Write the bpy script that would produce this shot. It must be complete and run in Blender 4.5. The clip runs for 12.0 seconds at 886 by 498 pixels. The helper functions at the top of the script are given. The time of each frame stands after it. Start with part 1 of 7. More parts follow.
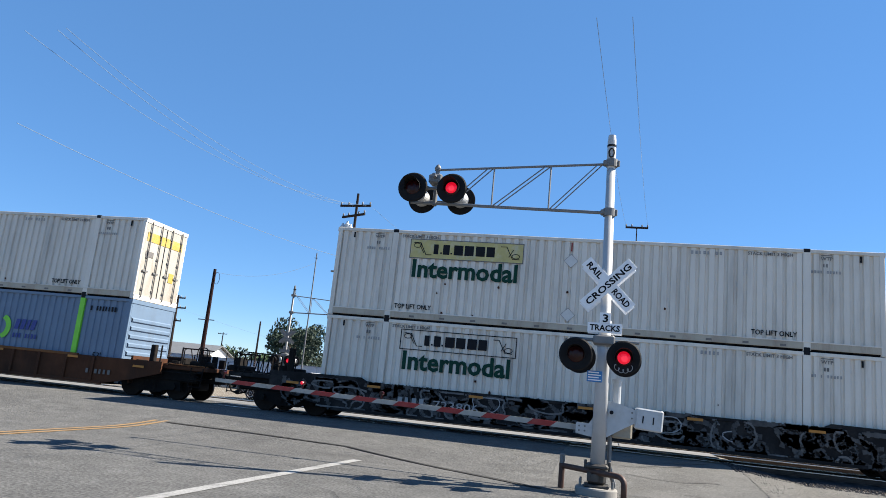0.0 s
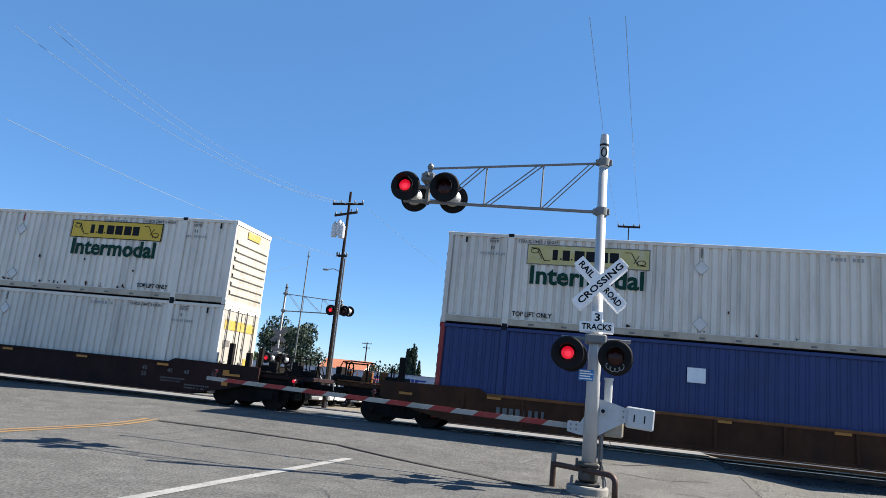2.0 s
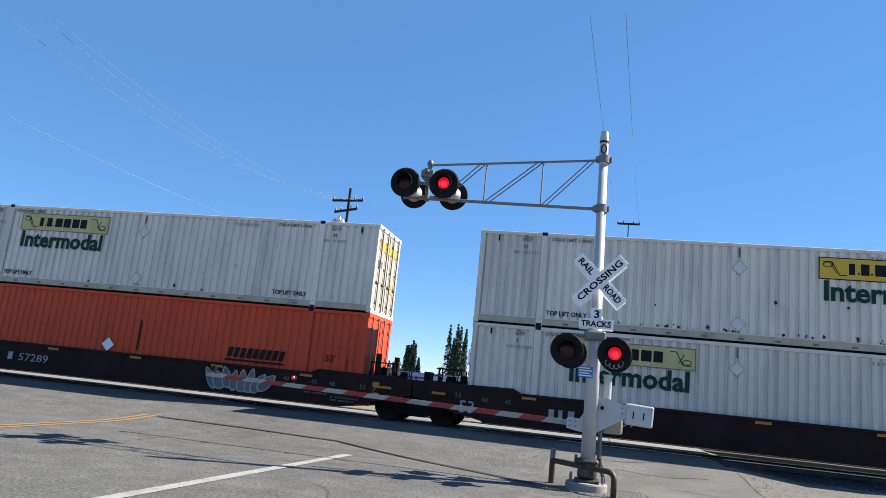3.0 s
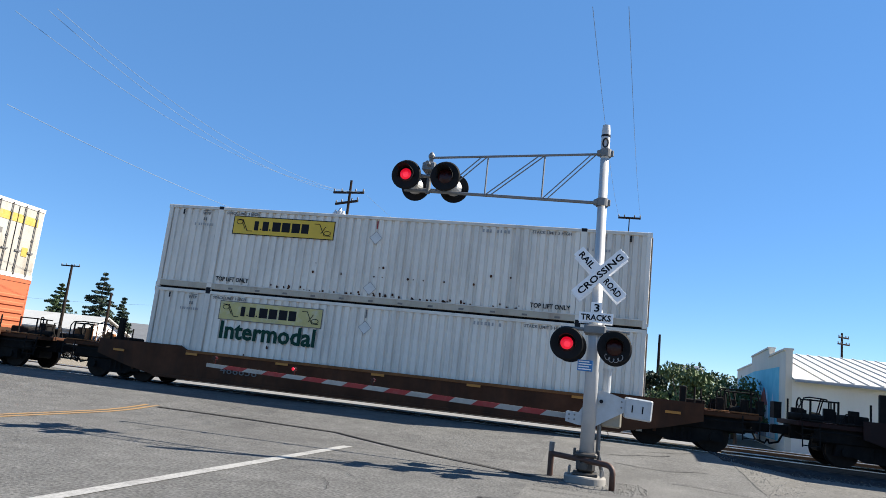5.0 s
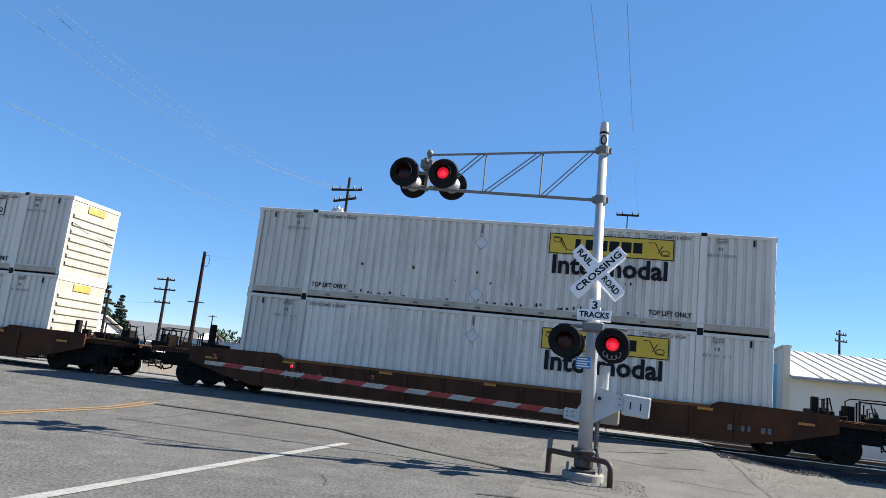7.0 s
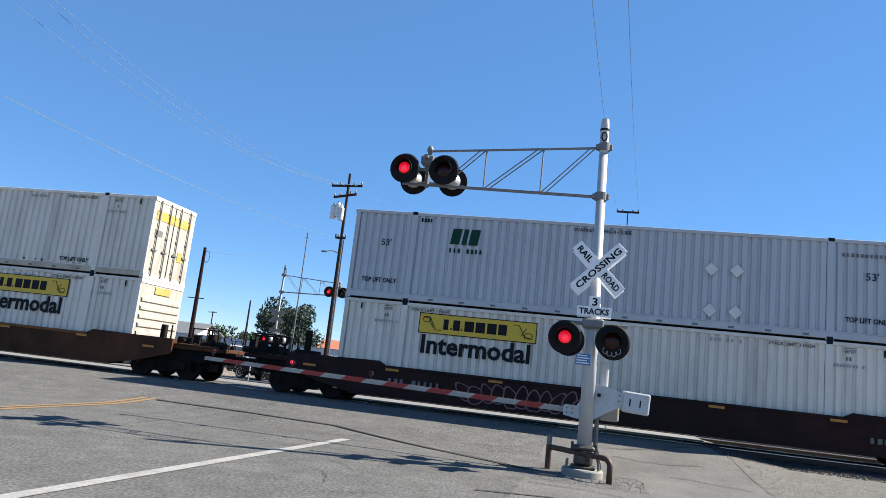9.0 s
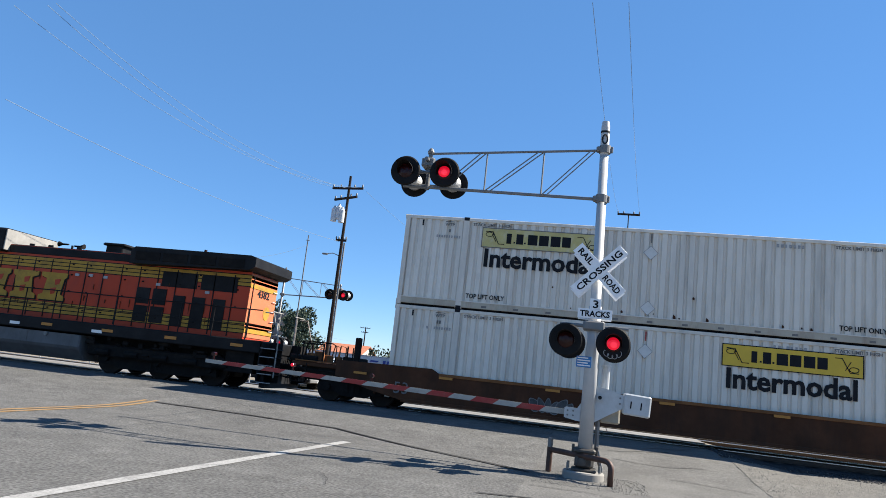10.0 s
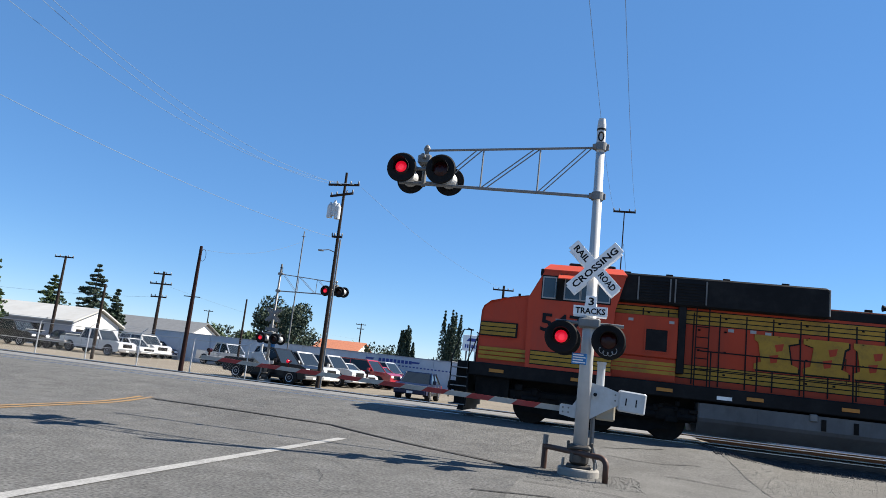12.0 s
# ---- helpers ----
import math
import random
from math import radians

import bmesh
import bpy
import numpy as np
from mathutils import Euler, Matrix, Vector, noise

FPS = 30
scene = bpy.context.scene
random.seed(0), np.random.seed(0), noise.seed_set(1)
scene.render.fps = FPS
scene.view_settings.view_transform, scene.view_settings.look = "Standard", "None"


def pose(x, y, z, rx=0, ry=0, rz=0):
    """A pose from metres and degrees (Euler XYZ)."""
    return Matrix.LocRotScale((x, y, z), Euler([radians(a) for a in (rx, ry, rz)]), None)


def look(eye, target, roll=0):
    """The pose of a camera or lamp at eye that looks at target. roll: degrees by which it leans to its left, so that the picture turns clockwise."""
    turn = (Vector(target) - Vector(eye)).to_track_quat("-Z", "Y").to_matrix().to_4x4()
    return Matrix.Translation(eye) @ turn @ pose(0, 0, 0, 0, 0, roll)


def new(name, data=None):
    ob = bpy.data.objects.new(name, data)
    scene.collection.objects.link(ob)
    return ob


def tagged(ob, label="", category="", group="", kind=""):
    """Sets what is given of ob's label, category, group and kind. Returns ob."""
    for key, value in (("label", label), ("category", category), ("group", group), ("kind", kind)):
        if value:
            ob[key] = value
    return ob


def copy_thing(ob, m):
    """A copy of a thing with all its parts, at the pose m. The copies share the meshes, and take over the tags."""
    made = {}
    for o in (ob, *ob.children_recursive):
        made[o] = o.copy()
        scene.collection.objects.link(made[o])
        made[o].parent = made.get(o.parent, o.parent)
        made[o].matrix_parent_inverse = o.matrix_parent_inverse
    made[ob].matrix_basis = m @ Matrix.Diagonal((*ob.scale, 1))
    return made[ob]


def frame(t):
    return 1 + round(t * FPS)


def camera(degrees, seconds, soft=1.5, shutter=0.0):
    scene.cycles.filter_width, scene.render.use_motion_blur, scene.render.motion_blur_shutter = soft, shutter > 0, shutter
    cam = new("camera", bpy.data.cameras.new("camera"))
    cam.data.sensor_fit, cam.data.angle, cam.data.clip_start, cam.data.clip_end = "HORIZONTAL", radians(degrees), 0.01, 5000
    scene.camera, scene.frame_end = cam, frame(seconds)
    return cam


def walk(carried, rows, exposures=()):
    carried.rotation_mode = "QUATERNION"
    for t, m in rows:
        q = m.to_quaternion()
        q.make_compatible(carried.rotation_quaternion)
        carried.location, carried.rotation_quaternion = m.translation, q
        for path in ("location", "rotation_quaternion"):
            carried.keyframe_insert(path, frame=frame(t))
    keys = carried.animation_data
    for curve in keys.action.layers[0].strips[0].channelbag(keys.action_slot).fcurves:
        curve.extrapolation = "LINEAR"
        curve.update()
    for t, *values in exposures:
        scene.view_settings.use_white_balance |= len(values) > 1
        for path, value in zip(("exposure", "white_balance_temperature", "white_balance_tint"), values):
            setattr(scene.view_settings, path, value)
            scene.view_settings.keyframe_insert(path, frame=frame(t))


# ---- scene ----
cam = camera(63.732, 12.0, 0.7)
EYE = Vector((0.0, 0.0, 1.236))
TURNS = [  # seconds, heading to the left of +y, tilt up, lean (degrees)
    (0.0, 13.691, 11.061, 5.728), (0.5, 13.684, 10.935, 5.762), (1.0, 13.669, 10.835, 5.869),
    (1.5, 13.519, 10.972, 5.846), (2.0, 13.064, 11.008, 5.790), (2.5, 13.010, 10.879, 5.775),
    (3.0, 13.008, 10.745, 5.890), (5.0, 12.992, 10.162, 6.299), (5.5, 12.838, 10.055, 6.354),
    (6.0, 12.815, 10.102, 6.271), (6.5, 12.821, 10.028, 6.253), (7.0, 12.827, 9.956, 6.256),
    (9.0, 12.812, 9.668, 6.401), (9.5, 12.858, 9.826, 6.351), (10.0, 12.891, 9.856, 6.395),
    (10.5, 12.924, 9.838, 6.416), (11.0, 12.813, 9.786, 6.439), (11.5, 12.635, 9.697, 6.440),
    (12.0, 12.533, 9.639, 6.487)]


def aim(h, t, lean):
    a, b = radians(h), radians(t)
    way = Vector((-math.sin(a) * math.cos(b), math.cos(a) * math.cos(b), math.sin(b)))
    return look(EYE, EYE + way, lean)


walk(cam, [(t, aim(h, p, r)) for t, h, p, r in TURNS],
     [(0.0, 1.42), (10.8, 1.42), (11.5, 1.38), (12.0, 1.28)])

# ---- sky and sun ----
SUN_AZ, SUN_EL = math.atan2(0.909, 0.417), radians(42.5)
world = bpy.data.worlds.new("sky")
scene.world = world
world.use_nodes = True
wn = world.node_tree.nodes
sky = wn.new("ShaderNodeTexSky")
sky.sky_type, sky.sun_disc = "NISHITA", False
sky.sun_elevation, sky.sun_rotation = SUN_EL, SUN_AZ
sky.altitude, sky.air_density, sky.dust_density, sky.ozone_density = 2600, 1.0, 0.0, 3.5
wn["Background"].inputs["Strength"].default_value = 0.07
tone = wn.new("ShaderNodeHueSaturation")
tone.inputs["Saturation"].default_value = 1.2
haze = wn.new("ShaderNodeMix")
haze.data_type = "RGBA"
haze.inputs["Factor"].default_value = 0.42
haze.inputs["B"].default_value = (1.02, 2.33, 4.75, 1)
world.node_tree.links.new(sky.outputs[0], tone.inputs["Color"])
world.node_tree.links.new(tone.outputs[0], haze.inputs["A"])
world.node_tree.links.new(haze.outputs["Result"], wn["Background"].inputs["Color"])
sun_data = bpy.data.lights.new("sun", "SUN")
sun_data.energy, sun_data.angle, sun_data.color = 4.8, radians(0.4), (1.0, 0.93, 0.82)
sun_way = Vector((math.sin(SUN_AZ) * math.cos(SUN_EL), math.cos(SUN_AZ) * math.cos(SUN_EL), math.sin(SUN_EL)))
sun = new("sun", sun_data)
sun.matrix_world = look(sun_way * 200, (0, 0, 0))


# ---- materials ----
def material(name, color, rough=0.6, metal=0.0, vary=0.12, scale=3.0, bump=0.0, bump_scale=60.0, dirt=None, dirt_amount=0.0,
             dirt_scale=1.2, streak=0.0, per_object=0.0, emit=0.0, coat=0.0, spec=0.5, grain=0.0, grain_scale=70.0):
    m = bpy.data.materials.new(name)
    m.use_nodes = True
    nt = m.node_tree
    n, l = nt.nodes, nt.links
    p = n["Principled BSDF"]
    p.inputs["Roughness"].default_value = rough
    p.inputs["Metallic"].default_value = metal
    p.inputs["Coat Weight"].default_value = coat
    p.inputs["Specular IOR Level"].default_value = spec
    co = n.new("ShaderNodeTexCoord")
    base = n.new("ShaderNodeTexNoise")
    base.inputs["Scale"].default_value = scale
    base.inputs["Detail"].default_value = 8
    base.inputs["Roughness"].default_value = 0.65
    l.new(co.outputs["Object"], base.inputs["Vector"])
    ramp = n.new("ShaderNodeValToRGB")
    ramp.color_ramp.elements[0].position, ramp.color_ramp.elements[1].position = 0.3, 0.7
    ramp.color_ramp.elements[0].color = (*[c * (1 - vary) for c in color], 1)
    ramp.color_ramp.elements[1].color = (*[min(1, c * (1 + vary)) for c in color], 1)
    l.new(base.outputs["Fac"], ramp.inputs["Fac"])
    out = ramp.outputs["Color"]
    if dirt:
        vec = co.outputs["Object"]
        if streak:
            mp = n.new("ShaderNodeMapping")
            mp.inputs["Scale"].default_value = (1, 1, streak)
            l.new(vec, mp.inputs["Vector"])
            vec = mp.outputs["Vector"]
        dn = n.new("ShaderNodeTexNoise")
        dn.inputs["Scale"].default_value = dirt_scale
        dn.inputs["Detail"].default_value = 10
        dn.inputs["Roughness"].default_value = 0.7
        l.new(vec, dn.inputs["Vector"])
        dr = n.new("ShaderNodeValToRGB")
        dr.color_ramp.elements[0].position, dr.color_ramp.elements[1].position = 0.48, 0.72
        dr.color_ramp.elements[0].color, dr.color_ramp.elements[1].color = (0, 0, 0, 1), (dirt_amount,) * 3 + (1,)
        l.new(dn.outputs["Fac"], dr.inputs["Fac"])
        mix = n.new("ShaderNodeMix")
        mix.data_type = "RGBA"
        l.new(dr.outputs["Color"], mix.inputs["Factor"])
        l.new(out, mix.inputs["A"])
        mix.inputs["B"].default_value = (*dirt, 1)
        out = mix.outputs["Result"]
    if grain:
        gn = n.new("ShaderNodeTexNoise")
        gn.inputs["Scale"].default_value = grain_scale
        gn.inputs["Detail"].default_value = 3
        l.new(co.outputs["Object"], gn.inputs["Vector"])
        gr = n.new("ShaderNodeMapRange")
        gr.inputs["From Min"].default_value, gr.inputs["From Max"].default_value = 0.3, 0.7
        gr.inputs["To Min"].default_value, gr.inputs["To Max"].default_value = 1 - grain, 1 + grain
        l.new(gn.outputs["Fac"], gr.inputs["Value"])
        gh = n.new("ShaderNodeHueSaturation")
        l.new(gr.outputs["Result"], gh.inputs["Value"])
        l.new(out, gh.inputs["Color"])
        out = gh.outputs["Color"]
    if per_object:
        info = n.new("ShaderNodeObjectInfo")
        rg = n.new("ShaderNodeMapRange")
        rg.inputs["To Min"].default_value, rg.inputs["To Max"].default_value = 1 - per_object, 1 + per_object
        l.new(info.outputs["Random"], rg.inputs["Value"])
        hv = n.new("ShaderNodeHueSaturation")
        l.new(rg.outputs["Result"], hv.inputs["Value"])
        l.new(out, hv.inputs["Color"])
        out = hv.outputs["Color"]
    l.new(out, p.inputs["Base Color"])
    if bump:
        bn = n.new("ShaderNodeTexNoise")
        bn.inputs["Scale"].default_value = bump_scale
        bn.inputs["Detail"].default_value = 6
        l.new(co.outputs["Object"], bn.inputs["Vector"])
        bp = n.new("ShaderNodeBump")
        bp.inputs["Strength"].default_value = bump
        bp.inputs["Distance"].default_value = 0.02
        l.new(bn.outputs["Fac"], bp.inputs["Height"])
        l.new(bp.outputs["Normal"], p.inputs["Normal"])
    if emit:
        p.inputs["Emission Color"].default_value = (*color, 1)
        p.inputs["Emission Strength"].default_value = emit
    return m


RUST = (0.16, 0.07, 0.035)
GRIME = (0.22, 0.2, 0.17)
M = {
    "white_steel": material("white_steel", (0.67, 0.615, 0.535), 0.5, 0, 0.07, 0.6, 0.03, 25, GRIME, 0.45, 1.6, 0.12, 0.09),
    "grey_steel": material("grey_steel", (0.43, 0.445, 0.47), 0.5, 0, 0.05, 0.6, 0.03, 25, GRIME, 0.25, 1.6, 0.12),
    "rail_white": material("rail_white", (0.42, 0.37, 0.29), 0.55, 0, 0.15, 1.2, 0.04, 30, RUST, 0.5, 2.5, 0.3),
    "blue_steel": material("blue_steel", (0.008, 0.027, 0.125), 0.5, 0, 0.2, 0.8, 0.03, 25, (0.02, 0.035, 0.11), 0.5, 1.4, 0.15),
    "slate_steel": material("slate_steel", (0.125, 0.185, 0.265), 0.5, 0, 0.1, 0.8, 0.03, 25, (0.1, 0.13, 0.17), 0.5, 1.4, 0.15),
    "orange_steel": material("orange_steel", (0.6, 0.07, 0.024), 0.55, 0, 0.1, 0.8, 0.03, 25, (0.28, 0.07, 0.03), 0.4, 1.5, 0.15, spec=0.25),
    "brown_steel": material("brown_steel", (0.42, 0.115, 0.05), 0.55, 0, 0.1, 0.8, 0.03, 25, (0.25, 0.09, 0.05), 0.5, 1.5, 0.15, spec=0.25),
    "yellow": material("yellow", (0.62, 0.4, 0.03), 0.5, 0, 0.08, 2.0),
    "faded_yellow": material("faded_yellow", (0.5, 0.42, 0.16), 0.6, 0, 0.15, 2.5, 0, 60, (0.55, 0.53, 0.45), 0.7, 3.0),
    "black_paint": material("black_paint", (0.012, 0.013, 0.016), 0.6, 0, 0.2, 4, spec=0.12),
    "green_paint": material("green_paint", (0.006, 0.045, 0.03), 0.6, 0, 0.2, 4, spec=0.12),
    "door_cream": material("door_cream", (0.37, 0.35, 0.305), 0.6, 0, 0.12, 1.0, 0.03, 30, (0.24, 0.18, 0.12), 0.6, 2.2, 0.3),
    "door_yellow": material("door_yellow", (0.42, 0.29, 0.05), 0.6, 0, 0.15, 2.0, 0, 60, (0.38, 0.33, 0.22), 0.7, 3.0),
    "faint_ink": material("faint_ink", (0.3, 0.3, 0.29), 0.6, 0, 0.3, 20),
    "grey_ink": material("grey_ink", (0.14, 0.13, 0.12), 0.6, 0, 0.3, 20),
    "white_paint": material("white_paint", (0.78, 0.78, 0.76), 0.45, 0, 0.06, 2, 0.02, 40, GRIME, 0.3, 3.0),
    "lime": material("lime", (0.2, 0.62, 0.04), 0.5, 0, 0.08, 3),
    "red_paint": material("red_paint", (0.27, 0.015, 0.012), 0.5, 0, 0.1, 3, 0, 60, GRIME, 0.2, 5.0),
    "navy": material("navy", (0.02, 0.04, 0.22), 0.5, 0, 0.1, 3),
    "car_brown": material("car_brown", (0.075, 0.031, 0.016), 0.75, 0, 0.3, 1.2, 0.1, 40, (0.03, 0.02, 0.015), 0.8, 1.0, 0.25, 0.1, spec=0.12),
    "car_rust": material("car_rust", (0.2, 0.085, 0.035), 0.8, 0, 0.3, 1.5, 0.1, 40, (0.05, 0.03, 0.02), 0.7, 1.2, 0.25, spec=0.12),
    "car_dark": material("car_dark", (0.028, 0.013, 0.012), 0.7, 0, 0.3, 1.2, 0.08, 40, (0.015, 0.013, 0.012), 0.7, 1.0, 0.25, spec=0.12),
    "car_mural": material("car_mural", (0.014, 0.014, 0.015), 0.65, 0, 0.5, 0.9, 0.05, 40, (0.06, 0.055, 0.05), 0.6, 1.8, spec=0.12),
    "underframe": material("underframe", (0.01, 0.009, 0.0085), 0.8, 0, 0.3, 3, 0.15, 30, (0.03, 0.023, 0.018), 0.4, 3, spec=0.12),
    "wheel_steel": material("wheel_steel", (0.02, 0.016, 0.014), 0.55, 0.6, 0.25, 6, spec=0.12),
    "reflector": material("reflector", (0.44, 0.17, 0.02), 0.5, 0, 0.1, 8),
    "graffiti_pale": material("graffiti_pale", (0.3, 0.3, 0.3), 0.6, 0, 0.2, 2),
    "graffiti_pink": material("graffiti_pink", (0.17, 0.07, 0.078), 0.6, 0, 0.25, 2),
    "graffiti_mid": material("graffiti_mid", (0.13, 0.125, 0.12), 0.6, 0, 0.3, 1.5),
    "graffiti_smoke": material("graffiti_smoke", (0.06, 0.058, 0.057), 0.65, 0, 0.6, 2.5, 0, 60, (0.02, 0.02, 0.02), 0.8, 3.0),
    "lift_grey": material("lift_grey", (0.25, 0.24, 0.22), 0.6, 0, 0.2, 3),
    "loco_orange": material("loco_orange", (0.42, 0.05, 0.02), 0.55, 0, 0.1, 0.7, 0.02, 25, (0.2, 0.045, 0.028), 0.6, 1.2, 0.2, spec=0.2),
    # paler, less saturated orange than the hood, used on the rear wall
    "loco_pale_orange": material("loco_pale_orange", (0.5, 0.15, 0.07), 0.65, 0, 0.12, 0.9, 0.02, 25, (0.3, 0.13, 0.08), 0.6, 1.6, 0.3, spec=0.15),
    "loco_red": material("loco_red", (0.5, 0.062, 0.03), 0.55, 0, 0.08, 0.7, 0.02, 25, (0.27, 0.06, 0.045), 0.5, 1.2, 0.2, spec=0.2),
    "loco_black": material("loco_black", (0.01, 0.01, 0.011), 0.55, 0, 0.3, 1.5, 0.05, 30, (0.03, 0.028, 0.026), 0.4, 1.5, spec=0.12),
    "loco_yellow": material("loco_yellow", (0.38, 0.215, 0.03), 0.55, 0, 0.15, 1.5, 0, 60, (0.14, 0.09, 0.035), 0.75, 2, spec=0.2),
    "door_slate": material("door_slate", (0.07, 0.075, 0.095), 0.6, 0, 0.2, 1.2, 0.05, 30, (0.05, 0.04, 0.035), 0.6, 1.5, 0.4, spec=0.2),
    "tank_grey": material("tank_grey", (0.115, 0.115, 0.118), 0.6, 0, 0.2, 1.2, 0.05, 30, (0.07, 0.065, 0.06), 0.65, 1.5, 0.4, spec=0.2),
    "dark_glass": material("dark_glass", (0.015, 0.02, 0.025), 0.1, 0, 0.1, 1, spec=0.35),
    "glass_blue": material("glass_blue", (0.035, 0.06, 0.08), 0.08, 0, 0.3, 1),
    "galvanised": material("galvanised", (0.44, 0.445, 0.445), 0.5, 0.15, 0.08, 3, 0.03, 50, (0.35, 0.33, 0.3), 0.35, 4, 0.3),
    "base_dark": material("base_dark", (0.06, 0.055, 0.05), 0.6, 0.3, 0.3, 6, 0.1, 40, (0.12, 0.1, 0.08), 0.5, 6),
    "box_tan": material("box_tan", (0.3, 0.27, 0.21), 0.6, 0.0, 0.15, 5, 0.05, 40, (0.16, 0.13, 0.1), 0.5, 5),
    "dull_metal": material("dull_metal", (0.17, 0.17, 0.168), 0.55, 0.3, 0.15, 5),
    "black_hood": material("black_hood", (0.012, 0.012, 0.013), 0.7, 0, 0.2, 6, spec=0.12),
    "lens_dark": material("lens_dark", (0.022, 0.003, 0.004), 0.25, 0, 0.1, 8, spec=0.25),
    "lens_lit": material("lens_lit", (0.85, 0.006, 0.03), 0.3, 0, 0.0, 8, emit=0.22),
    "lens_core": material("lens_core", (1.0, 0.03, 0.06), 0.3, 0, 0.0, 8, emit=0.27),
    # galvanised steel with the arm's shaded side put into a darker colour
    "truss_shaded_grey": material("truss_shaded_grey", (0.17, 0.18, 0.19), 0.55, 0.2, 0.12, 4),
    # arm white greyed in the colour for its shaded face, with dirt patches
    "gate_shaded_white": material("gate_shaded_white", (0.33, 0.32, 0.29), 0.5, 0, 0.1, 4, 0, 60, (0.18, 0.17, 0.15), 0.6, 5),
    "sign_white": material("sign_white", (0.8, 0.81, 0.82), 0.4, 0, 0.04, 5, 0, 60, GRIME, 0.15, 6),
    "sign_blue": material("sign_blue", (0.02, 0.16, 0.42), 0.4, 0, 0.05, 5),
    "gate_grey": material("gate_grey", (0.45, 0.47, 0.48), 0.5, 0.1, 0.1, 3, 0.03, 40, (0.3, 0.28, 0.25), 0.4, 4),
    "pipe_brown": material("pipe_brown", (0.07, 0.035, 0.025), 0.6, 0.2, 0.3, 6, 0.08, 60),
    "concrete": material("concrete", (0.24, 0.228, 0.208), 0.9, 0, 0.15, 2, 0.3, 60, (0.19, 0.175, 0.15), 0.4, 3),
    # paler than the asphalt, so the ground under the train reads as sunlit
    "slab": material("slab", (0.16, 0.157, 0.15), 0.9, 0, 0.15, 1.5, 0.2, 60, (0.115, 0.11, 0.102), 0.6, 0.8, grain=0.2, grain_scale=20),
    "rail_steel": material("rail_steel", (0.07, 0.05, 0.04), 0.6, 0.5, 0.2, 4),
    "rail_head": material("rail_head", (0.6, 0.6, 0.6), 0.25, 0.9, 0.1, 4),
    "tie_wood": material("tie_wood", (0.05, 0.04, 0.032), 0.9, 0, 0.3, 6, 0.3, 40),
    "pole_wood": material("pole_wood", (0.03, 0.022, 0.018), 0.85, 0, 0.25, 4, 0.2, 30, (0.02, 0.015, 0.012), 0.5, 2, 0.1, spec=0.12),
    "pole_red": material("pole_red", (0.024, 0.011, 0.01), 0.85, 0, 0.25, 4, 0.2, 30, spec=0.12),
    "wire": material("wire", (0.15, 0.2, 0.26), 0.7, 0.0, 0.1, 4, spec=0.1),
    "wire_pale": material("wire_pale", (0.18, 0.22, 0.26), 0.7, 0.0, 0.1, 4, spec=0.1),
    "wire_blue": material("wire_blue", (0.3, 0.4, 0.54), 0.7, 0, 0.1, 4, spec=0.1),
    "placard": material("placard", (0.62, 0.61, 0.58), 0.5, 0, 0.06, 3, 0, 60, GRIME, 0.2, 4),
    "tank_pale": material("tank_pale", (0.5, 0.52, 0.53), 0.5, 0.2, 0.1, 4),
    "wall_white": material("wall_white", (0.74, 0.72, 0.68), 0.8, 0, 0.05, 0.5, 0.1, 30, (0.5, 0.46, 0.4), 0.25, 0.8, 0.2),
    "wall_cream": material("wall_cream", (0.62, 0.58, 0.5), 0.85, 0, 0.06, 0.5, 0.1, 30, (0.42, 0.38, 0.32), 0.3, 0.8, 0.2),
    "wall_blue": material("wall_blue", (0.42, 0.47, 0.53), 0.8, 0, 0.08, 0.6, 0.1, 30, (0.22, 0.26, 0.3), 0.4, 0.8),
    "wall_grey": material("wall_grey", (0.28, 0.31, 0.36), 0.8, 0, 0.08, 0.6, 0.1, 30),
    "roof_white": material("roof_white", (0.43, 0.425, 0.4), 0.6, 0.0, 0.08, 0.5, 0.05, 20, (0.33, 0.3, 0.26), 0.4, 0.7),
    "roof_grey": material("roof_grey", (0.14, 0.145, 0.15), 0.9, 0, 0.15, 2, 0.2, 20),
    "roof_tile": material("roof_tile", (0.4, 0.14, 0.07), 0.85, 0, 0.2, 3, 0.2, 12),
    "mural_blue": material("mural_blue", (0.1, 0.47, 0.62), 0.75, 0, 0.15, 0.5, 0.05, 30, (0.3, 0.55, 0.62), 0.6, 0.5),
    "mural_pale": material("mural_pale", (0.5, 0.62, 0.68), 0.75, 0, 0.15, 1.0),
    "mural_red": material("mural_red", (0.3, 0.07, 0.05), 0.75, 0, 0.15, 2),
    "mural_grey": material("mural_grey", (0.25, 0.26, 0.28), 0.75, 0, 0.2, 2),
    "bark": material("bark", (0.12, 0.085, 0.06), 0.95, 0, 0.3, 5, 0.4, 20),
    "leaf": material("leaf", (0.046, 0.078, 0.026), 0.7, 0, 0.35, 0.9),
    "leaf_pale": material("leaf_pale", (0.078, 0.118, 0.04), 0.7, 0, 0.35, 0.9),
    "leaf_dark": material("leaf_dark", (0.026, 0.046, 0.026), 0.75, 0, 0.35, 0.9),
    "tyre": material("tyre", (0.02, 0.02, 0.02), 0.8, 0, 0.2, 8, spec=0.12),
    "rim": material("rim", (0.5, 0.5, 0.52), 0.3, 0.8, 0.1, 8),
    "lamp_glass": material("lamp_glass", (0.75, 0.78, 0.8), 0.1, 0, 0.05, 8),
    "plate": material("plate", (0.7, 0.7, 0.68), 0.4, 0, 0.05, 8),
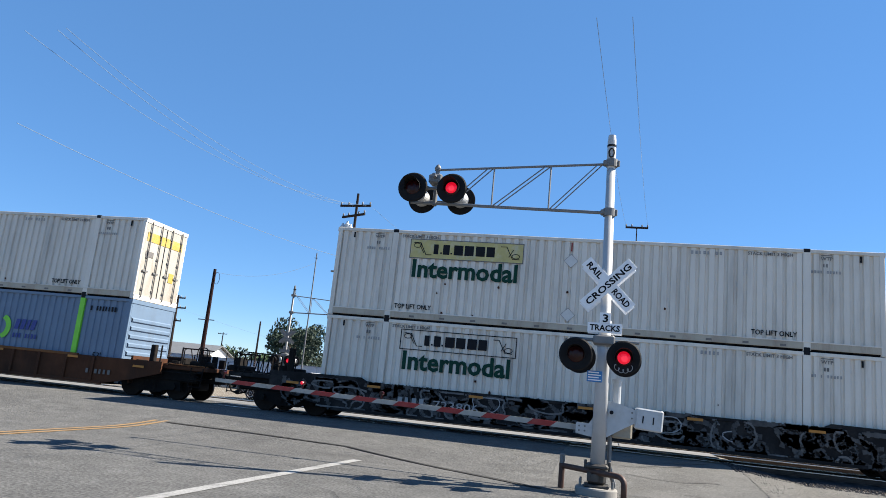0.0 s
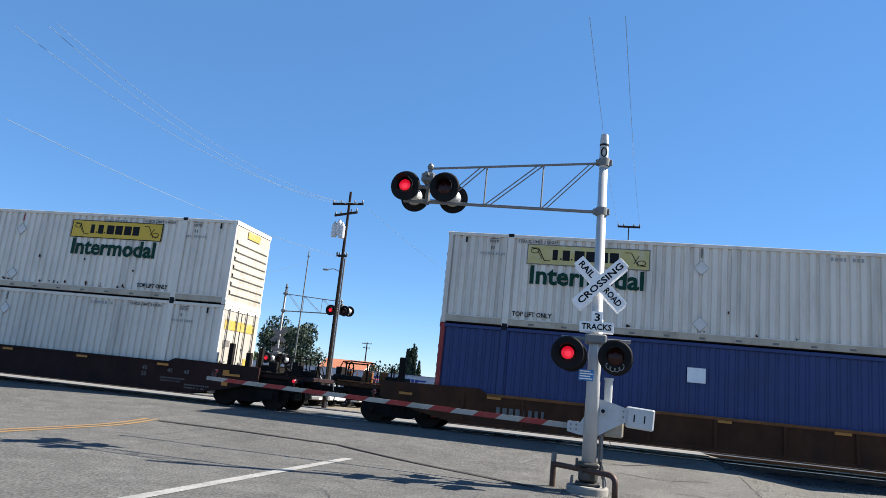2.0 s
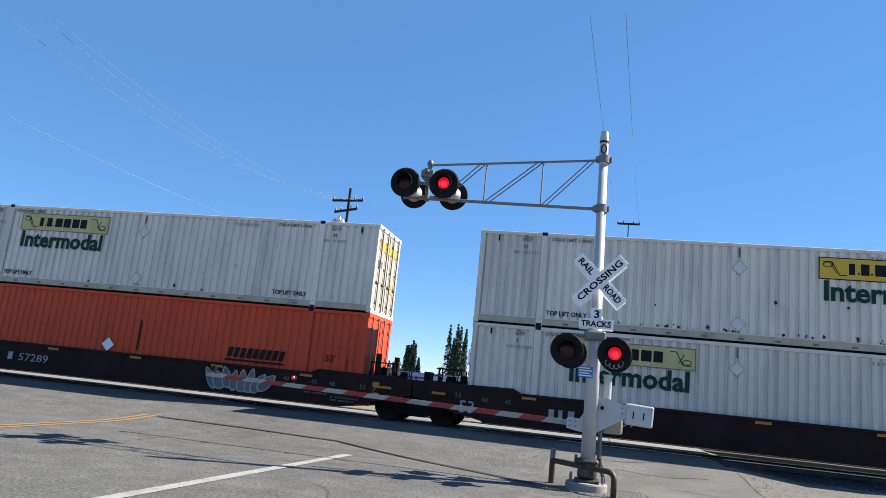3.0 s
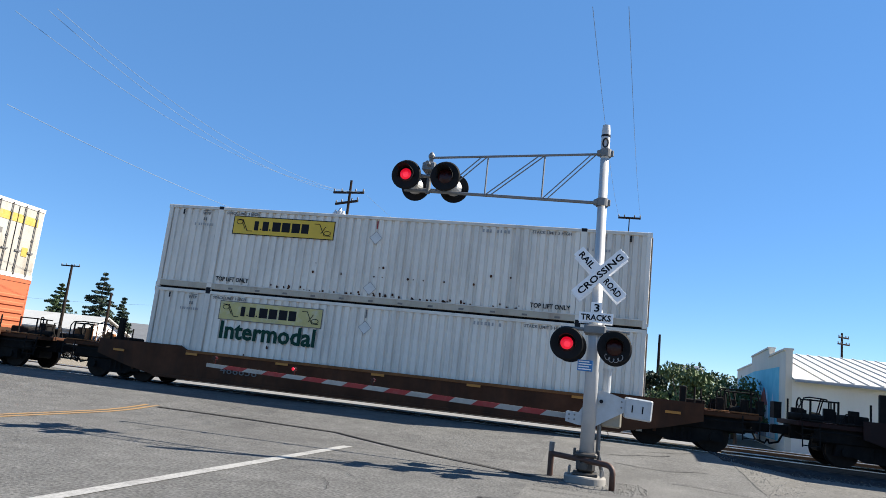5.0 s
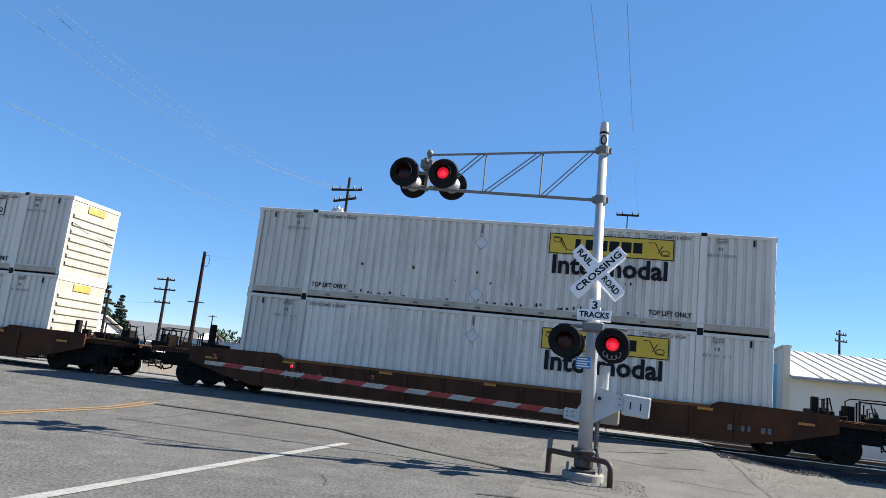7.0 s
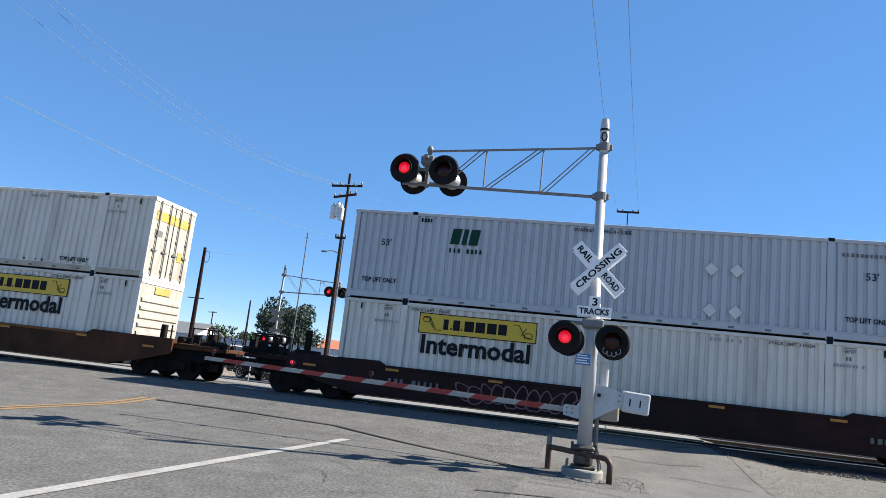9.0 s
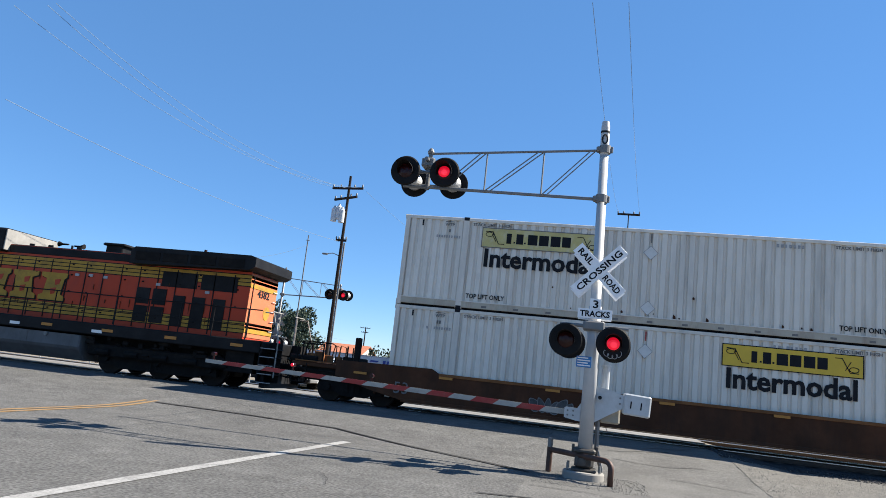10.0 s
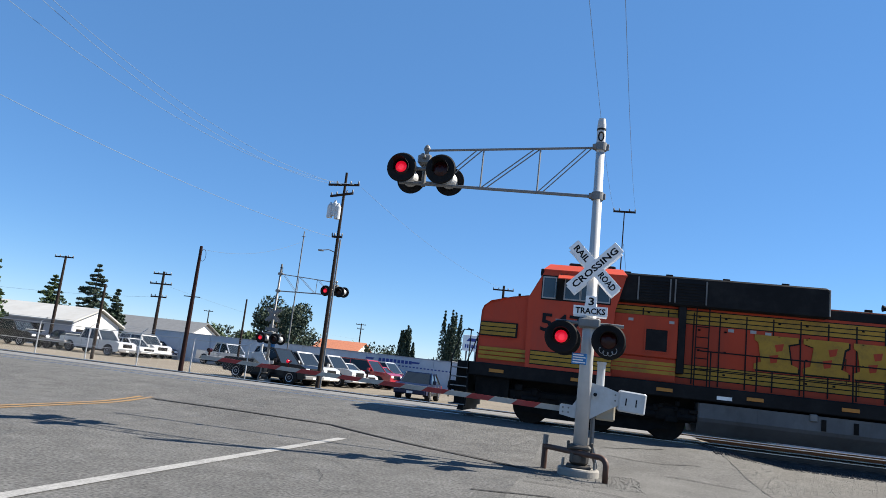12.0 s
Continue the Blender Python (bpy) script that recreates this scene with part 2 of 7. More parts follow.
    "car_white": material("car_white", (0.47, 0.47, 0.465), 0.25, 0, 0.02, 2, coat=0.6),
    "car_silver": material("car_silver", (0.5, 0.51, 0.52), 0.3, 0.5, 0.03, 2, coat=0.6),
    "car_black": material("car_black", (0.008, 0.008, 0.01), 0.3, 0, 0.1, 2, coat=0.1, spec=0.25),
    "car_red": material("car_red", (0.3, 0.015, 0.02), 0.25, 0, 0.05, 2, coat=0.6),
    "car_blue": material("car_blue", (0.02, 0.1, 0.26), 0.25, 0.2, 0.05, 2, coat=0.6),
    "car_navy": material("car_navy", (0.006, 0.012, 0.04), 0.3, 0.0, 0.05, 2, coat=0.1, spec=0.3),
    "line_white": material("line_white", (0.27, 0.265, 0.25), 0.8, 0, 0.1, 3, 0.2, 80, (0.14, 0.135, 0.128), 0.85, 5, grain=0.25, grain_scale=30),
    "line_yellow": material("line_yellow", (0.26, 0.15, 0.05), 0.8, 0, 0.15, 3, 0.2, 80, (0.12, 0.105, 0.085), 0.9, 3, grain=0.25, grain_scale=30),
    "seam": material("seam", (0.018, 0.017, 0.017), 0.95, 0, 0.3, 8),
    "asphalt": material("asphalt", (0.117, 0.115, 0.11), 0.92, 0, 0.2, 1.7, 0.7, 130, (0.07, 0.069, 0.068), 0.7, 0.17, spec=0.12, grain=0.46, grain_scale=24),
    "pavement": material("pavement", (0.124, 0.121, 0.114), 0.92, 0, 0.18, 0.8, 0.5, 110, (0.08, 0.077, 0.072), 0.65, 0.5, spec=0.12, grain=0.42, grain_scale=30),
    "dirt": material("dirt", (0.185, 0.16, 0.125), 0.95, 0, 0.16, 0.25, 0.7, 40, (0.11, 0.09, 0.066), 0.5, 0.1, spec=0.12, grain=0.2, grain_scale=9),
    "gravel": material("gravel", (0.128, 0.123, 0.113), 0.95, 0, 0.4, 14, 1.0, 25, (0.066, 0.06, 0.052), 0.5, 1.5, spec=0.12),
    # dark ballast, its colour lowered further to carry the train's shadow
    "ballast": material("ballast", (0.036, 0.036, 0.038), 0.95, 0, 0.5, 12, 1.0, 20, spec=0.12),
    "stone": material("stone", (0.18, 0.172, 0.16), 0.95, 0, 0.25, 6, 0.3, 40, spec=0.12),
    # dark copy of stone for the ballast, with the train's shadow in it
    "dark_shaded_stone": material("dark_shaded_stone", (0.05, 0.05, 0.053), 0.95, 0, 0.4, 6, 0.3, 40, spec=0.12),
    "grass": material("grass", (0.06, 0.11, 0.03), 0.9, 0, 0.35, 1.5, 0.6, 30),
}


# ---- mesh helpers ----
class Mesh:
    """Collects faces and makes one mesh of them."""

    def __init__(self):
        self.v, self.f = [], []

    def add(self, verts, faces, m=None):
        k = len(self.v)
        self.v += [tuple(m @ Vector(p)) if m else tuple(p) for p in verts]
        self.f += [tuple(k + i for i in q) for q in faces]
        return self

    def box(self, x0, x1, y0, y1, z0, z1, m=None):
        vs = [(x0, y0, z0), (x1, y0, z0), (x1, y1, z0), (x0, y1, z0), (x0, y0, z1), (x1, y0, z1), (x1, y1, z1), (x0, y1, z1)]
        return self.add(vs, [(0, 3, 2, 1), (4, 5, 6, 7), (0, 1, 5, 4), (1, 2, 6, 5), (2, 3, 7, 6), (3, 0, 4, 7)], m)

    def bevel_box(self, x0, x1, y0, y1, z0, z1, b=0.02, m=None):
        """A box whose upright and level edges are cut off by b."""
        rings = []
        for z, i in ((z0, b), (z0 + b, 0), (z1 - b, 0), (z1, b)):
            a, c, d, e = x0 + i, x1 - i, y0 + i, y1 - i
            rings.append([(a + b, d, z), (c - b, d, z), (c, d + b, z), (c, e - b, z), (c - b, e, z), (a + b, e, z), (a, e - b, z), (a, d + b, z)])
        return self.rings(rings, m)

    def rings(self, rings, m=None, caps=True):
        n = len(rings[0])
        vs = [p for r in rings for p in r]
        fs = []
        for k in range(len(rings) - 1):
            for i in range(n):
                j = (i + 1) % n
                fs.append((k * n + i, k * n + j, (k + 1) * n + j, (k + 1) * n + i))
        if caps:
            fs += [tuple(reversed(range(n))), tuple((len(rings) - 1) * n + i for i in range(n))]
        return self.add(vs, fs, m)

    def tube(self, p, q, r, r2=None, n=10, m=None, caps=True):
        p, q = Vector(p), Vector(q)
        r2 = r if r2 is None else r2
        w = (q - p).normalized()
        a = w.orthogonal().normalized()
        b = w.cross(a)
        ring = lambda c, s: [c + a * s * math.cos(2 * math.pi * i / n) + b * s * math.sin(2 * math.pi * i / n) for i in range(n)]
        return self.rings([ring(p, r), ring(q, r2)], m, caps)

    def lathe(self, profile, p, axis, n=24, m=None):
        """profile: (along the axis, radius) pairs, turned about the axis that goes through p."""
        w = Vector(axis).normalized()
        a = w.orthogonal().normalized()
        b = w.cross(a)
        p = Vector(p)
        rs = [[p + w * s + (a * math.cos(2 * math.pi * i / n) + b * math.sin(2 * math.pi * i / n)) * max(r, 0.0005) for i in range(n)] for s, r in profile]
        return self.rings(rs, m)

    def path(self, pts, r, n=6, m=None):
        """One tube swept along the points without a break."""
        pts = [Vector(p) for p in pts]
        closed = (pts[0] - pts[-1]).length < 0.02
        a, rs = None, []
        for i, p in enumerate(pts):
            w = (pts[min(i + 1, len(pts) - 1)] - pts[max(i - 1, 0)]).normalized()
            if closed and i in (0, len(pts) - 1):
                w = (pts[1] - pts[-2]).normalized()
            a = w.orthogonal() if a is None else a - w * a.dot(w)
            a = a.normalized() if a.length > 1e-4 else w.orthogonal().normalized()
            b = w.cross(a)
            rs.append([p + a * r * math.cos(2 * math.pi * k / n) + b * r * math.sin(2 * math.pi * k / n) for k in range(n)])
        return self.rings(rs, m)

    def prism(self, outline, y0, y1, m=None):
        """An outline of (x, z) pairs, drawn out from y0 to y1."""
        return self.rings([[(x, y0, z) for x, z in outline], [(x, y1, z) for x, z in outline]], m)

    def strip_rows(self, rows, m=None):
        """Faces between rows of points, open at both sides."""
        n = len(rows[0])
        return self.add([p for r in rows for p in r], [(k * n + i, k * n + i + 1, (k + 1) * n + i + 1, (k + 1) * n + i) for k in range(len(rows) - 1) for i in range(n - 1)], m)

    def data(self, name, mat, smooth=False):
        me = bpy.data.meshes.new(name)
        me.from_pydata(self.v, [], self.f)
        me.materials.append(mat)
        if smooth:
            me.polygons.foreach_set("use_smooth", [True] * len(me.polygons))
        bm = bmesh.new()
        bm.from_mesh(me)
        bmesh.ops.recalc_face_normals(bm, faces=bm.faces)
        bm.to_mesh(me)
        bm.free()
        return me


def part(name, mesh, mat, parent=None, label="", smooth=False, kind=""):
    """Links a Mesh, or the data of one, as one object under its thing."""
    data = mesh.data(name, M[mat], smooth) if isinstance(mesh, Mesh) else mesh
    ob = new(name, data)
    ob.parent = parent
    if name in ("stencil", "number_bars", "notice_bars", "sign_bars", "logo_mark", "rust_mark", "door_seams", "graffiti"):
        kind = "stuff"
    return tagged(ob, label, kind=kind)


def thing(name, label, category, group="", at=None):
    ob = tagged(new(name), label, category, group)
    ob.empty_display_size = 0.2
    if at is not None:
        ob.matrix_basis = at
    return ob


LETTERS = {}


def lettering(text, size, mat, bold=0.0):
    """A mesh of flat, slightly raised letters in the xz plane, facing -y, its lower left corner at the origin."""
    key = (text, size, mat, bold)
    if key not in LETTERS:
        cu = bpy.data.curves.new("lettering", "FONT")
        cu.body, cu.size, cu.extrude, cu.offset, cu.resolution_u = text, size, 0.004, bold, 2
        ob = new("lettering", cu)
        bpy.context.view_layer.update()
        me = bpy.data.meshes.new_from_object(ob.evaluated_get(bpy.context.evaluated_depsgraph_get()))
        bpy.data.objects.remove(ob)
        me.transform(pose(0, 0, 0, 90))
        me.materials.clear()
        me.materials.append(M[mat])
        LETTERS[key] = me
    return LETTERS[key]


def write(text, size, mat, parent, x, y, z, width=None, bold=0.0, turn=0.0, spin=0.0, label="", name="lettering"):
    ob = part(name, lettering(text, size, mat, bold), mat, parent, label)
    ob.matrix_basis = pose(x, y, z, 0, spin, turn)
    if width:
        w = max(p.co.x for p in ob.data.vertices)
        ob.scale = (width / w, 1, 1)
    return ob


# ---- ground, road, tracks ----
TRACK_Y, G0 = 22.845, -0.35
FAR = -0.5  # ground beyond the tracks


def ease(a, b, x):
    t = min(1, max(0, (x - a) / (b - a)))
    return t * t * (3 - 2 * t)


def land(x, y):
    """Height of the ground: flat, with a hump where the road climbs over the tracks, lower beside the road."""
    hump = ease(14.5, 20.6, y) * (1 - ease(25.2, 32.0, y))
    on_road = ease(-33, -30, x) * (1 - ease(3.2, 5.0, x))
    return G0 + hump * (0.13 + 0.2 * on_road) - 0.15 * ease(28.0, 34.0, y)


def steps(*stretches):
    out = []
    for a, b, n in stretches:
        out += [a + (b - a) * i / n for i in range(n)]
    return out + [stretches[-1][1]]


def sheet(name, xs, ys, lift, mat, label, keep=None, parent=None):
    me = Mesh()
    nx = len(xs)
    vs = [(x, y, land(x, y) + lift) for y in ys for x in xs]
    fs = [(j * nx + i, j * nx + i + 1, (j + 1) * nx + i + 1, (j + 1) * nx + i) for j in range(len(ys) - 1) for i in range(nx - 1)
          if keep is None or keep((xs[i] + xs[i + 1]) / 2, (ys[j] + ys[j + 1]) / 2)]
    me.add(vs, fs)
    ob = part(name, me, mat, parent, smooth=True)
    return tagged(ob, label, kind="structure")


ground = sheet("ground", steps((-900, -60, 10), (-60, -33, 6), (-33, -30, 4), (-30, 3, 6), (3, 5.2, 6), (5.2, 60, 8), (60, 900, 10)),
               steps((-300, 0, 6), (0, 14, 4), (14, 33, 60), (33, 80, 10), (80, 1500, 14)), 0.0, "dirt",
               "dry tan dirt ground reaching the horizon")


road = sheet("road", steps((-30, -20, 5), (-20, -1, 14)), steps((-20, 0, 5), (0, 14, 6), (14, 33, 60), (33, 120, 12)), 0.012, "asphalt",
             "worn grey asphalt road running over the crossing", keep=lambda x, y: y < 31.5 or x < -3)
pavement = sheet("pavement", steps((-1, 3.4, 12)), steps((9.2, 14, 5), (14, 21.1, 24)), 0.014, "pavement",
                 "pale cracked concrete apron beside the road")
gravel = sheet("gravel", steps((3.35, 40, 24)), steps((8, 14, 6), (14, 19.9, 18)), 0.02, "gravel",
               "loose pale gravel beside the track")
grass = sheet("grass_strip", steps((0.5, 40, 12)), steps((33.2, 36.4, 4)), 0.02, "grass", "thin green grass strip behind the tracks")
apron = sheet("lot_surface", steps((-75, -3, 14)), steps((34.6, 59, 8)), 0.016, "dirt", "pale dusty dirt of the car lot")


def strip(name, pts, width, lift, mat, label):
    me = Mesh()
    for (x0, y0), (x1, y1) in zip(pts, pts[1:]):
        n = max(1, int(math.hypot(x1 - x0, y1 - y0) / 0.4))
        w = Vector((x1 - x0, y1 - y0)).normalized()
        s = Vector((-w.y, w.x)) * width / 2
        rows = []
        for i in range(n + 1):
            x, y = x0 + (x1 - x0) * i / n, y0 + (y1 - y0) * i / n
            rows += [(x - s.x, y - s.y, land(x, y) + lift), (x + s.x, y + s.y, land(x, y) + lift)]
        me.add(rows, [(2 * i, 2 * i + 2, 2 * i + 3, 2 * i + 1) for i in range(n)])
    return tagged(part(name, me, mat), label, kind="structure")


strip("lane_line", [(-5.3, -8), (-5.16, 6), (-4.8, 14.25)], 0.2, 0.02, "line_white", "worn white lane line painted on the asphalt")
strip("centre_line", [(-10.3, 6), (-10.55, 11.6), (-10.8, 16.7)], 0.12, 0.02, "line_yellow", "worn double yellow centre line")
strip("centre_line", [(-10.55, 6), (-10.8, 11.6), (-11.05, 16.6)], 0.12, 0.02, "line_yellow", "worn double yellow centre line")
strip("road_seam", [(-10.64, 16.43), (-8.25, 16.37), (-5.77, 16.14), (-3.61, 14.91), (-1.99, 14.02), (-1.01, 13.41)], 0.12, 0.03, "seam", "dark tar seam in the asphalt")
strip("road_seam", [(-1.5, 10.25), (-0.45, 10.55), (0.3, 10.3)], 0.06, 0.024, "seam", "dark ragged gap along the kerb edge")
rng = random.Random(4)


def crack(x, y, heading, length, width=0.012):
    pts = [(x, y)]
    for _ in range(int(length / 0.12)):
        heading += rng.uniform(-0.3, 0.3)
        x, y = x + 0.12 * math.cos(heading), y + 0.12 * math.sin(heading)
        pts.append((x, y))
    strip("crack", pts, width, 0.026, "seam", "thin dark crack in the paving")


crack(1.9, 19.0, -1.9, 1.9, 0.045)
crack(1.4, 19.3, -0.1, 1.6, 0.04)
crack(0.5, 17.0, -0.15, 2.2, 0.035)
crack(1.6, 15.2, 0.0, 1.6, 0.035)
crack(-0.9, 11.8, 0.1, 2.2, 0.03)
for k in range(26):
    crack(rng.uniform(-14, -2), rng.uniform(7, 18), rng.uniform(-0.4, 0.2), rng.uniform(0.8, 2.6), 0.01)
kerb = Mesh().bevel_box(-0.98, 3.3, 9.0, 9.2, G0 - 0.1, G0 + 0.05, 0.02)
tagged(part("kerb", kerb, "concrete"), "low pale concrete kerb stone", kind="structure")


def loose_stones(name, count, x0, x1, y0, y1, lift, mat, size, label, seed):
    r = random.Random(seed)
    me = Mesh()
    for _ in range(count):
        x, y, s = r.uniform(x0, x1), r.uniform(y0, y1), r.uniform(0.5, 1.2) * size
        m = Matrix.Translation((x, y, land(x, y) + lift)) @ Euler((r.uniform(0, 6), r.uniform(0, 6), r.uniform(0, 6))).to_matrix().to_4x4()
        me.add([(s, 0, 0), (-s, 0, 0), (0, s * 0.8, 0), (0, -s * 0.8, 0), (0, 0, s * 0.6), (0, 0, -s * 0.6)],
               [(0, 2, 4), (2, 1, 4), (1, 3, 4), (3, 0, 4), (2, 0, 5), (1, 2, 5), (3, 1, 5), (0, 3, 5)], m)
    return tagged(part(name, me, mat), label, "stones", kind="stuff")


loose_stones("ballast_stones", 14000, 3.2, 26, 19.4, 22.0, 0.02, "dark_shaded_stone", 0.03, "grey crushed stone ballast beside the rails", 1)
loose_stones("grit", 900, -0.9, 1.0, 12.2, 14.2, 0.022, "stone", 0.011, "small loose grit round the signal foot", 3)
loose_stones("gravel_stones", 9000, 3.3, 16, 10.5, 19.8, 0.02, "stone", 0.014, "small loose pale gravel", 2)


def track(y, rail_z, with_ties):
    t = thing("railway_track", "pair of steel rails with shiny worn heads", "railway track", "railway tracks")
    t["kind"] = "structure"
    for s in (-0.755, 0.755):
        web = Mesh().box(-140, 140, y + s - 0.012, y + s + 0.012, rail_z - 0.15, rail_z - 0.03)
        web.box(-140, 140, y + s - 0.07, y + s + 0.07, rail_z - 0.17, rail_z - 0.145)
        part("rail_web", web, "rail_steel", t)
        part("rail_head", Mesh().bevel_box(-140, 140, y + s - 0.035, y + s + 0.035, rail_z - 0.035, rail_z, 0.008), "rail_head", t, "shiny worn rail head")
    if with_ties:
        bed = Mesh()
        bed.strip_rows([[(3.6, y - 2.3, rail_z - 0.36), (140, y - 2.3, rail_z - 0.36)], [(4.2, y - 1.35, rail_z - 0.16), (140, y - 1.35, rail_z - 0.16)],
                   [(4.2, y + 1.35, rail_z - 0.16), (140, y + 1.35, rail_z - 0.16)], [(3.6, y + 2.3, rail_z - 0.36), (140, y + 2.3, rail_z - 0.36)]])
        tagged(part("ballast_bed", bed, "ballast", t), kind="stuff")
        ties = [Mesh().bevel_box(0, 0.23, y - 1.3, y + 1.3, rail_z - 0.3, rail_z - 0.15, 0.01).data("tie", M["tie_wood"])]
        for i in range(60):
            o = part("tie", ties[0], "tie_wood", t)
            o.location = (4.4 + i * 0.55, 0, 0)
    return t


track(TRACK_Y, 0.0, True)
track(TRACK_Y + 4.4, -0.02, False)
track(TRACK_Y + 8.6, -0.24, False)
panels = Mesh()
for x in range(-29, 3, 2):
    panels.bevel_box(x + 0.01, x + 1.99, TRACK_Y - 0.66, TRACK_Y + 0.66, -0.2, -0.012, 0.01)
# added slabs: the bright sunlit strip beyond the train, put into colour
slab = Mesh()
for k in range(11):
    for ya in (24.1, 25.15):
        x0 = -29.5 + k * 3
        slab.bevel_box(x0 + 0.012, x0 + 2.988, ya, ya + 1.03, -0.25, 0.004, 0.008)
tagged(part("crossing_slab", slab, "slab"), "added pale slabs standing in for the sunlit strip between the tracks", kind="structure")
tagged(part("crossing_panels", panels, "concrete"), "grey concrete panels between the rails of the crossing", kind="structure")

# ---- train: where it is, second by second (metres run since the start) ----
RUN = [(0.0, 0.0), (0.5, 12.7), (1.0, 25.45), (1.5, 38.07), (2.0, 50.81), (2.5, 63.46), (2.8, 71.1), (2.9, 73.4), (3.0, 75.4), (3.1, 78.4),
       (3.2, 81.2), (4.0, 101.5), (4.8, 121.83), (5.0, 126.91), (5.2, 132.0), (5.4, 136.7), (5.5, 138.75), (5.6, 141.9), (6.0, 152.17), (6.5, 164.79), (7.0, 177.42),
       (7.2, 182.47), (8.0, 202.6), (8.8, 222.74), (9.0, 227.77), (9.3, 235.36), (9.4, 237.6), (9.5, 239.56), (9.6, 242.6), (9.8, 247.95),
       (10.0, 252.97), (10.5, 265.55), (11.0, 278.15), (11.5, 290.85), (12.0, 303.5)]
ROLLING = []  # things of the train and their place along it


def rolling(ob, offset, z):
    ROLLING.append((ob, offset, z))
    ob.location = (offset, TRACK_Y, z)
    return ob


L, W, H = 16.154, 2.591, 2.886
POST = 1.98


def corrugated(x0, x1, z0, z1, y, out, pitch=0.262, depth=0.058):
    """A pressed steel wall along x, whose ribs stand out towards out (-1 or 1)."""
    n = max(1, round((x1 - x0) / pitch))
    p = (x1 - x0) / n
    xs = []
    for i in range(n):
        a = x0 + i * p
        xs += [(a, 0), (a + p * 0.26, 0), (a + p * 0.36, 1), (a + p * 0.9, 1)]
    xs.append((x1, 0))
    me = Mesh()
    rows = [[(x, y - out * depth * d, z) for x, d in xs] for z in (z0, z1)]
    k = len(xs)
    me.add(rows[0] + rows[1], [(i, i + 1, k + i + 1, k + i) for i in range(k - 1)])
    return me


def bars(x0, x1, z0, z1, n, y, seed):
    """Short upright bars in place of small writing that cannot be read."""
    r = random.Random(seed)
    me = Mesh()
    p = (x1 - x0) / n
    for i in range(n):
        if r.random() < 0.86:
            me.box(x0 + i * p, x0 + i * p + p * r.uniform(0.35, 0.7), y, y + 0.006, z0, z1)
    return me


def marks(ob, side, y, seed, ink="grey_ink"):
    for x in (2.2, L - 3.55):
        write("STACK LIMIT 3 HIGH", 0.13, ink, ob, x, y, H - 0.24, 1.2, 0.002, name="stencil")
    part("stencil", bars(L - 5.1, L - 4.2, H - 0.3, H - 0.2, 8, y, seed + 2), "faint_ink", ob)
    for x in (1.3, L - 1.62):
        write("WTP", 0.14, ink, ob, x, y, H - 0.3, 0.3, 0.002, name="stencil")
        part("stencil", Mesh().box(x, x + 0.3, y, y + 0.006, H - 0.17, H - 0.15), ink, ob)
        part("stencil", bars(x + 0.06, x + 0.22, H - 0.5, H - 0.4, 2, y, seed + 3), ink, ob)
        part("stencil", bars(x - 0.25, x + 0.55, H - 0.68, H - 0.6, 10, y, seed + 4), "faint_ink", ob)


def logo(ob, x0, z_top, y, field, ink, word=True, plain=False):
    """The haulier's panel, drawn as a framed field with a scroll and a bar of blocks, and the word under it."""
    w, h = 3.65, 0.63
    if field:
        part("logo_panel", Mesh().box(x0, x0 + w, y, y + 0.012, z_top - h, z_top), field, ob, "yellow haulier's panel")
    fr = Mesh()
    for a, b, c, d in ((x0, x0 + w, z_top - 0.025, z_top), (x0, x0 + w, z_top - h, z_top - h + 0.025), (x0, x0 + 0.025, z_top - h, z_top), (x0 + w - 0.025, x0 + w, z_top - h, z_top)):
        fr.box(a, b, y - 0.004, y + 0.01, c, d)
    part("logo_frame", fr, "black_paint" if field != "faded_yellow" else "grey_ink", ob)
    bl = Mesh()
    for i, bw in enumerate((0.1, 0.03, 0.14, 0.03, 0.19, 0.19, 0.19, 0.17)):
        bx = x0 + 0.78 + (0, 0.17, 0.23, 0.42, 0.5, 0.76, 1.03, 1.29)[i] * 1.32
        if bw < 0.05:
            bl.box(bx, bx + 0.05, y - 0.004, y + 0.006, z_top - 0.45, z_top - 0.4)
        else:
            bl.bevel_box(bx, bx + bw * 1.55, y - 0.004, y + 0.006, z_top - 0.47, z_top - 0.15, 0.004)
    part("logo_mark", bl, "black_paint", ob)
    for s, cx in ((1, x0 + 0.12), (-1, x0 + w - 0.12)):
        scroll = Mesh()
        lo, hi = (z_top - 0.5, z_top - 0.12)
        pts = [(cx, y, hi if s > 0 else lo), (cx + s * 0.22, y, (hi if s > 0 else lo)), (cx + s * 0.42, y, lo if s > 0 else hi), (cx + s * 0.6, y, lo if s > 0 else hi)]
        scroll.path(pts, 0.014, 5)
        c = Vector((cx + s * 0.12, y, (hi - 0.09) if s > 0 else (lo + 0.09)))
        scroll.path([c + Vector((math.cos(a) * 0.12, 0, math.sin(a) * 0.07)) for a in np.linspace(0, 6.28, 12)], 0.012, 5)
        scroll.path([(cx + s * 0.2, y, z_top - 0.2), (cx + s * 0.34, y, z_top - 0.44)], 0.012, 5)
        part("logo_scroll", scroll, "black_paint", ob, kind="stuff")
    if word:
        write("Intermodal", 0.78, ink, ob, x0 + 0.1, y - 0.004, z_top - 1.22, 3.4, 0.022)


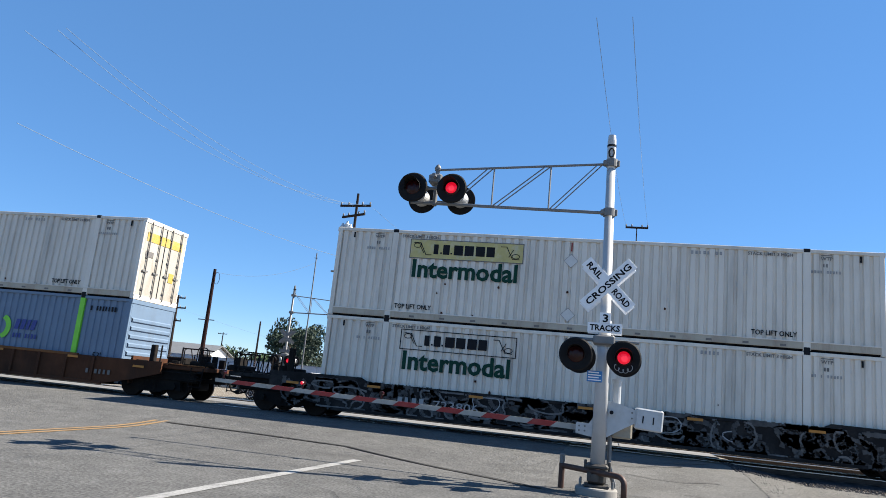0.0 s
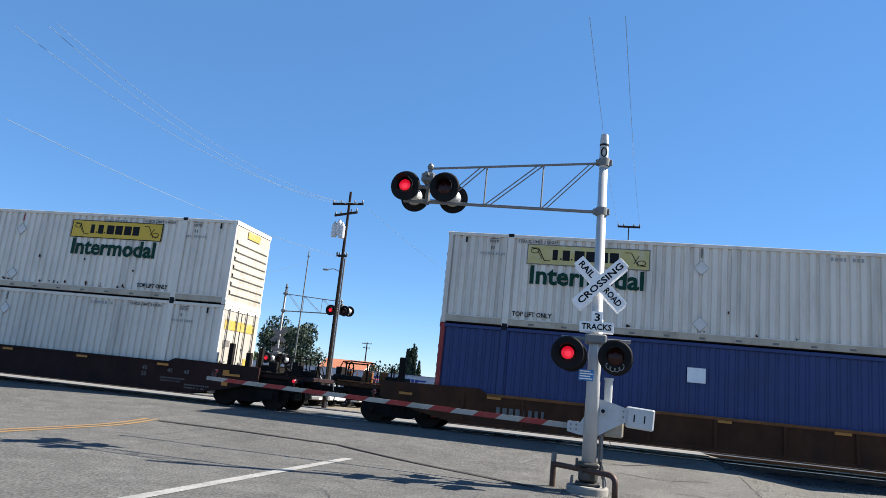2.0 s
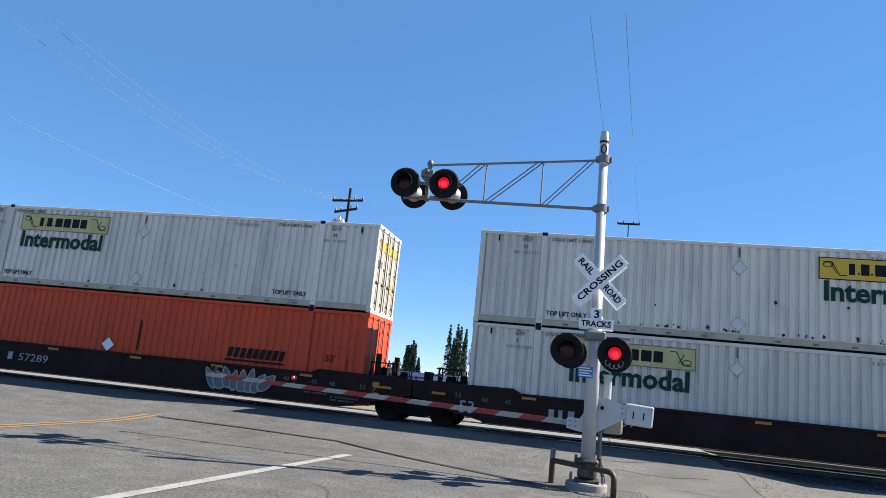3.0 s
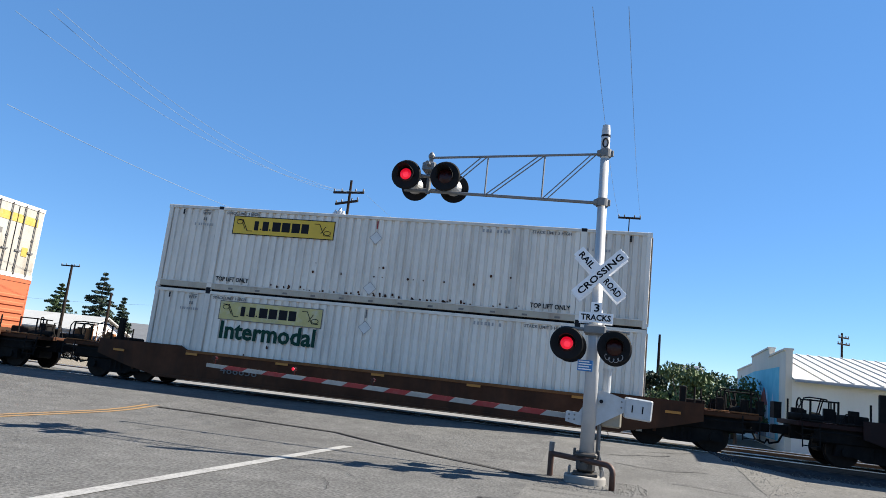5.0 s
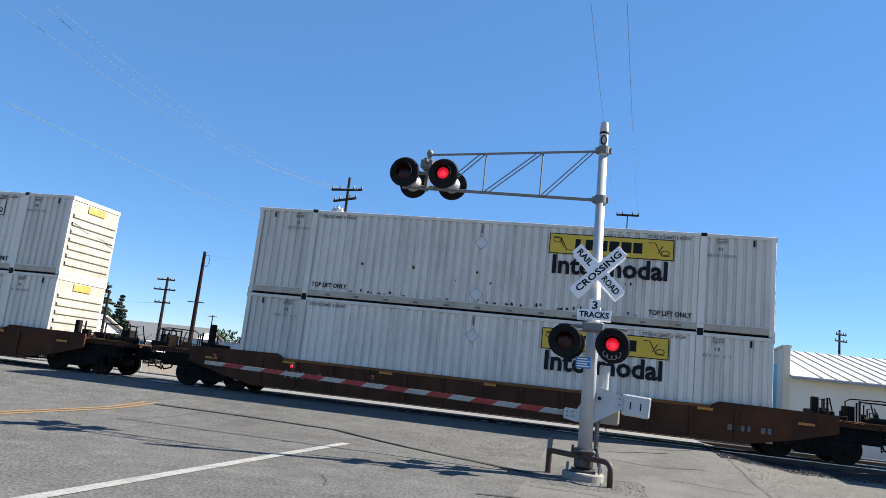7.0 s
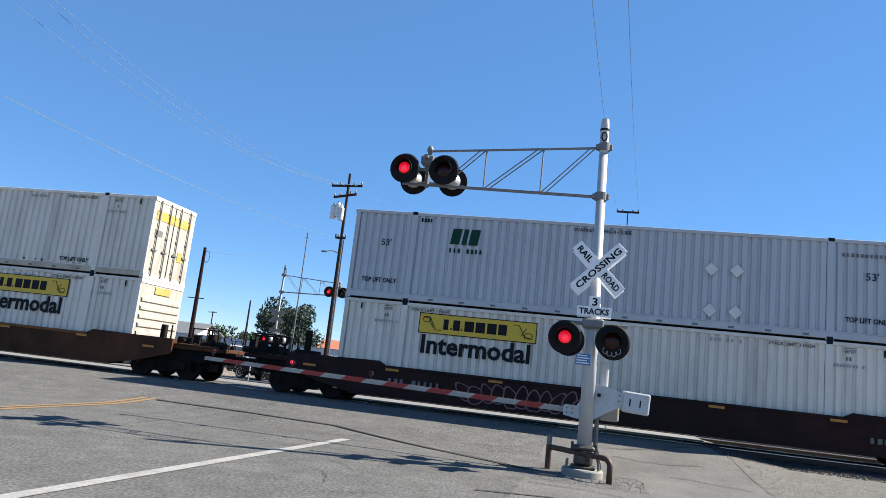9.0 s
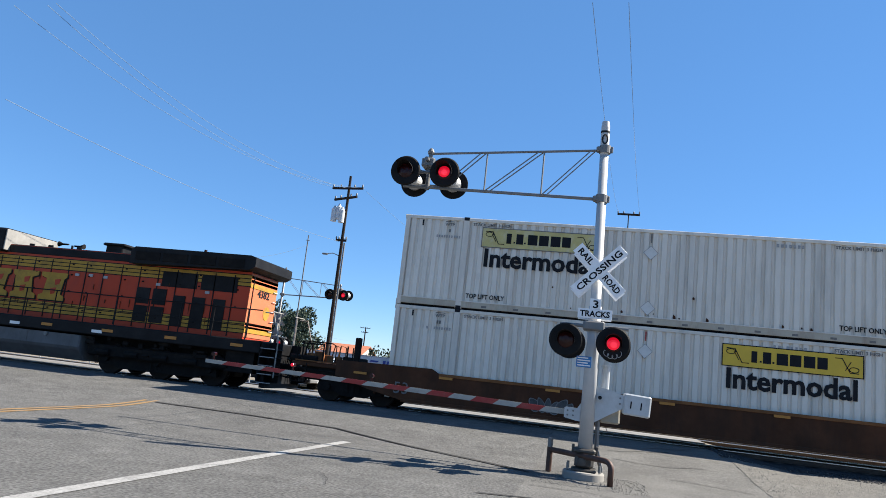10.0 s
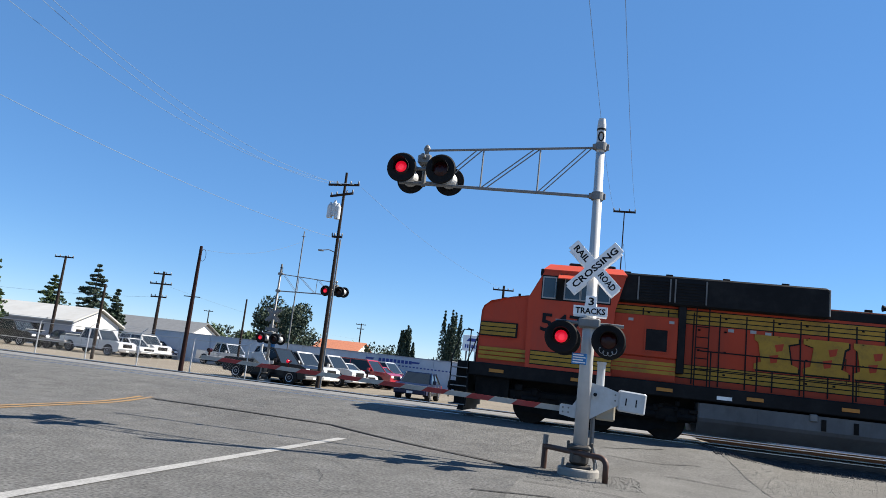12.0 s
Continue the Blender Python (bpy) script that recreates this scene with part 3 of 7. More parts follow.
def diamond(ob, x, z, y, mat="placard", s=0.21):
    me = Mesh().prism([(x - s, z), (x, z - s), (x + s, z), (x, z + s)], y - 0.008, y + 0.01)
    plate = part("placard_holder", me, mat, ob)
    rim = Mesh()
    c = [(x - s, z), (x, z - s), (x + s, z), (x, z + s)]
    for (ax, az), (bx, bz) in zip(c, c[1:] + c[:1]):
        rim.path([(ax, y - 0.008, az), (bx, y - 0.008, bz)], 0.009, 4)
    part("placard_rim", rim, "faint_ink", plate)


SHARED = {}


def shared(key, make):
    if key not in SHARED:
        SHARED[key] = make()
    return SHARED[key]


def container(color, label, right_end, frame_mat=None, stripe=None, group="freight containers"):
    """A 53 foot container: origin at its left end, at the middle of its width, on its floor."""
    fm = frame_mat or color
    ob = thing("freight_container", label, "container", group)
    ob["kind"] = "thing"
    f, b = -W / 2, W / 2
    for nm, a, c in (("side_panel", 0.1, POST - 0.09), ("side_panel", POST + 0.09, L - POST - 0.09), ("side_panel", L - POST + 0.09, L - 0.1)):
        for y, o in ((f + 0.075, 1), (b - 0.075, -1)):
            part(nm, shared((color, a, c, o), lambda: corrugated(a, c, 0.2, H - 0.1, y, o, depth={"white_steel": 0.052, "grey_steel": 0.05, "blue_steel": 0.024}.get(color, 0.036)).data(nm, M[color])), color, ob)
    part("roof", shared(("roof", color), lambda: Mesh().box(0.06, L - 0.06, f + 0.05, b - 0.05, H - 0.06, H - 0.03).data("roof", M[color])), color, ob)
    part("floor", shared("floor", lambda: Mesh().box(0.06, L - 0.06, f + 0.05, b - 0.05, 0.02, 0.14).data("floor", M["underframe"])), "underframe", ob)
    for y in (f, b - 0.09):
        part("top_rail", shared(("toprail", fm, y), lambda: Mesh().bevel_box(0.1, L - 0.1, y, y + 0.09, H - 0.11, H - 0.005, 0.01).data("top_rail", M[fm])), fm, ob)
        part("bottom_rail", shared(("botrail", fm, y), lambda: Mesh().bevel_box(0.1, L - 0.1, y, y + 0.09, 0.05, 0.24, 0.01).data("bottom_rail", M[fm if fm != "white_steel" else "rail_white"])), fm, ob)
        if y == f:
            sl = shared("fork_slot", lambda: Mesh().box(0, 0.16, f - 0.004, f + 0.01, 0.09, 0.15).data("rail_slot", M["grey_ink"]))
            for x in [2.7 + 0.98 * k for k in range(12)]:
                part("rail_slot", sl, "grey_ink", ob).location = (x, 0, 0)
            part("rail_lip", shared(("lip", fm), lambda: Mesh().bevel_box(0.1, L - 0.1, f - 0.012, f + 0.02, 0.235, 0.27, 0.006).data("rail_lip", M[fm])), fm, ob)
        for x in (0.0, L - 0.14):
            part("corner_post", shared(("post", stripe or fm, x, y), lambda: Mesh().bevel_box(x, x + 0.14, y - 0.002, y + 0.09, 0, H, 0.012).data("corner_post", M[stripe if stripe == "red_paint" else fm])), fm, ob)
        for x in (POST - 0.1, L - POST - 0.1):
            mt = stripe if stripe == "lime" else fm
            part("lift_post", shared(("lift", mt, x, y), lambda: Mesh().bevel_box(x, x + 0.2, y - 0.003, y + 0.09, 0.0, H - 0.03, 0.012).data("lift_post", M[mt])), mt, ob)
            for z in (-0.005, H - 0.1):
                part("corner_casting", shared(("cast", x, y, z), lambda: Mesh().bevel_box(x + 0.01, x + 0.19, y - 0.008, y + 0.1, z, z + 0.115, 0.012).data("corner_casting", M["black_paint"])), "black_paint", ob)
    for x, s in ((L, 1), (0.0, -1)):
        door = right_end == "door" if s > 0 else right_end != "door"
        e = Mesh().box(min(x, x - s * 0.04), max(x, x - s * 0.04), f + 0.07, b - 0.07, 0.12, H - 0.1)
        ends = "door_cream" if color in ("white_steel", "grey_steel") else color
        if stripe == "red_paint":
            ends = "slate_steel"
        part("end_wall", e, ends, ob)
        for nm, za, zb in (("end_header", H - 0.14, H), ("end_sill", 0, 0.16)):
            part(nm, Mesh().box(min(x, x + s * 0.02), max(x, x + s * 0.02), f, b, za, zb), stripe if stripe == "red_paint" else fm, ob)
        if door:
            rods = shared(("rod", x), lambda: Mesh().tube((x + s * 0.045, 0, 0.1), (x + s * 0.045, 0, H - 0.08), 0.022, n=8).data("lock_rod", M["grey_ink"]))
            for yy in (-0.95, -0.35, 0.3, 0.92):
                part("lock_rod", rods, "grey_ink", ob).location = (0, yy, 0)
            grip = shared(("grip", x), lambda: Mesh().box(min(x, x + s * 0.05), max(x, x + s * 0.05), -0.14, 0.14, 1.0, 1.06).data("lock_handle", M["dull_metal"]))
            brk = shared(("bracket", x), lambda: Mesh().box(min(x, x + s * 0.04), max(x, x + s * 0.04), -0.06, 0.06, 0, 0.05).data("rod_bracket", M["dull_metal"]))
            for yy in (-0.95, -0.35, 0.3, 0.92):
                part("lock_handle", grip, "dull_metal", ob).location = (0, yy, 0)
                for zz in (0.35, 1.5, 2.4):
                    part("rod_bracket", brk, "dull_metal", ob).location = (0, yy, zz)
            part("door_seam", Mesh().box(min(x, x + s * 0.012), max(x, x + s * 0.012), -0.03, 0.01, 0.16, H - 0.14), "black_paint", ob)
            if color == "white_steel":
                part("door_panel", Mesh().box(min(x, x + s * 0.012), max(x, x + s * 0.012), f + 0.2, b - 0.25, H - 0.78, H - 0.46), "door_yellow", ob, "yellow haulier's panel")
                part("door_panel", Mesh().box(min(x, x + s * 0.013), max(x, x + s * 0.013), 0.5, 0.8, 0.85, 1.2), "door_yellow", ob)
                part("door_panel", Mesh().box(min(x, x + s * 0.013), max(x, x + s * 0.013), -1.05, -0.6, 1.55, 1.75), "grey_ink", ob)
        else:
            rb = Mesh()
            for k in range(7):
                z = 0.35 + k * 0.29
                rb.strip_rows([[(x, f + 0.12, z), (x, b - 0.12, z)], [(x + s * 0.045, f + 0.16, z + 0.04), (x + s * 0.045, b - 0.16, z + 0.04)],
                          [(x + s * 0.045, f + 0.16, z + 0.13), (x + s * 0.045, b - 0.16, z + 0.13)], [(x, f + 0.12, z + 0.17), (x, b - 0.12, z + 0.17)]])
            part("end_ribs", rb, ends, ob)
            if color == "white_steel":
                part("end_panel", Mesh().box(min(x, x + s * 0.03), max(x, x + s * 0.03), -0.45, 0.45, H - 0.45, H - 0.2), "door_yellow", ob, "small yellow panel")
    return ob


FRONT = -W / 2 + 0.008


def white_box(label, right_end, x0, field, ink, word=True, seed=1, rust=0):
    ob = container("white_steel", label, right_end)
    marks(ob, 1, FRONT, seed)
    if x0 is not None:
        logo(ob, x0, H - 0.27, FRONT, field, ink, word)
    for x in (POST + 0.2, L - POST - 1.45):
        write("TOP LIFT ONLY", 0.2, "black_paint", ob, x, FRONT, 0.36, 1.2, 0.004)
    diamond(ob, 7.6, H - 0.72, FRONT)
    diamond(ob, 7.6, 0.52, FRONT)
    part("red_tick", Mesh().box(7.58, 7.62, FRONT - 0.004, FRONT + 0.01, H - 0.42, H - 0.15), "red_paint" if seed % 3 else "grey_ink", ob)
    part("slot", Mesh().box(0.55, 0.6, FRONT - 0.004, FRONT + 0.01, H - 0.32, H - 0.14), "black_paint", ob)
    part("slot", Mesh().box(L - 0.62, L - 0.57, FRONT - 0.004, FRONT + 0.01, H - 0.32, H - 0.14), "black_paint", ob)
    if rust:
        r = random.Random(seed)
        me = Mesh()
        for _ in range(rust):
            x, z, s = r.uniform(3.5, 12.5), r.choice((0.27, 0.28, 0.3, 0.31, 0.34, 0.36, 1.2, 0.9)), r.uniform(0.015, 0.045)
            me.prism([(x - s, z), (x - s * 0.3, z - s), (x + s, z - s * 0.4), (x + s * 0.8, z + s), (x - s * 0.5, z + s * r.uniform(1, 2.5))], FRONT - 0.003, FRONT + 0.012)
        part("rust_mark", me, "car_brown", ob)
    return ob


def grey_blocks(ob, x, z, widths, h, mat):
    me = Mesh()
    for i, w in enumerate(widths):
        me.prism([(x + 0.05, z), (x + w, z), (x + w + 0.07, z + h), (x + 0.12, z + h)], FRONT - 0.004, FRONT + 0.008)
        x += w + 0.022
    part("logo_mark", me, mat, ob)


LEFT_X, RIGHT_X = 2.5, 9.7


def build_containers():
    """Twelve stacks, front of the train last: the place of each stack's left end along the train, its upper and lower box."""
    off = (-8.83, -32.23, -55.65, -79.19, -98.69, -118.23, -141.73, -165.25, -188.73, -212.2, -235.67, -259.21)
    pale = "white ribbed steel container with yellow panel and dark lettering"
    faded = "weathered white ribbed container with faded yellow panel and lettering"
    line = "weathered white ribbed container with outlined panel and dark lettering"
    up = [white_box(faded, "door", LEFT_X, "faded_yellow", "green_paint", True, 1, 8), white_box(pale, "door", LEFT_X, "yellow", "black_paint", True, 2, 4),
          white_box(faded, "door", LEFT_X, "faded_yellow", "green_paint", True, 3, 6), white_box(pale, "nose", RIGHT_X, "yellow", "green_paint", True, 4, 40),
          white_box(faded, "door", LEFT_X, "faded_yellow", "green_paint", True, 5, 6), white_box(line, "door", LEFT_X, "faded_yellow", "black_paint", True, 6, 6),
          white_box("white ribbed steel container with a yellow panel and rust spots", "door", LEFT_X, "yellow", "black_paint", False, 7, 60),
          white_box(pale, "door", LEFT_X, "yellow", "black_paint", True, 8, 4),
          white_box(pale, "nose", RIGHT_X, "yellow", "black_paint", True, 9, 40), white_box(line, "nose", RIGHT_X, None, "black_paint", True, 10, 90)]
    rl = container("grey_steel", "light blue grey ribbed steel container with small green blocks", "door")
    grey_blocks(rl, 3.15, H - 0.95, (0.34, 0.2, 0.34), 0.5, "green_paint")
    part("logo_mark", bars(3.2, 4.3, H - 1.22, H - 1.08, 8, FRONT, 4), "green_paint", rl)
    for x in (0.45, L - 1.6):
        write("TOP LIFT ONLY", 0.2, "black_paint", rl, x, FRONT, 0.55, 1.15, 0.004)
        write("53'", 0.3, "black_paint", rl, x + 0.5, FRONT, 1.75)
    write("WARNING HIGH CUBE", 0.16, "black_paint", rl, 7.0, FRONT, H - 0.28, 1.7)
    for x in (11.0, 11.7):
        diamond(rl, x, 1.75, FRONT)
        diamond(rl, x, 0.55, FRONT)
    part("stencil", bars(2.2, 2.7, H - 0.3, H - 0.18, 5, FRONT, 5), "black_paint", rl)
    part("stencil", bars(L - 1.7, L - 0.5, H - 0.5, H - 0.4, 10, FRONT, 6), "grey_ink", rl)
    up += [rl, white_box(faded, "door", LEFT_X, "faded_yellow", "black_paint", True, 12, 12)]
    low = [white_box(line, "nose", LEFT_X, None, "green_paint", True, 21, 4)]
    c = container("slate_steel", "slate blue ribbed steel container with bright green lift posts", "nose", None, "lime")
    cres = Mesh()
    ring = [Vector((11.05 + math.cos(a) * 0.36, 0, 1.55 + math.sin(a) * 0.42)) for a in np.linspace(-1.4, 1.4, 10)] + [Vector((10.92 + math.cos(a) * 0.28, 0, 1.55 + math.sin(a) * 0.3)) for a in np.linspace(1.3, -1.3, 10)]
    cres.prism([(p.x, p.z) for p in ring], FRONT - 0.005, FRONT + 0.008)
    part("logo_crescent", cres, "lime", c)
    grey_blocks(c, 11.5, 1.5, (0.22, 0.22, 0.18, 0.22), 0.36, "navy")
    part("logo_mark", bars(11.55, 12.6, 1.2, 1.36, 8, FRONT, 9), "navy", c)
    write("WARNING HIGH CUBE", 0.15, "black_paint", c, 6.9, FRONT, H - 0.35, 1.6)
    write("53'", 0.3, "black_paint", c, 0.9, FRONT, 0.75)
    write("53'", 0.3, "black_paint", c, L - 1.2, FRONT, 0.75)
    part("stencil", bars(L - 1.6, L - 0.4, H - 0.5, H - 0.34, 10, FRONT, 11), "black_paint", c)
    diamond(c, 3.2, 1.3, FRONT, "sign_white", 0.24)
    low.append(c)
    b = container("blue_steel", "dark blue ribbed steel container with red corner posts", "door", None, "red_paint")
    for x, z, w, h in ((7.3, 1.75, 0.5, 0.42), (L - 1.3, 1.0, 0.55, 0.45)):
        part("label_plate", Mesh().box(x, x + w, FRONT - 0.005, FRONT + 0.01, z, z + h), "sign_white", b)
    write("53", 0.55, "sign_white", b, L - 1.25, FRONT, 1.6)
    part("stencil", bars(L - 3.3, L - 2.4, 2.05, 2.2, 9, FRONT, 14), "sign_white", b)
    low.append(b)
    low.append(white_box(faded, "door", 2.85, "faded_yellow", "green_paint", True, 24, 4))
    o = container("orange_steel", "bright orange ribbed steel container with black block lettering bars", "door")
    grey_blocks(o, 11.4, 1.1, (0.205,) * 9, 0.32, "black_paint")
    part("logo_bar", Mesh().box(11.4, 13.5, FRONT - 0.004, FRONT + 0.008, 0.98, 1.04), "black_paint", o)
    diamond(o, 7.0, 1.1, FRONT, "sign_white", 0.24)
    write("53'", 0.3, "black_paint", o, L - 1.3, FRONT, 1.25)
    part("stencil", bars(8.0, 8.2, 1.0, 2.0, 2, FRONT, 15), "black_paint", o)
    low.append(o)
    g = container("blue_steel", "dark blue ribbed steel container with a white plate", "nose")
    part("label_plate", Mesh().box(1.05, 1.55, FRONT - 0.005, FRONT + 0.01, 1.45, 1.85), "sign_white", g)
    part("end_stripe", Mesh().box(0.0, 0.16, FRONT - 0.006, FRONT + 0.01, 0.1, H - 0.1), "green_paint", g)
    write("53", 0.5, "sign_white", g, 1.05, FRONT, 2.0)
    low.append(g)
    low.append(white_box(faded, "door", LEFT_X, "faded_yellow", "green_paint", True, 27, 10))
    s = container("brown_steel", "faded brick orange ribbed steel container with black bars", "nose")
    grey_blocks(s, 2.3, 1.5, (0.175,) * 9, 0.28, "black_paint")
    part("logo_bar", Mesh().box(2.2, 4.05, FRONT - 0.004, FRONT + 0.008, 1.38, 1.44), "black_paint", s)
    diamond(s, 7.7, 1.6, FRONT, "rail_white", 0.22)
    write("53'", 0.3, "black_paint", s, 0.95, FRONT, 1.5)
    part("stencil", bars(6.7, 7.1, 1.4, 2.2, 3, FRONT, 16), "black_paint", s)
    part("stencil", bars(2.3, 3.5, 2.2, 2.28, 12, FRONT, 17), "black_paint", s)
    low.append(s)
    low += [white_box(pale, "nose", RIGHT_X, "yellow", "black_paint", True, 29, 2), white_box(pale, "nose", RIGHT_X, "yellow", "green_paint", True, 30, 2),
            white_box(pale, "door", LEFT_X, "yellow", "black_paint", True, 31, 2), white_box(pale, "nose", RIGHT_X, "yellow", "black_paint", True, 32, 2)]
    for u, d, x in zip(up, low, off):
        rolling(u, x, 3.245)
        rolling(d, x, 0.345)
    return off


STACKS = build_containers()


# ---- well cars ----
def truck(parent, x, axles=2, gap=1.75, wheel=0.43):
    t = part("truck", Mesh().bevel_box(x - gap * (axles - 1) / 2 - 0.5, x + gap * (axles - 1) / 2 + 0.5, -0.35, 0.35, 0.35, 0.62, 0.04), "underframe", parent, "dark cast steel truck")
    wh = shared(("wheel", wheel), lambda: Mesh().lathe([(-0.07, 0.1), (-0.07, wheel - 0.06), (-0.07, wheel), (0.03, wheel), (0.04, wheel + 0.03), (0.07, wheel + 0.03), (0.07, wheel - 0.06), (0.02, wheel - 0.1), (0.02, 0.12), (0.07, 0.1)], (0, 0, 0), (0, 1, 0), 28).data("wheel", M["wheel_steel"], False))
    for k in range(axles):
        ax = x + (k - (axles - 1) / 2) * gap
        for s in (-1, 1):
            o = part("wheel", wh, "wheel_steel", t)
            o.matrix_basis = pose(ax, s * 0.755, wheel, 0, 0, 0 if s < 0 else 180)
        part("axle", shared("axle", lambda: Mesh().tube((0, -0.72, 0), (0, 0.72, 0), 0.08).data("axle", M["underframe"])), "underframe", t).location = (ax, 0, wheel)
    for s in (-1, 1):
        half = gap * (axles - 1) / 2
        fr = Mesh().prism([(x - half - 0.28, 0.3), (x - half + 0.28, 0.3), (x - half + 0.5, 0.2), (x + half - 0.5, 0.2), (x + half - 0.28, 0.3), (x + half + 0.28, 0.3),
                           (x + half + 0.22, 0.62), (x + half - 0.35, 0.72), (x - half + 0.35, 0.72), (x - half - 0.22, 0.62)], s * 0.98 - 0.09, s * 0.98 + 0.09)
        for k in range(3):
            fr.tube((x - 0.2 + k * 0.2, s * 1.02, 0.28), (x - 0.2 + k * 0.2, s * 1.02, 0.6), 0.08, n=8)
        for k in range(axles):
            ax = x + (k - (axles - 1) / 2) * gap
            fr.tube((ax, s * 1.05, wheel), (ax, s * 1.16, wheel), 0.12, n=12)
        part("side_frame", fr, "underframe", t)
    return t


def swirl(x0, x1, z0, z1, count, y, seed, width=0.05):
    """Loose looping ribbons of spray paint."""
    r = random.Random(seed)
    me = Mesh()
    for _ in range(count):
        cx, cz = r.uniform(x0, x1), r.uniform(z0, z1)
        a, w, h = r.uniform(0, 6), r.uniform(0.15, 0.7), r.uniform(0.1, (z1 - z0) / 2)
        turn = r.uniform(1.5, 5)
        n = 18
        pts = []
        for i in range(n + 1):
            u = i / n
            pts.append((min(x1, max(x0, cx + w * math.cos(a + turn * u) * (1 - 0.4 * u) + u * r.uniform(-0.05, 0.05))), min(z1, max(z0, cz + h * math.sin(a + turn * u)))))
        for (ax, az), (bx, bz) in zip(pts, pts[1:]):
            d = Vector((bx - ax, bz - az))
            if d.length < 1e-4:
                continue
            s = Vector((-d.y, d.x)).normalized() * width * r.uniform(0.6, 1.1) / 2
            me.add([(ax - s.x, y, az - s.y), (bx - s.x, y, bz - s.y), (bx + s.x, y, bz + s.y), (ax + s.x, y, az + s.y)], [(0, 1, 2, 3)])
    return me


def tag_shapes(ob, x0, z0, n, w, h, y, seed, ink, fill, label):
    """Overlapping tilted petals of spray paint with a paler rim; no letters in them."""
    r = random.Random(seed)
    rim, body = Mesh(), Mesh()
    for i in range(n * 2):
        cx, cz = x0 + (i + 0.5) * w / 2, z0 + h / 2 + r.uniform(-0.1, 0.1) * h
        tilt = (i + 0.5 - n) / n * 0.9 + r.uniform(-0.25, 0.25)
        a, c = w * r.uniform(0.26, 0.4), h * r.uniform(0.4, 0.52)
        turn = lambda u, v: (cx + u * math.cos(tilt) + v * math.sin(tilt), min(z0 + h, max(z0, cz - u * math.sin(tilt) + v * math.cos(tilt))))
        outer = [turn(a * math.cos(t) * (1 - 0.35 * math.sin(t)), c * math.sin(t)) for t in np.linspace(0, 2 * math.pi, 17)[:-1]]
        mid = (sum(p[0] for p in outer) / 16, sum(p[1] for p in outer) / 16)
        inner = [(mid[0] + (px - mid[0]) * 0.8, mid[1] + (pz - mid[1]) * 0.87) for px, pz in outer]
        d = y - i * 0.0012
        rim.add([(px, d, pz) for px, pz in outer + inner], [(j, (j + 1) % 16, 16 + (j + 1) % 16, 16 + j) for j in range(16)])
        body.add([(px, d, pz) for px, pz in inner], [tuple(range(16))])
    part("graffiti", rim, ink, ob, label)
    part("graffiti", body, fill, ob)


ribs_seen = []  # one entry for each car built


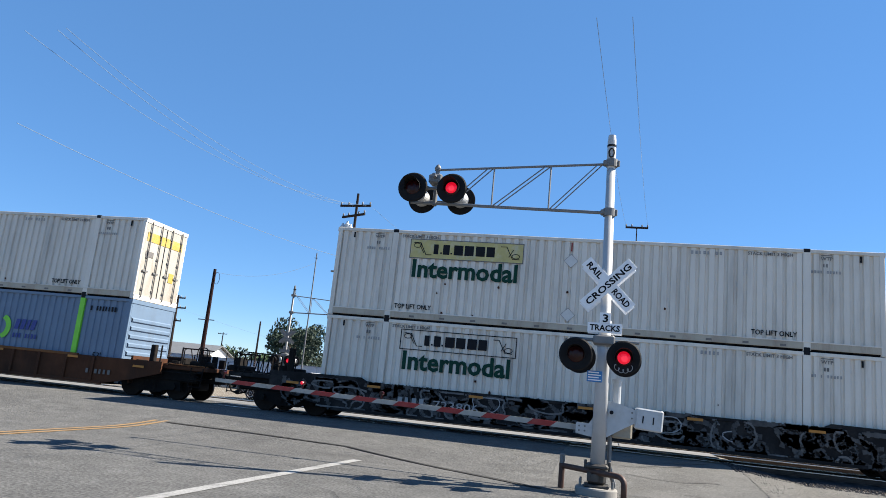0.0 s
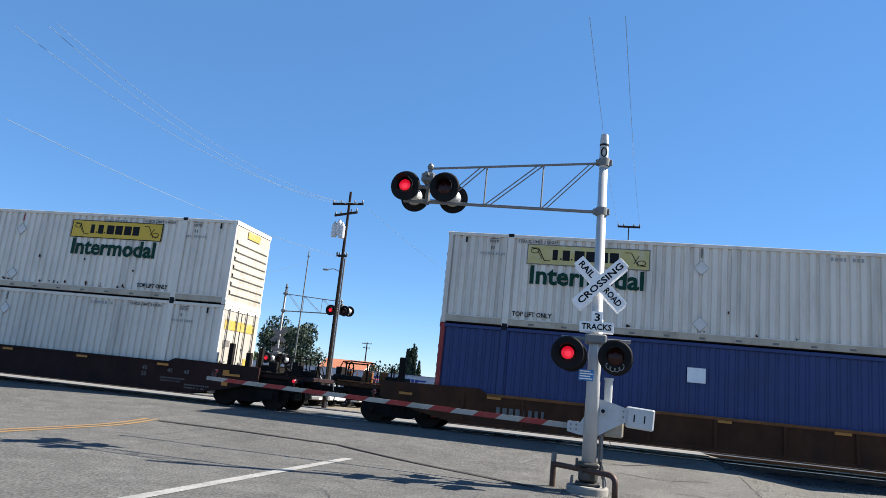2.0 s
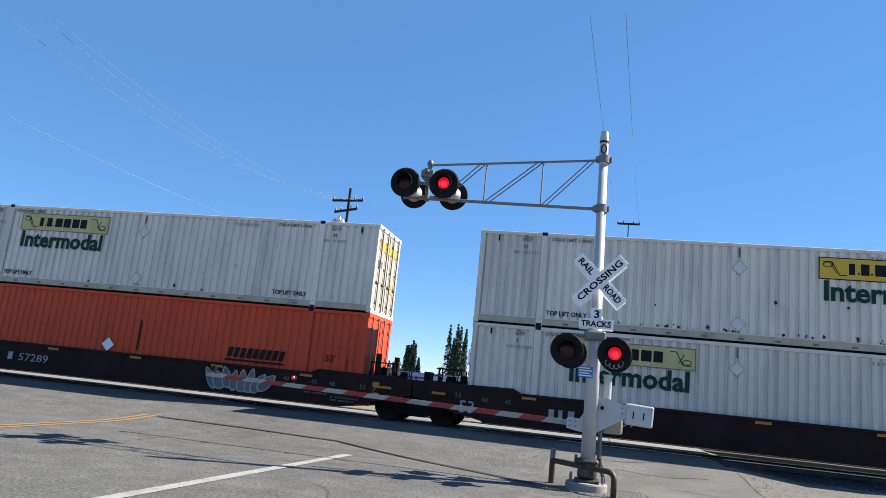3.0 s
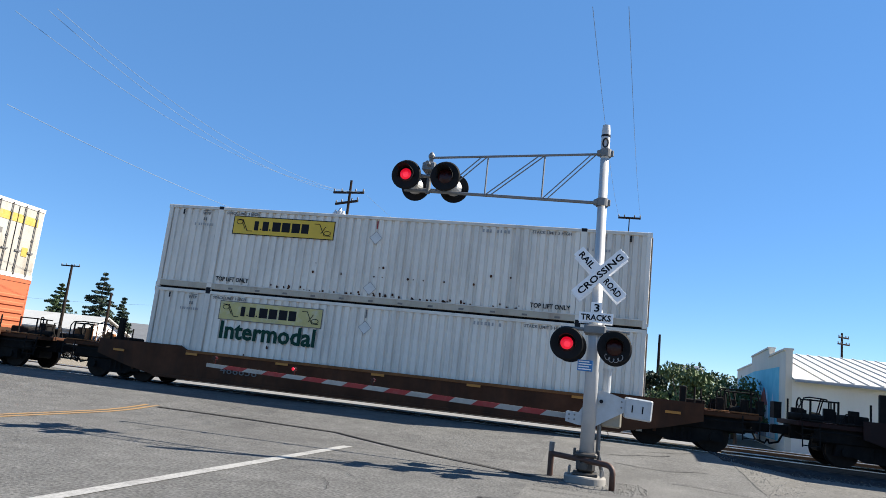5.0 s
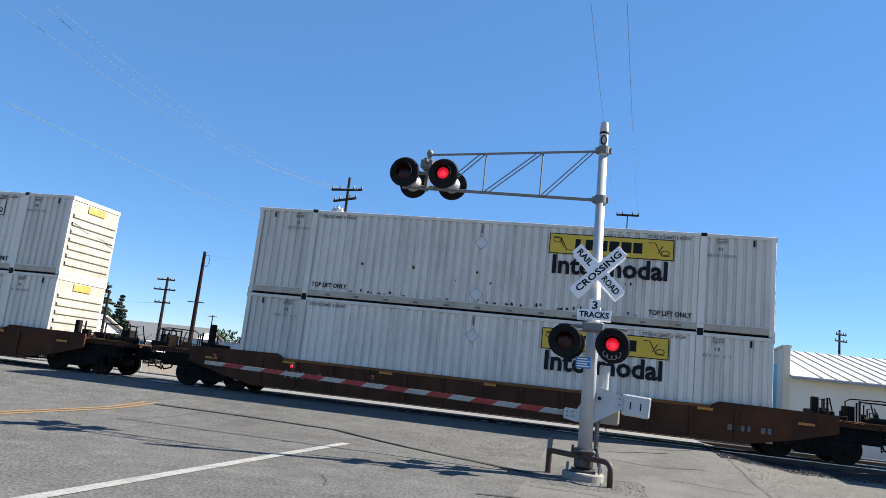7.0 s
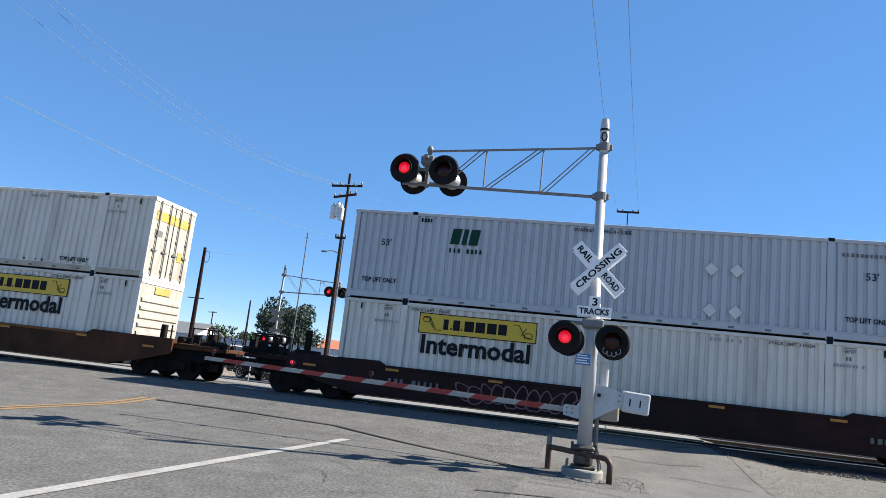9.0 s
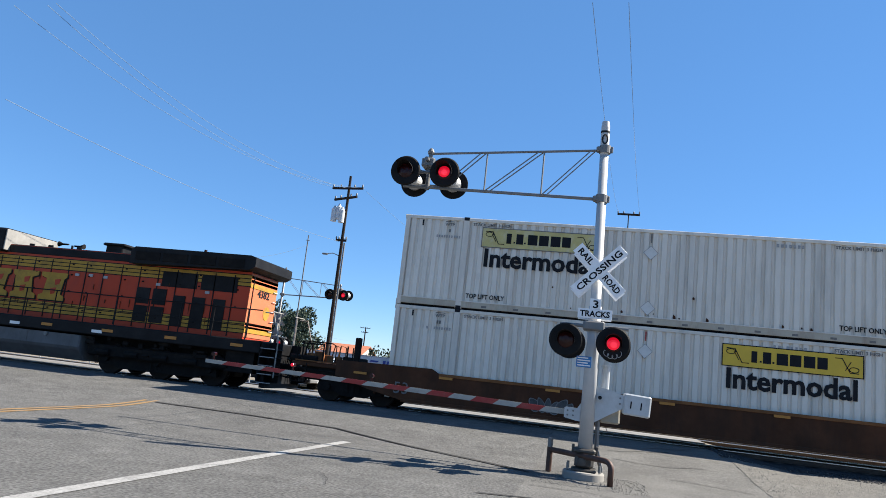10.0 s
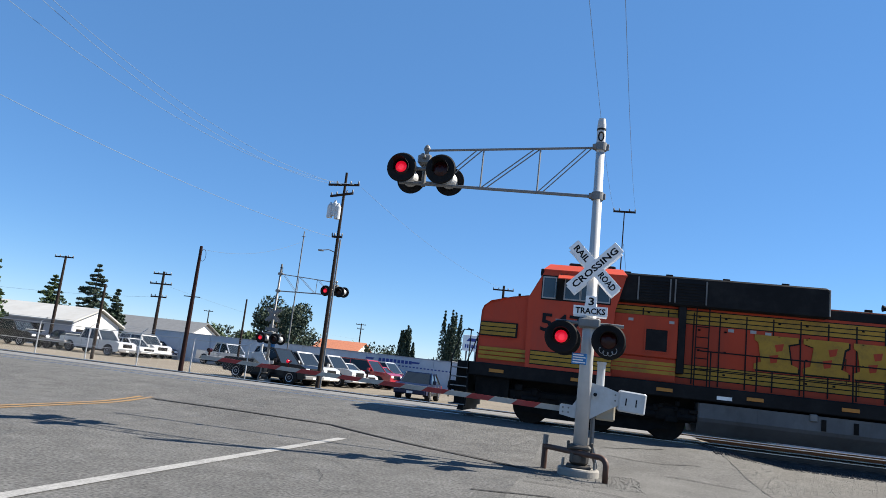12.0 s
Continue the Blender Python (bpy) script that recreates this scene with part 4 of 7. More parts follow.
def well_car(mat, label, ribs, joint_half=11.74, left_joint=False, right_joint=False, hump=True):
    """A deep-well double-stack car about its middle; a joint shares its truck with the next unit."""
    car = thing("well_car", label, "railway car", "train cars")
    ribs_seen.append(ribs)
    wl = L / 2 + 0.35
    yo = W / 2 + 0.14
    for s in (-1, 1):
        y0, y1 = (s * yo, s * (yo - 0.09))
        y0, y1 = min(y0, y1), max(y0, y1)
        top = 1.16
        ol = [(-wl - 1.3, 0.82), (-wl - 0.2, 0.52), (-wl + 0.9, 0.3), (wl - 0.9, 0.3), (wl + 0.2, 0.52), (wl + 1.3, 0.82), (wl + 1.3, 1.3),
              (wl - 1.75, 1.34), (wl - 2.1, top), (-wl + 2.1, top), (-wl + 1.75, 1.34), (-wl - 1.3, 1.3)]
        if not hump:
            ol = ol[:7] + [(wl - 0.3, 1.3), (-wl + 0.3, 1.3), (-wl - 1.3, 1.3)]
            ol[6:8] = [(wl + 1.3, 1.2), (wl - 0.4, top + 0.02)]
            ol[8:] = [(-wl + 0.4, top + 0.02), (-wl - 1.3, 1.2)]
        part("side_sill", Mesh().prism(ol, y0, y1), mat, car)
        ye = s * (yo + 0.03)
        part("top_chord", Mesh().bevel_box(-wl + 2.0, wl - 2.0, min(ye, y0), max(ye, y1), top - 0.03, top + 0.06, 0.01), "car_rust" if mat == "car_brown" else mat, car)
        part("bottom_chord", Mesh().bevel_box(-wl + 0.9, wl - 0.9, min(s * (yo + 0.04), y0), max(s * (yo + 0.04), y1), 0.26, 0.36, 0.01), mat, car)
        if ribs:
            rb = shared(("rib", mat, s), lambda: Mesh().bevel_box(-0.05, 0.05, min(s * (yo + 0.06), s * yo), max(s * (yo + 0.06), s * yo), 0.34, top - 0.02, 0.01).data("rib", M[mat]))
            for k in range(ribs):
                part("rib", rb, mat, car).location = (-wl + 1.3 + k * (2 * wl - 2.6) / (ribs - 1), 0, 0)
        rf = shared(("reflector", s), lambda: Mesh().box(-0.21, 0.21, s * (yo + 0.05) - 0.004, s * (yo + 0.05) + 0.004, -0.036, 0.036).data("reflector", M["reflector"]))
        for x in (-8.9, -6.2, -3.0, 0.2, 3.2, 6.3, 8.9):
            part("reflector", rf, "reflector", car).location = (x, 0, 1.1 if abs(x) < 7 else 0.98)
    beam = shared("floor_beam", lambda: Mesh().box(-0.15, 0.15, -yo + 0.1, yo - 0.1, 0.28, 0.345).data("floor_beam", M["underframe"]))
    for k in range(6):
        part("floor_beam", beam, "underframe", car).location = (-wl + 1 + k * (2 * wl - 2) / 5, 0, 0)
    for s, joint in ((-1, left_joint), (1, right_joint)):
        half = joint_half if joint else 11.74
        end = half - (0.0 if joint else 0.45)
        xa, xb = sorted((s * (wl + 0.05), s * end))
        part("end_platform", Mesh().bevel_box(xa, xb, -1.25, 1.25, 1.0, 1.14, 0.02), mat, car)
        part("draft_sill", Mesh().box(xa, xb, -0.4, 0.4, 0.62, 1.0), "underframe", car)
        part("bulkhead", Mesh().box(s * (wl + 0.02) - 0.04, s * (wl + 0.02) + 0.04, -1.25, 1.25, 0.4, 1.32), mat, car)
        xs = s * (half - 0.75)
        post = shared("grab_post", lambda: Mesh().tube((0, 0, 1.1), (0, 0, 1.75), 0.028, n=6).data("grab_post", M["underframe"]))
        for dx, yy in ((0, -1.2), (0, 1.2), (-s * 0.7, -1.2), (-s * 1.5, -1.2), (-s * 1.1, 0.5)):
            part("grab_post", post, "underframe", car).location = (xs + dx, yy, 0)
        if not joint:
            part("stanchion", Mesh().bevel_box(s * (wl + 0.75) - 0.09, s * (wl + 0.75) + 0.09, -1.24, -1.06, 1.12, 2.05 if s < 0 else 1.75, 0.02), "underframe", car)
            hoop = [(s * (half - 0.55), -1.15, 1.1), (s * (half - 0.55), -1.15, 1.62), (s * (half - 0.6), -1.1, 1.76), (s * (half - 0.8), -0.9, 1.8), (s * (half - 1.4), -0.3, 1.8), (s * (half - 1.5), -0.2, 1.72), (s * (half - 1.5), -0.2, 1.1)]
            part("hoop_rail", Mesh().path(hoop, 0.019, 6), "underframe", car)
            part("end_skirt", Mesh().bevel_box(min(s * (wl + 0.1), s * (half - 0.9)), max(s * (wl + 0.1), s * (half - 0.9)), -1.12, -0.98, 0.62, 1.02, 0.03), "underframe", car)
            part("brake_cylinder", Mesh().tube((s * (half - 1.5), -1.0, 0.72), (s * (half - 0.85), -1.0, 0.72), 0.13, n=10), "underframe", car)
        part("equipment_box", Mesh().bevel_box(xs - s * 1.4 - 0.3, xs - s * 1.4 + 0.3, -0.5, 0.4, 1.13, 1.42, 0.03), "underframe", car)
        part("air_tank", Mesh().tube((xs - 0.5, -0.9, 1.24), (xs + 0.4, -0.9, 1.24), 0.1), "underframe", car)
        part("brake_stand", Mesh().box(xs - 0.7, xs - 0.5, -0.2, 0.3, 1.13, 1.6), "underframe", car)
        if s < 0:
            whl = Mesh()
            c = Vector((xs - 0.1, -0.45, 1.5))
            whl.path([c + Vector((0, math.cos(a) * 0.27, math.sin(a) * 0.27)) for a in np.linspace(0, 6.2832, 17)], 0.022, 6)
            for a in (0.5, 2.6, 4.7):
                whl.tube(c, c + Vector((0, math.cos(a) * 0.27, math.sin(a) * 0.27)), 0.015, n=5)
            part("brake_wheel", whl, "underframe", car)
        pipe = [(xa + 0.1, -1.27, 0.95), (xa + 0.5, -1.3, 0.9), (xb - 0.5, -1.3, 0.9), (xb - 0.1, -1.27, 1.0)]
        part("brake_pipe", Mesh().path(pipe, 0.02, 6), "underframe", car)
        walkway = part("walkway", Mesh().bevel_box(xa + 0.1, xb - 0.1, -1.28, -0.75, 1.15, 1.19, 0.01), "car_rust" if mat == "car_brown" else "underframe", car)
        for k in range(5):
            q = xa + 0.2 + k * (xb - xa - 0.4) / 4
            part("walkway_bar", Mesh().box(q - 0.02, q + 0.02, -1.3, -0.73, 1.19, 1.21), "underframe", walkway)
        part("end_rail", Mesh().path([(xs - s * 0.7, -1.2, 1.72), (xs, -1.2, 1.72), (xs + s * 0.1, -1.1, 1.72), (xs + s * 0.1, -0.6, 1.72)], 0.022, 6), "underframe", car)
        part("release_lever", Mesh().path([(xs, -1.25, 0.8), (xs + s * 0.1, -0.8, 0.75), (xs + s * 0.2, -0.2, 0.85)], 0.018, 6), "underframe", car)
        r = random.Random(len(ribs_seen) * 2 + (s > 0))
        gear = Mesh()
        for k in range(16):
            gx, gy, gz = xs - s * r.uniform(-0.3, 1.5), r.uniform(-1.15, 0.7), 1.15
            gw, gh = r.uniform(0.04, 0.16), r.uniform(0.12, 0.6)
            if k % 3:
                gear.bevel_box(gx - gw, gx + gw, gy - 0.08, gy + 0.08, gz, gz + gh * 0.7, 0.015)
            else:
                gear.path([(gx, gy, gz), (gx, gy, gz + gh), (gx + s * 0.2, gy + 0.05, gz + gh * 1.1), (gx + s * 0.35, gy + 0.1, gz)], 0.02, 6)
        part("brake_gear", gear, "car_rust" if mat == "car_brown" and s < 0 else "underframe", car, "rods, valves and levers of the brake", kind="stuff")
        ladder = Mesh()
        for k in range(3):
            ladder.tube((xs - 0.22, -1.36, 0.5 + k * 0.22), (xs + 0.22, -1.36, 0.5 + k * 0.22), 0.016, n=6)
        ladder.tube((xs - 0.22, -1.36, 0.45), (xs - 0.22, -1.3, 1.1), 0.018, n=6).tube((xs + 0.22, -1.36, 0.45), (xs + 0.22, -1.3, 1.1), 0.018, n=6)
        part("step_ladder", ladder, "underframe", car)
        if not joint:
            cp = Mesh().bevel_box(min(s * (half - 0.6), s * (half - 0.02)), max(s * (half - 0.6), s * (half - 0.02)), -0.16, 0.16, 0.7, 0.95, 0.03)
            hose = [(s * (half - 0.5), 0.3, 0.85), (s * (half - 0.3), 0.33, 0.45), (s * (half - 0.05), 0.3, 0.38), (s * half, 0.25, 0.5)]
            cp.path(hose, 0.03, 6)
            part("coupler", cp, "underframe", car)
            truck(car, s * (half - 2.55))
        elif s > 0:
            truck(car, s * half)
    return car


def build_cars():
    body = L / 2
    rib_label = "rust brown steel double-stack well car with heavy side ribs"
    plain = "rust brown steel double-stack well car with orange reflectors"
    dark = "dark maroon steel double-stack well car with white stencils"
    mural = well_car("car_mural", "black steel well car covered in grey spray-painted swirls", 0)
    y = -W / 2 - 0.175
    part("graffiti", swirl(-9.2, 9.2, 0.34, 1.16, 150, y, 3, 0.16), "graffiti_smoke", mural, "smoky grey spray paint")
    part("graffiti", swirl(-9.2, 9.2, 0.36, 1.14, 34, y - 0.002, 4, 0.06), "graffiti_mid", mural, "grey looping spray paint")
    part("graffiti", swirl(-9.2, 9.2, 0.4, 1.1, 5, y - 0.004, 5, 0.03), "graffiti_pale", mural, "pale thin spray paint lines")
    part("number_bars", bars(-5.4, -4.5, 0.62, 0.88, 4, y - 0.006, 6), "graffiti_pale", mural)
    write("723806", 0.36, "graffiti_pale", mural, -4.3, y - 0.006, 0.62, 1.4)
    cars = [mural, well_car("car_brown", rib_label, 14, hump=False), well_car("car_brown", plain, 9), None, None, None,
            well_car("car_brown", plain, 0), well_car("car_brown", plain, 0), well_car("car_brown", rib_label, 13), well_car("car_brown", rib_label, 13),
            well_car("car_dark", dark, 0), well_car("car_brown", plain, 0)]
    h3 = 19.52 / 2
    cars[3] = well_car("car_dark", dark, 0, h3, left_joint=True)
    cars[4] = well_car("car_dark", dark, 0, h3, left_joint=True, right_joint=True)
    cars[5] = well_car("car_dark", dark, 0, h3, right_joint=True)
    for i in (3, 4, 5):
        write("53", 0.5, "graffiti_pale", cars[i], -h3 + 1.5, y - 0.01, 0.5, None, 0.005)
        part("number_bars", bars(-5.6, -4.5, 0.6, 0.86, 4, y - 0.01, 30 + i), "graffiti_pale", cars[i])
        write("57289", 0.36, "graffiti_pale", cars[i], -4.35, y - 0.01, 0.6, 1.2)
        for tx, xx, zz in (("40", 5.55, 0.88), ("20", 5.55, 0.68), ("45", 6.5, 0.86), ("48", 7.1, 0.86), ("53", 8.1, 0.86), ("45", -6.9, 0.86), ("48", -7.6, 0.86), ("53", -8.4, 0.92)):
            write(tx, 0.2, "graffiti_mid", cars[i], xx, y - 0.01, zz)
        for xx, zz in ((6.3, 0.66), (7.2, 0.5), (-7.0, 0.62)):
            part("number_bars", bars(xx, xx + 0.9, zz, zz + 0.05, 12, y - 0.01, 40 + i), "graffiti_mid", cars[i])
            part("number_bars", bars(xx, xx + 0.8, zz - 0.09, zz - 0.04, 12, y - 0.01, 47 + i), "graffiti_mid", cars[i])
        for zz in (0.62, 0.94):
            part("reflector", Mesh().box(8.5, 8.72, y - 0.012, y - 0.004, zz, zz + 0.18), "reflector", cars[i])
        for ya in (-1.15, 1.0):
            part("end_post", Mesh().box(h3 - 1.35, h3 - 1.2, ya, ya + 0.15, 1.1, 2.0), "underframe", cars[i])
    tag_shapes(cars[4], 2.9, 0.36, 4, 0.56, 0.8, y - 0.006, 8, "graffiti_pale", "graffiti_mid", "pale bubble-shaped spray paint")
    tag_shapes(cars[10], -4.1, 0.36, 6, 0.7, 0.72, y - 0.006, 9, "graffiti_pink", "car_dark", "dull pink bubble-shaped spray paint")
    tag_shapes(cars[9], 3.4, 0.45, 5, 0.55, 0.6, y - 0.006, 10, "graffiti_mid", "graffiti_smoke", "grey angular spray paint")
    tag_shapes(cars[11], -3.6, 0.4, 3, 0.4, 0.5, y - 0.006, 11, "graffiti_mid", "graffiti_smoke", "small grey spray paint")
    write("53", 0.5, "graffiti_mid", cars[11], -7.8, y - 0.01, 0.5)
    write("466658", 0.34, "graffiti_mid", cars[6], -5.1, y - 0.012, 0.6, 1.3)
    write("475596", 0.34, "graffiti_mid", cars[7], -5.3, y - 0.012, 0.6, 1.3)
    part("number_bars", bars(-6.9, -6.0, 0.6, 0.84, 4, y - 0.012, 57), "graffiti_mid", cars[7])
    for i in (1, 2, 8, 10):
        part("number_bars", bars(-6.3, -4.6, 0.62, 0.85, 9, y - 0.012, 50 + i), "graffiti_mid", cars[i])
        part("number_bars", bars(6.9, 8.1, 0.6, 0.75, 7, y - 0.012, 60 + i), "graffiti_mid", cars[i])
    for c, x in zip(cars, STACKS):
        rolling(c, x + body, 0.0)


build_cars()


# ---- locomotives ----
def letter_block(x, z, w, h, y, kind):
    """A heavy slotted slab of the livery, not a letter."""
    b = h * 0.15
    lean = 0.07 * w * (1 if kind % 2 else -1)
    ol = [(0, 0), (w, 0), (w, b), (w * 0.84, b * 1.5), (w * 0.84 + lean, h - b * 1.5), (w, h - b), (w, h), (0, h), (0, h - b), (w * 0.16 + lean, h - b * 1.5), (w * 0.16, b * 1.5), (0, b)]
    return Mesh().prism([(x + u, z + v) for u, v in ol], y, y + 0.02)


def locomotive(number, cab_mat, door_mat, label):
    """A six-axle diesel about its middle, its cab to the left."""
    lo = thing("locomotive", label, "locomotive", "train locomotives")
    hw, pw = 1.02, 1.5
    part("frame", Mesh().bevel_box(-10.5, 10.5, -pw, pw, 1.22, 1.62, 0.03), "loco_black", lo, "black side sill")
    low = Mesh().box(-10.3, 10.3, -0.7, 0.7, 0.75, 1.22)
    for a in (-10.2, 9.2):
        part("underskirt", Mesh().box(a, a + 1.0, -1.35, 1.35, 0.55, 1.22), "underframe", lo)
    part("underbody", low, "underframe", lo)
    hatch_end = -0.25 if number == "4382" else -0.5
    hood = [(-6.4, 1.62), (9.5, 1.62), (9.5, 4.0), (9.35, 4.14), (-6.4, 4.14)]
    part("hood", Mesh().prism(hood, -hw, hw), "loco_orange", lo, "dirty orange engine hood")
    roof = Mesh().bevel_box(hatch_end - 0.1, 9.52, -hw - 0.015, hw + 0.015, 3.82, 4.16, 0.05)
    part("hood_roof", roof, "loco_black", lo, "black upper hood")
    part("dynamic_brake_hatch", Mesh().bevel_box(-6.3, hatch_end, -hw - 0.3, hw + 0.3, 3.84, 4.7, 0.05), "loco_black", lo, "black brake hatch")
    part("hatch_end", Mesh().bevel_box(hatch_end - 0.02, hatch_end + 0.03, -hw - 0.27, hw + 0.27, 3.9, 4.66, 0.01), "lift_grey", lo, "pale grey hatch end")
    for x, w in ((-5.68, 0.9), (-4.64, 0.86)):
        vent = part("vent", Mesh().box(x, x + w, -hw - 0.32, -hw - 0.29, 3.94, 4.58), "black_paint", lo, "slatted brake vent")
        for j in range(7):
            part("slat", Mesh().bevel_box(x + 0.03, x + w - 0.03, -hw - 0.35, -hw - 0.32, 3.98 + j * 0.085, 4.02 + j * 0.085, 0.006), "loco_black", vent)
        for xx in (x - 0.02, x + w - 0.02):
            part("vent_post", Mesh().box(xx, xx + 0.04, -hw - 0.36, -hw - 0.3, 3.92, 4.6), "graffiti_mid", vent)
    lift = shared("lift_eye", lambda: Mesh().bevel_box(-0.1, 0.1, -0.03, 0.03, 0, 0.09, 0.01).data("lift_eye", M["loco_black"]))
    for x in (-6.0, -4.8, -3.2, -1.6):
        part("lift_eye", lift, "loco_black", lo).location = (x, -hw, 4.69)
    for x in (0.6, 1.4, 2.6, 5.0, 6.4):
        part("lift_eye", lift, "loco_black", lo).location = (x, -hw + 0.1, 4.15)
    for x in (5.6, 6.9, 8.2):
        part("fan_grid", Mesh().lathe([(0, 0.6), (0.05, 0.6), (0.06, 0.56), (0.06, 0.0)], (x, 0, 4.36), (0, 0, 1), 24), "loco_black", lo)
    wing = [(5.1, 3.78), (5.1, 4.24), (5.25, 4.37), (9.6, 4.37), (9.8, 4.3), (9.8, 4.0), (9.6, 3.88)]
    part("radiator", Mesh().prism(wing, -1.45, 1.45), "loco_black", lo, "black overhanging radiator")
    for k in range(4):
        part("radiator_shutter", Mesh().bevel_box(5.3 + k * 1.05, 6.25 + k * 1.05, -1.47, -1.44, 3.92, 4.22, 0.01), "underframe", lo)
    grille = Mesh()
    for k in range(2):
        grille.box(6.2 + k * 1.5, 7.55 + k * 1.5, -hw - 0.02, -hw, 3.12, 3.62)
    for k in range(2):
        for j in range(2):
            grille.box(5.3 + k * 0.64, 5.82 + k * 0.64, -hw - 0.025, -hw, 1.85 + j * 0.62, 2.4 + j * 0.62)
    for k in range(3):
        grille.box(6.75 + k * 0.75, 7.2 + k * 0.75, -hw - 0.025, -hw, 1.8, 2.85)
    part("grille", grille, "loco_black", lo, "dark intake grilles")
    for z, h in ((3.36, 0.42), (1.8, 0.4)):
        part("stripe_band", Mesh().box(-6.3, 9.515, -hw - 0.007, hw + 0.007, z, z + h), "loco_black", lo)
    part("stripe_band", Mesh().box(-8.66, -6.31, -1.487, 1.487, 1.72, 2.14), "loco_black", lo)
    for z, h in ((3.39, 0.1), (3.52, 0.1), (3.65, 0.1), (1.83, 0.1), (1.96, 0.1), (2.09, 0.09)):
        part("stripe", Mesh().box(-6.3, 9.52, -hw - 0.012, hw + 0.012, z, z + h), "loco_yellow", lo)
    seams = Mesh()
    for k in range(22):
        x = -5.5 + k * 0.72
        seams.box(x, x + 0.035, -hw - 0.02, -hw, 1.66, 3.72)
    part("door_seams", seams, "loco_black", lo)
    latch = shared("hood_latch", lambda: Mesh().bevel_box(0, 0.07, -hw - 0.035, -hw, 0, 0.05, 0.008).data("door_latch", M["underframe"]))
    for k in range(21):
        for z in (1.98, 2.62, 3.2, 3.58):
            if (k * 7 + int(z * 10)) % 3:
                part("door_latch", latch, "underframe", lo).location = (-5.36 + k * 0.72, 0, z)
    tag = shared("hood_tag", lambda: Mesh().box(0, 0.16, -hw - 0.03, -hw, 0, 0.09).data("notice_plate", M["graffiti_pale"]))
    for x, z in ((-3.1, 3.24), (-2.5, 3.26), (-2.1, 3.24), (2.75, 3.2), (3.3, 3.22), (3.9, 3.2), (7.9, 3.0), (6.0, 3.12)):
        part("notice_plate", tag, "graffiti_pale", lo).location = (x, 0, z)
    rust = Mesh()
    rr = random.Random(int(number) + 3)
    for _ in range(30):
        x, z, w = rr.uniform(-3.0, 9.0), rr.uniform(2.2, 3.4), rr.uniform(0.01, 0.035)
        rust.prism([(x, z), (x + w, z - 0.02), (x + w * 0.6, z - rr.uniform(0.1, 0.5)), (x - w * 0.2, z - 0.1)], -hw - 0.026, -hw - 0.008)
    part("rust_mark", rust, "car_brown", lo)
    x = -2.38
    for i, w in enumerate((1.16, 1.16, 1.06, 1.06)):
        part("livery_shape", letter_block(x, 2.27, w, 0.98, -hw - 0.035, i), "loco_yellow", lo)
        part("livery_shadow", letter_block(x + 0.05, 2.22, w, 1.0, -hw - 0.022, i), "loco_black", lo)
        for u, v, ht in ((0.38, 0.2, 0.26), (0.5, 0.54, 0.24)):
            sx = x + w * u + (0.1 if i % 2 else 0)
            part("livery_slot", Mesh().prism([(sx, 2.27 + v), (sx + 0.16, 2.27 + v + 0.04), (sx + 0.2, 2.27 + v + ht), (sx - 0.04, 2.27 + v + ht - 0.05)], -hw - 0.042, -hw - 0.02), "loco_orange", lo)
        x += w + 0.13
    # cab and nose
    cab = [(-8.78, 1.62), (-6.3, 1.62), (-6.3, 3.5), (-6.05, 4.5), (-6.05, 4.56), (-8.42, 4.56), (-8.46, 4.45), (-8.86, 3.66)]
    part("cab", Mesh().prism(cab, -1.48, 1.48), cab_mat, lo, "orange cab")
    hip = Mesh().rings([[(x0, -y, z), (x1, -y, z), (x1, y, z), (x0, y, z)] for x0, x1, y, z in ((-8.46, -6.02, 1.5, 4.54), (-8.46, -6.02, 1.5, 4.58), (-8.3, -6.15, 1.12, 4.8), (-8.2, -6.25, 0.9, 4.83))])
    part("cab_roof", hip, cab_mat, lo, "sloping orange cab roof")
    part("roof_unit", Mesh().bevel_box(-7.75, -6.35, -0.85, 0.6, 4.8, 4.93, 0.03), "loco_black", lo, "black roof cooling unit")
    part("number_box", Mesh().bevel_box(-8.56, -8.36, -1.3, -0.7, 4.4, 4.62, 0.02), "loco_black", lo)
    part("antenna", Mesh().tube((-6.6, -0.4, 4.8), (-6.6, -0.4, 5.15), 0.012, n=6), "loco_black", lo)
    nose = Mesh()
    a = [(-10.3, 1.62), (-8.72, 1.62), (-8.72, 3.78), (-9.3, 3.68), (-9.98, 3.52), (-10.2, 3.36), (-10.26, 3.2)]
    nose.rings([[(x, s * w * (0.84 if x < -10.1 else 0.92 if x < -9.9 else 1), z) for x, z in a] for s, w in ((-1, 1.34), (-1, 1.4), (1, 1.4), (1, 1.34))])
    part("nose", nose, cab_mat, lo, "orange sloping nose")
    deck = Mesh().strip_rows([[(-9.9, -1.1, 3.56), (-9.9, 1.1, 3.56)], [(-9.3, -1.15, 3.7), (-9.3, 1.15, 3.7)], [(-8.8, -1.15, 3.79), (-8.8, 1.15, 3.79)]])
    part("glare_panel", deck, "loco_black", lo, "black anti-glare panel")
    part("nose_fittings", Mesh().bevel_box(-9.75, -9.55, -0.5, -0.2, 3.58, 3.74, 0.02).tube((-9.2, -0.7, 3.68), (-9.2, -0.7, 3.86), 0.04, n=8), "loco_black", lo, kind="stuff")
    part("nose_light", Mesh().lathe([(0, 0.16), (-0.1, 0.16), (-0.1, 0.02)], (-10.15, 0, 2.7), (1, 0, 0), 16), "lamp_glass", lo)
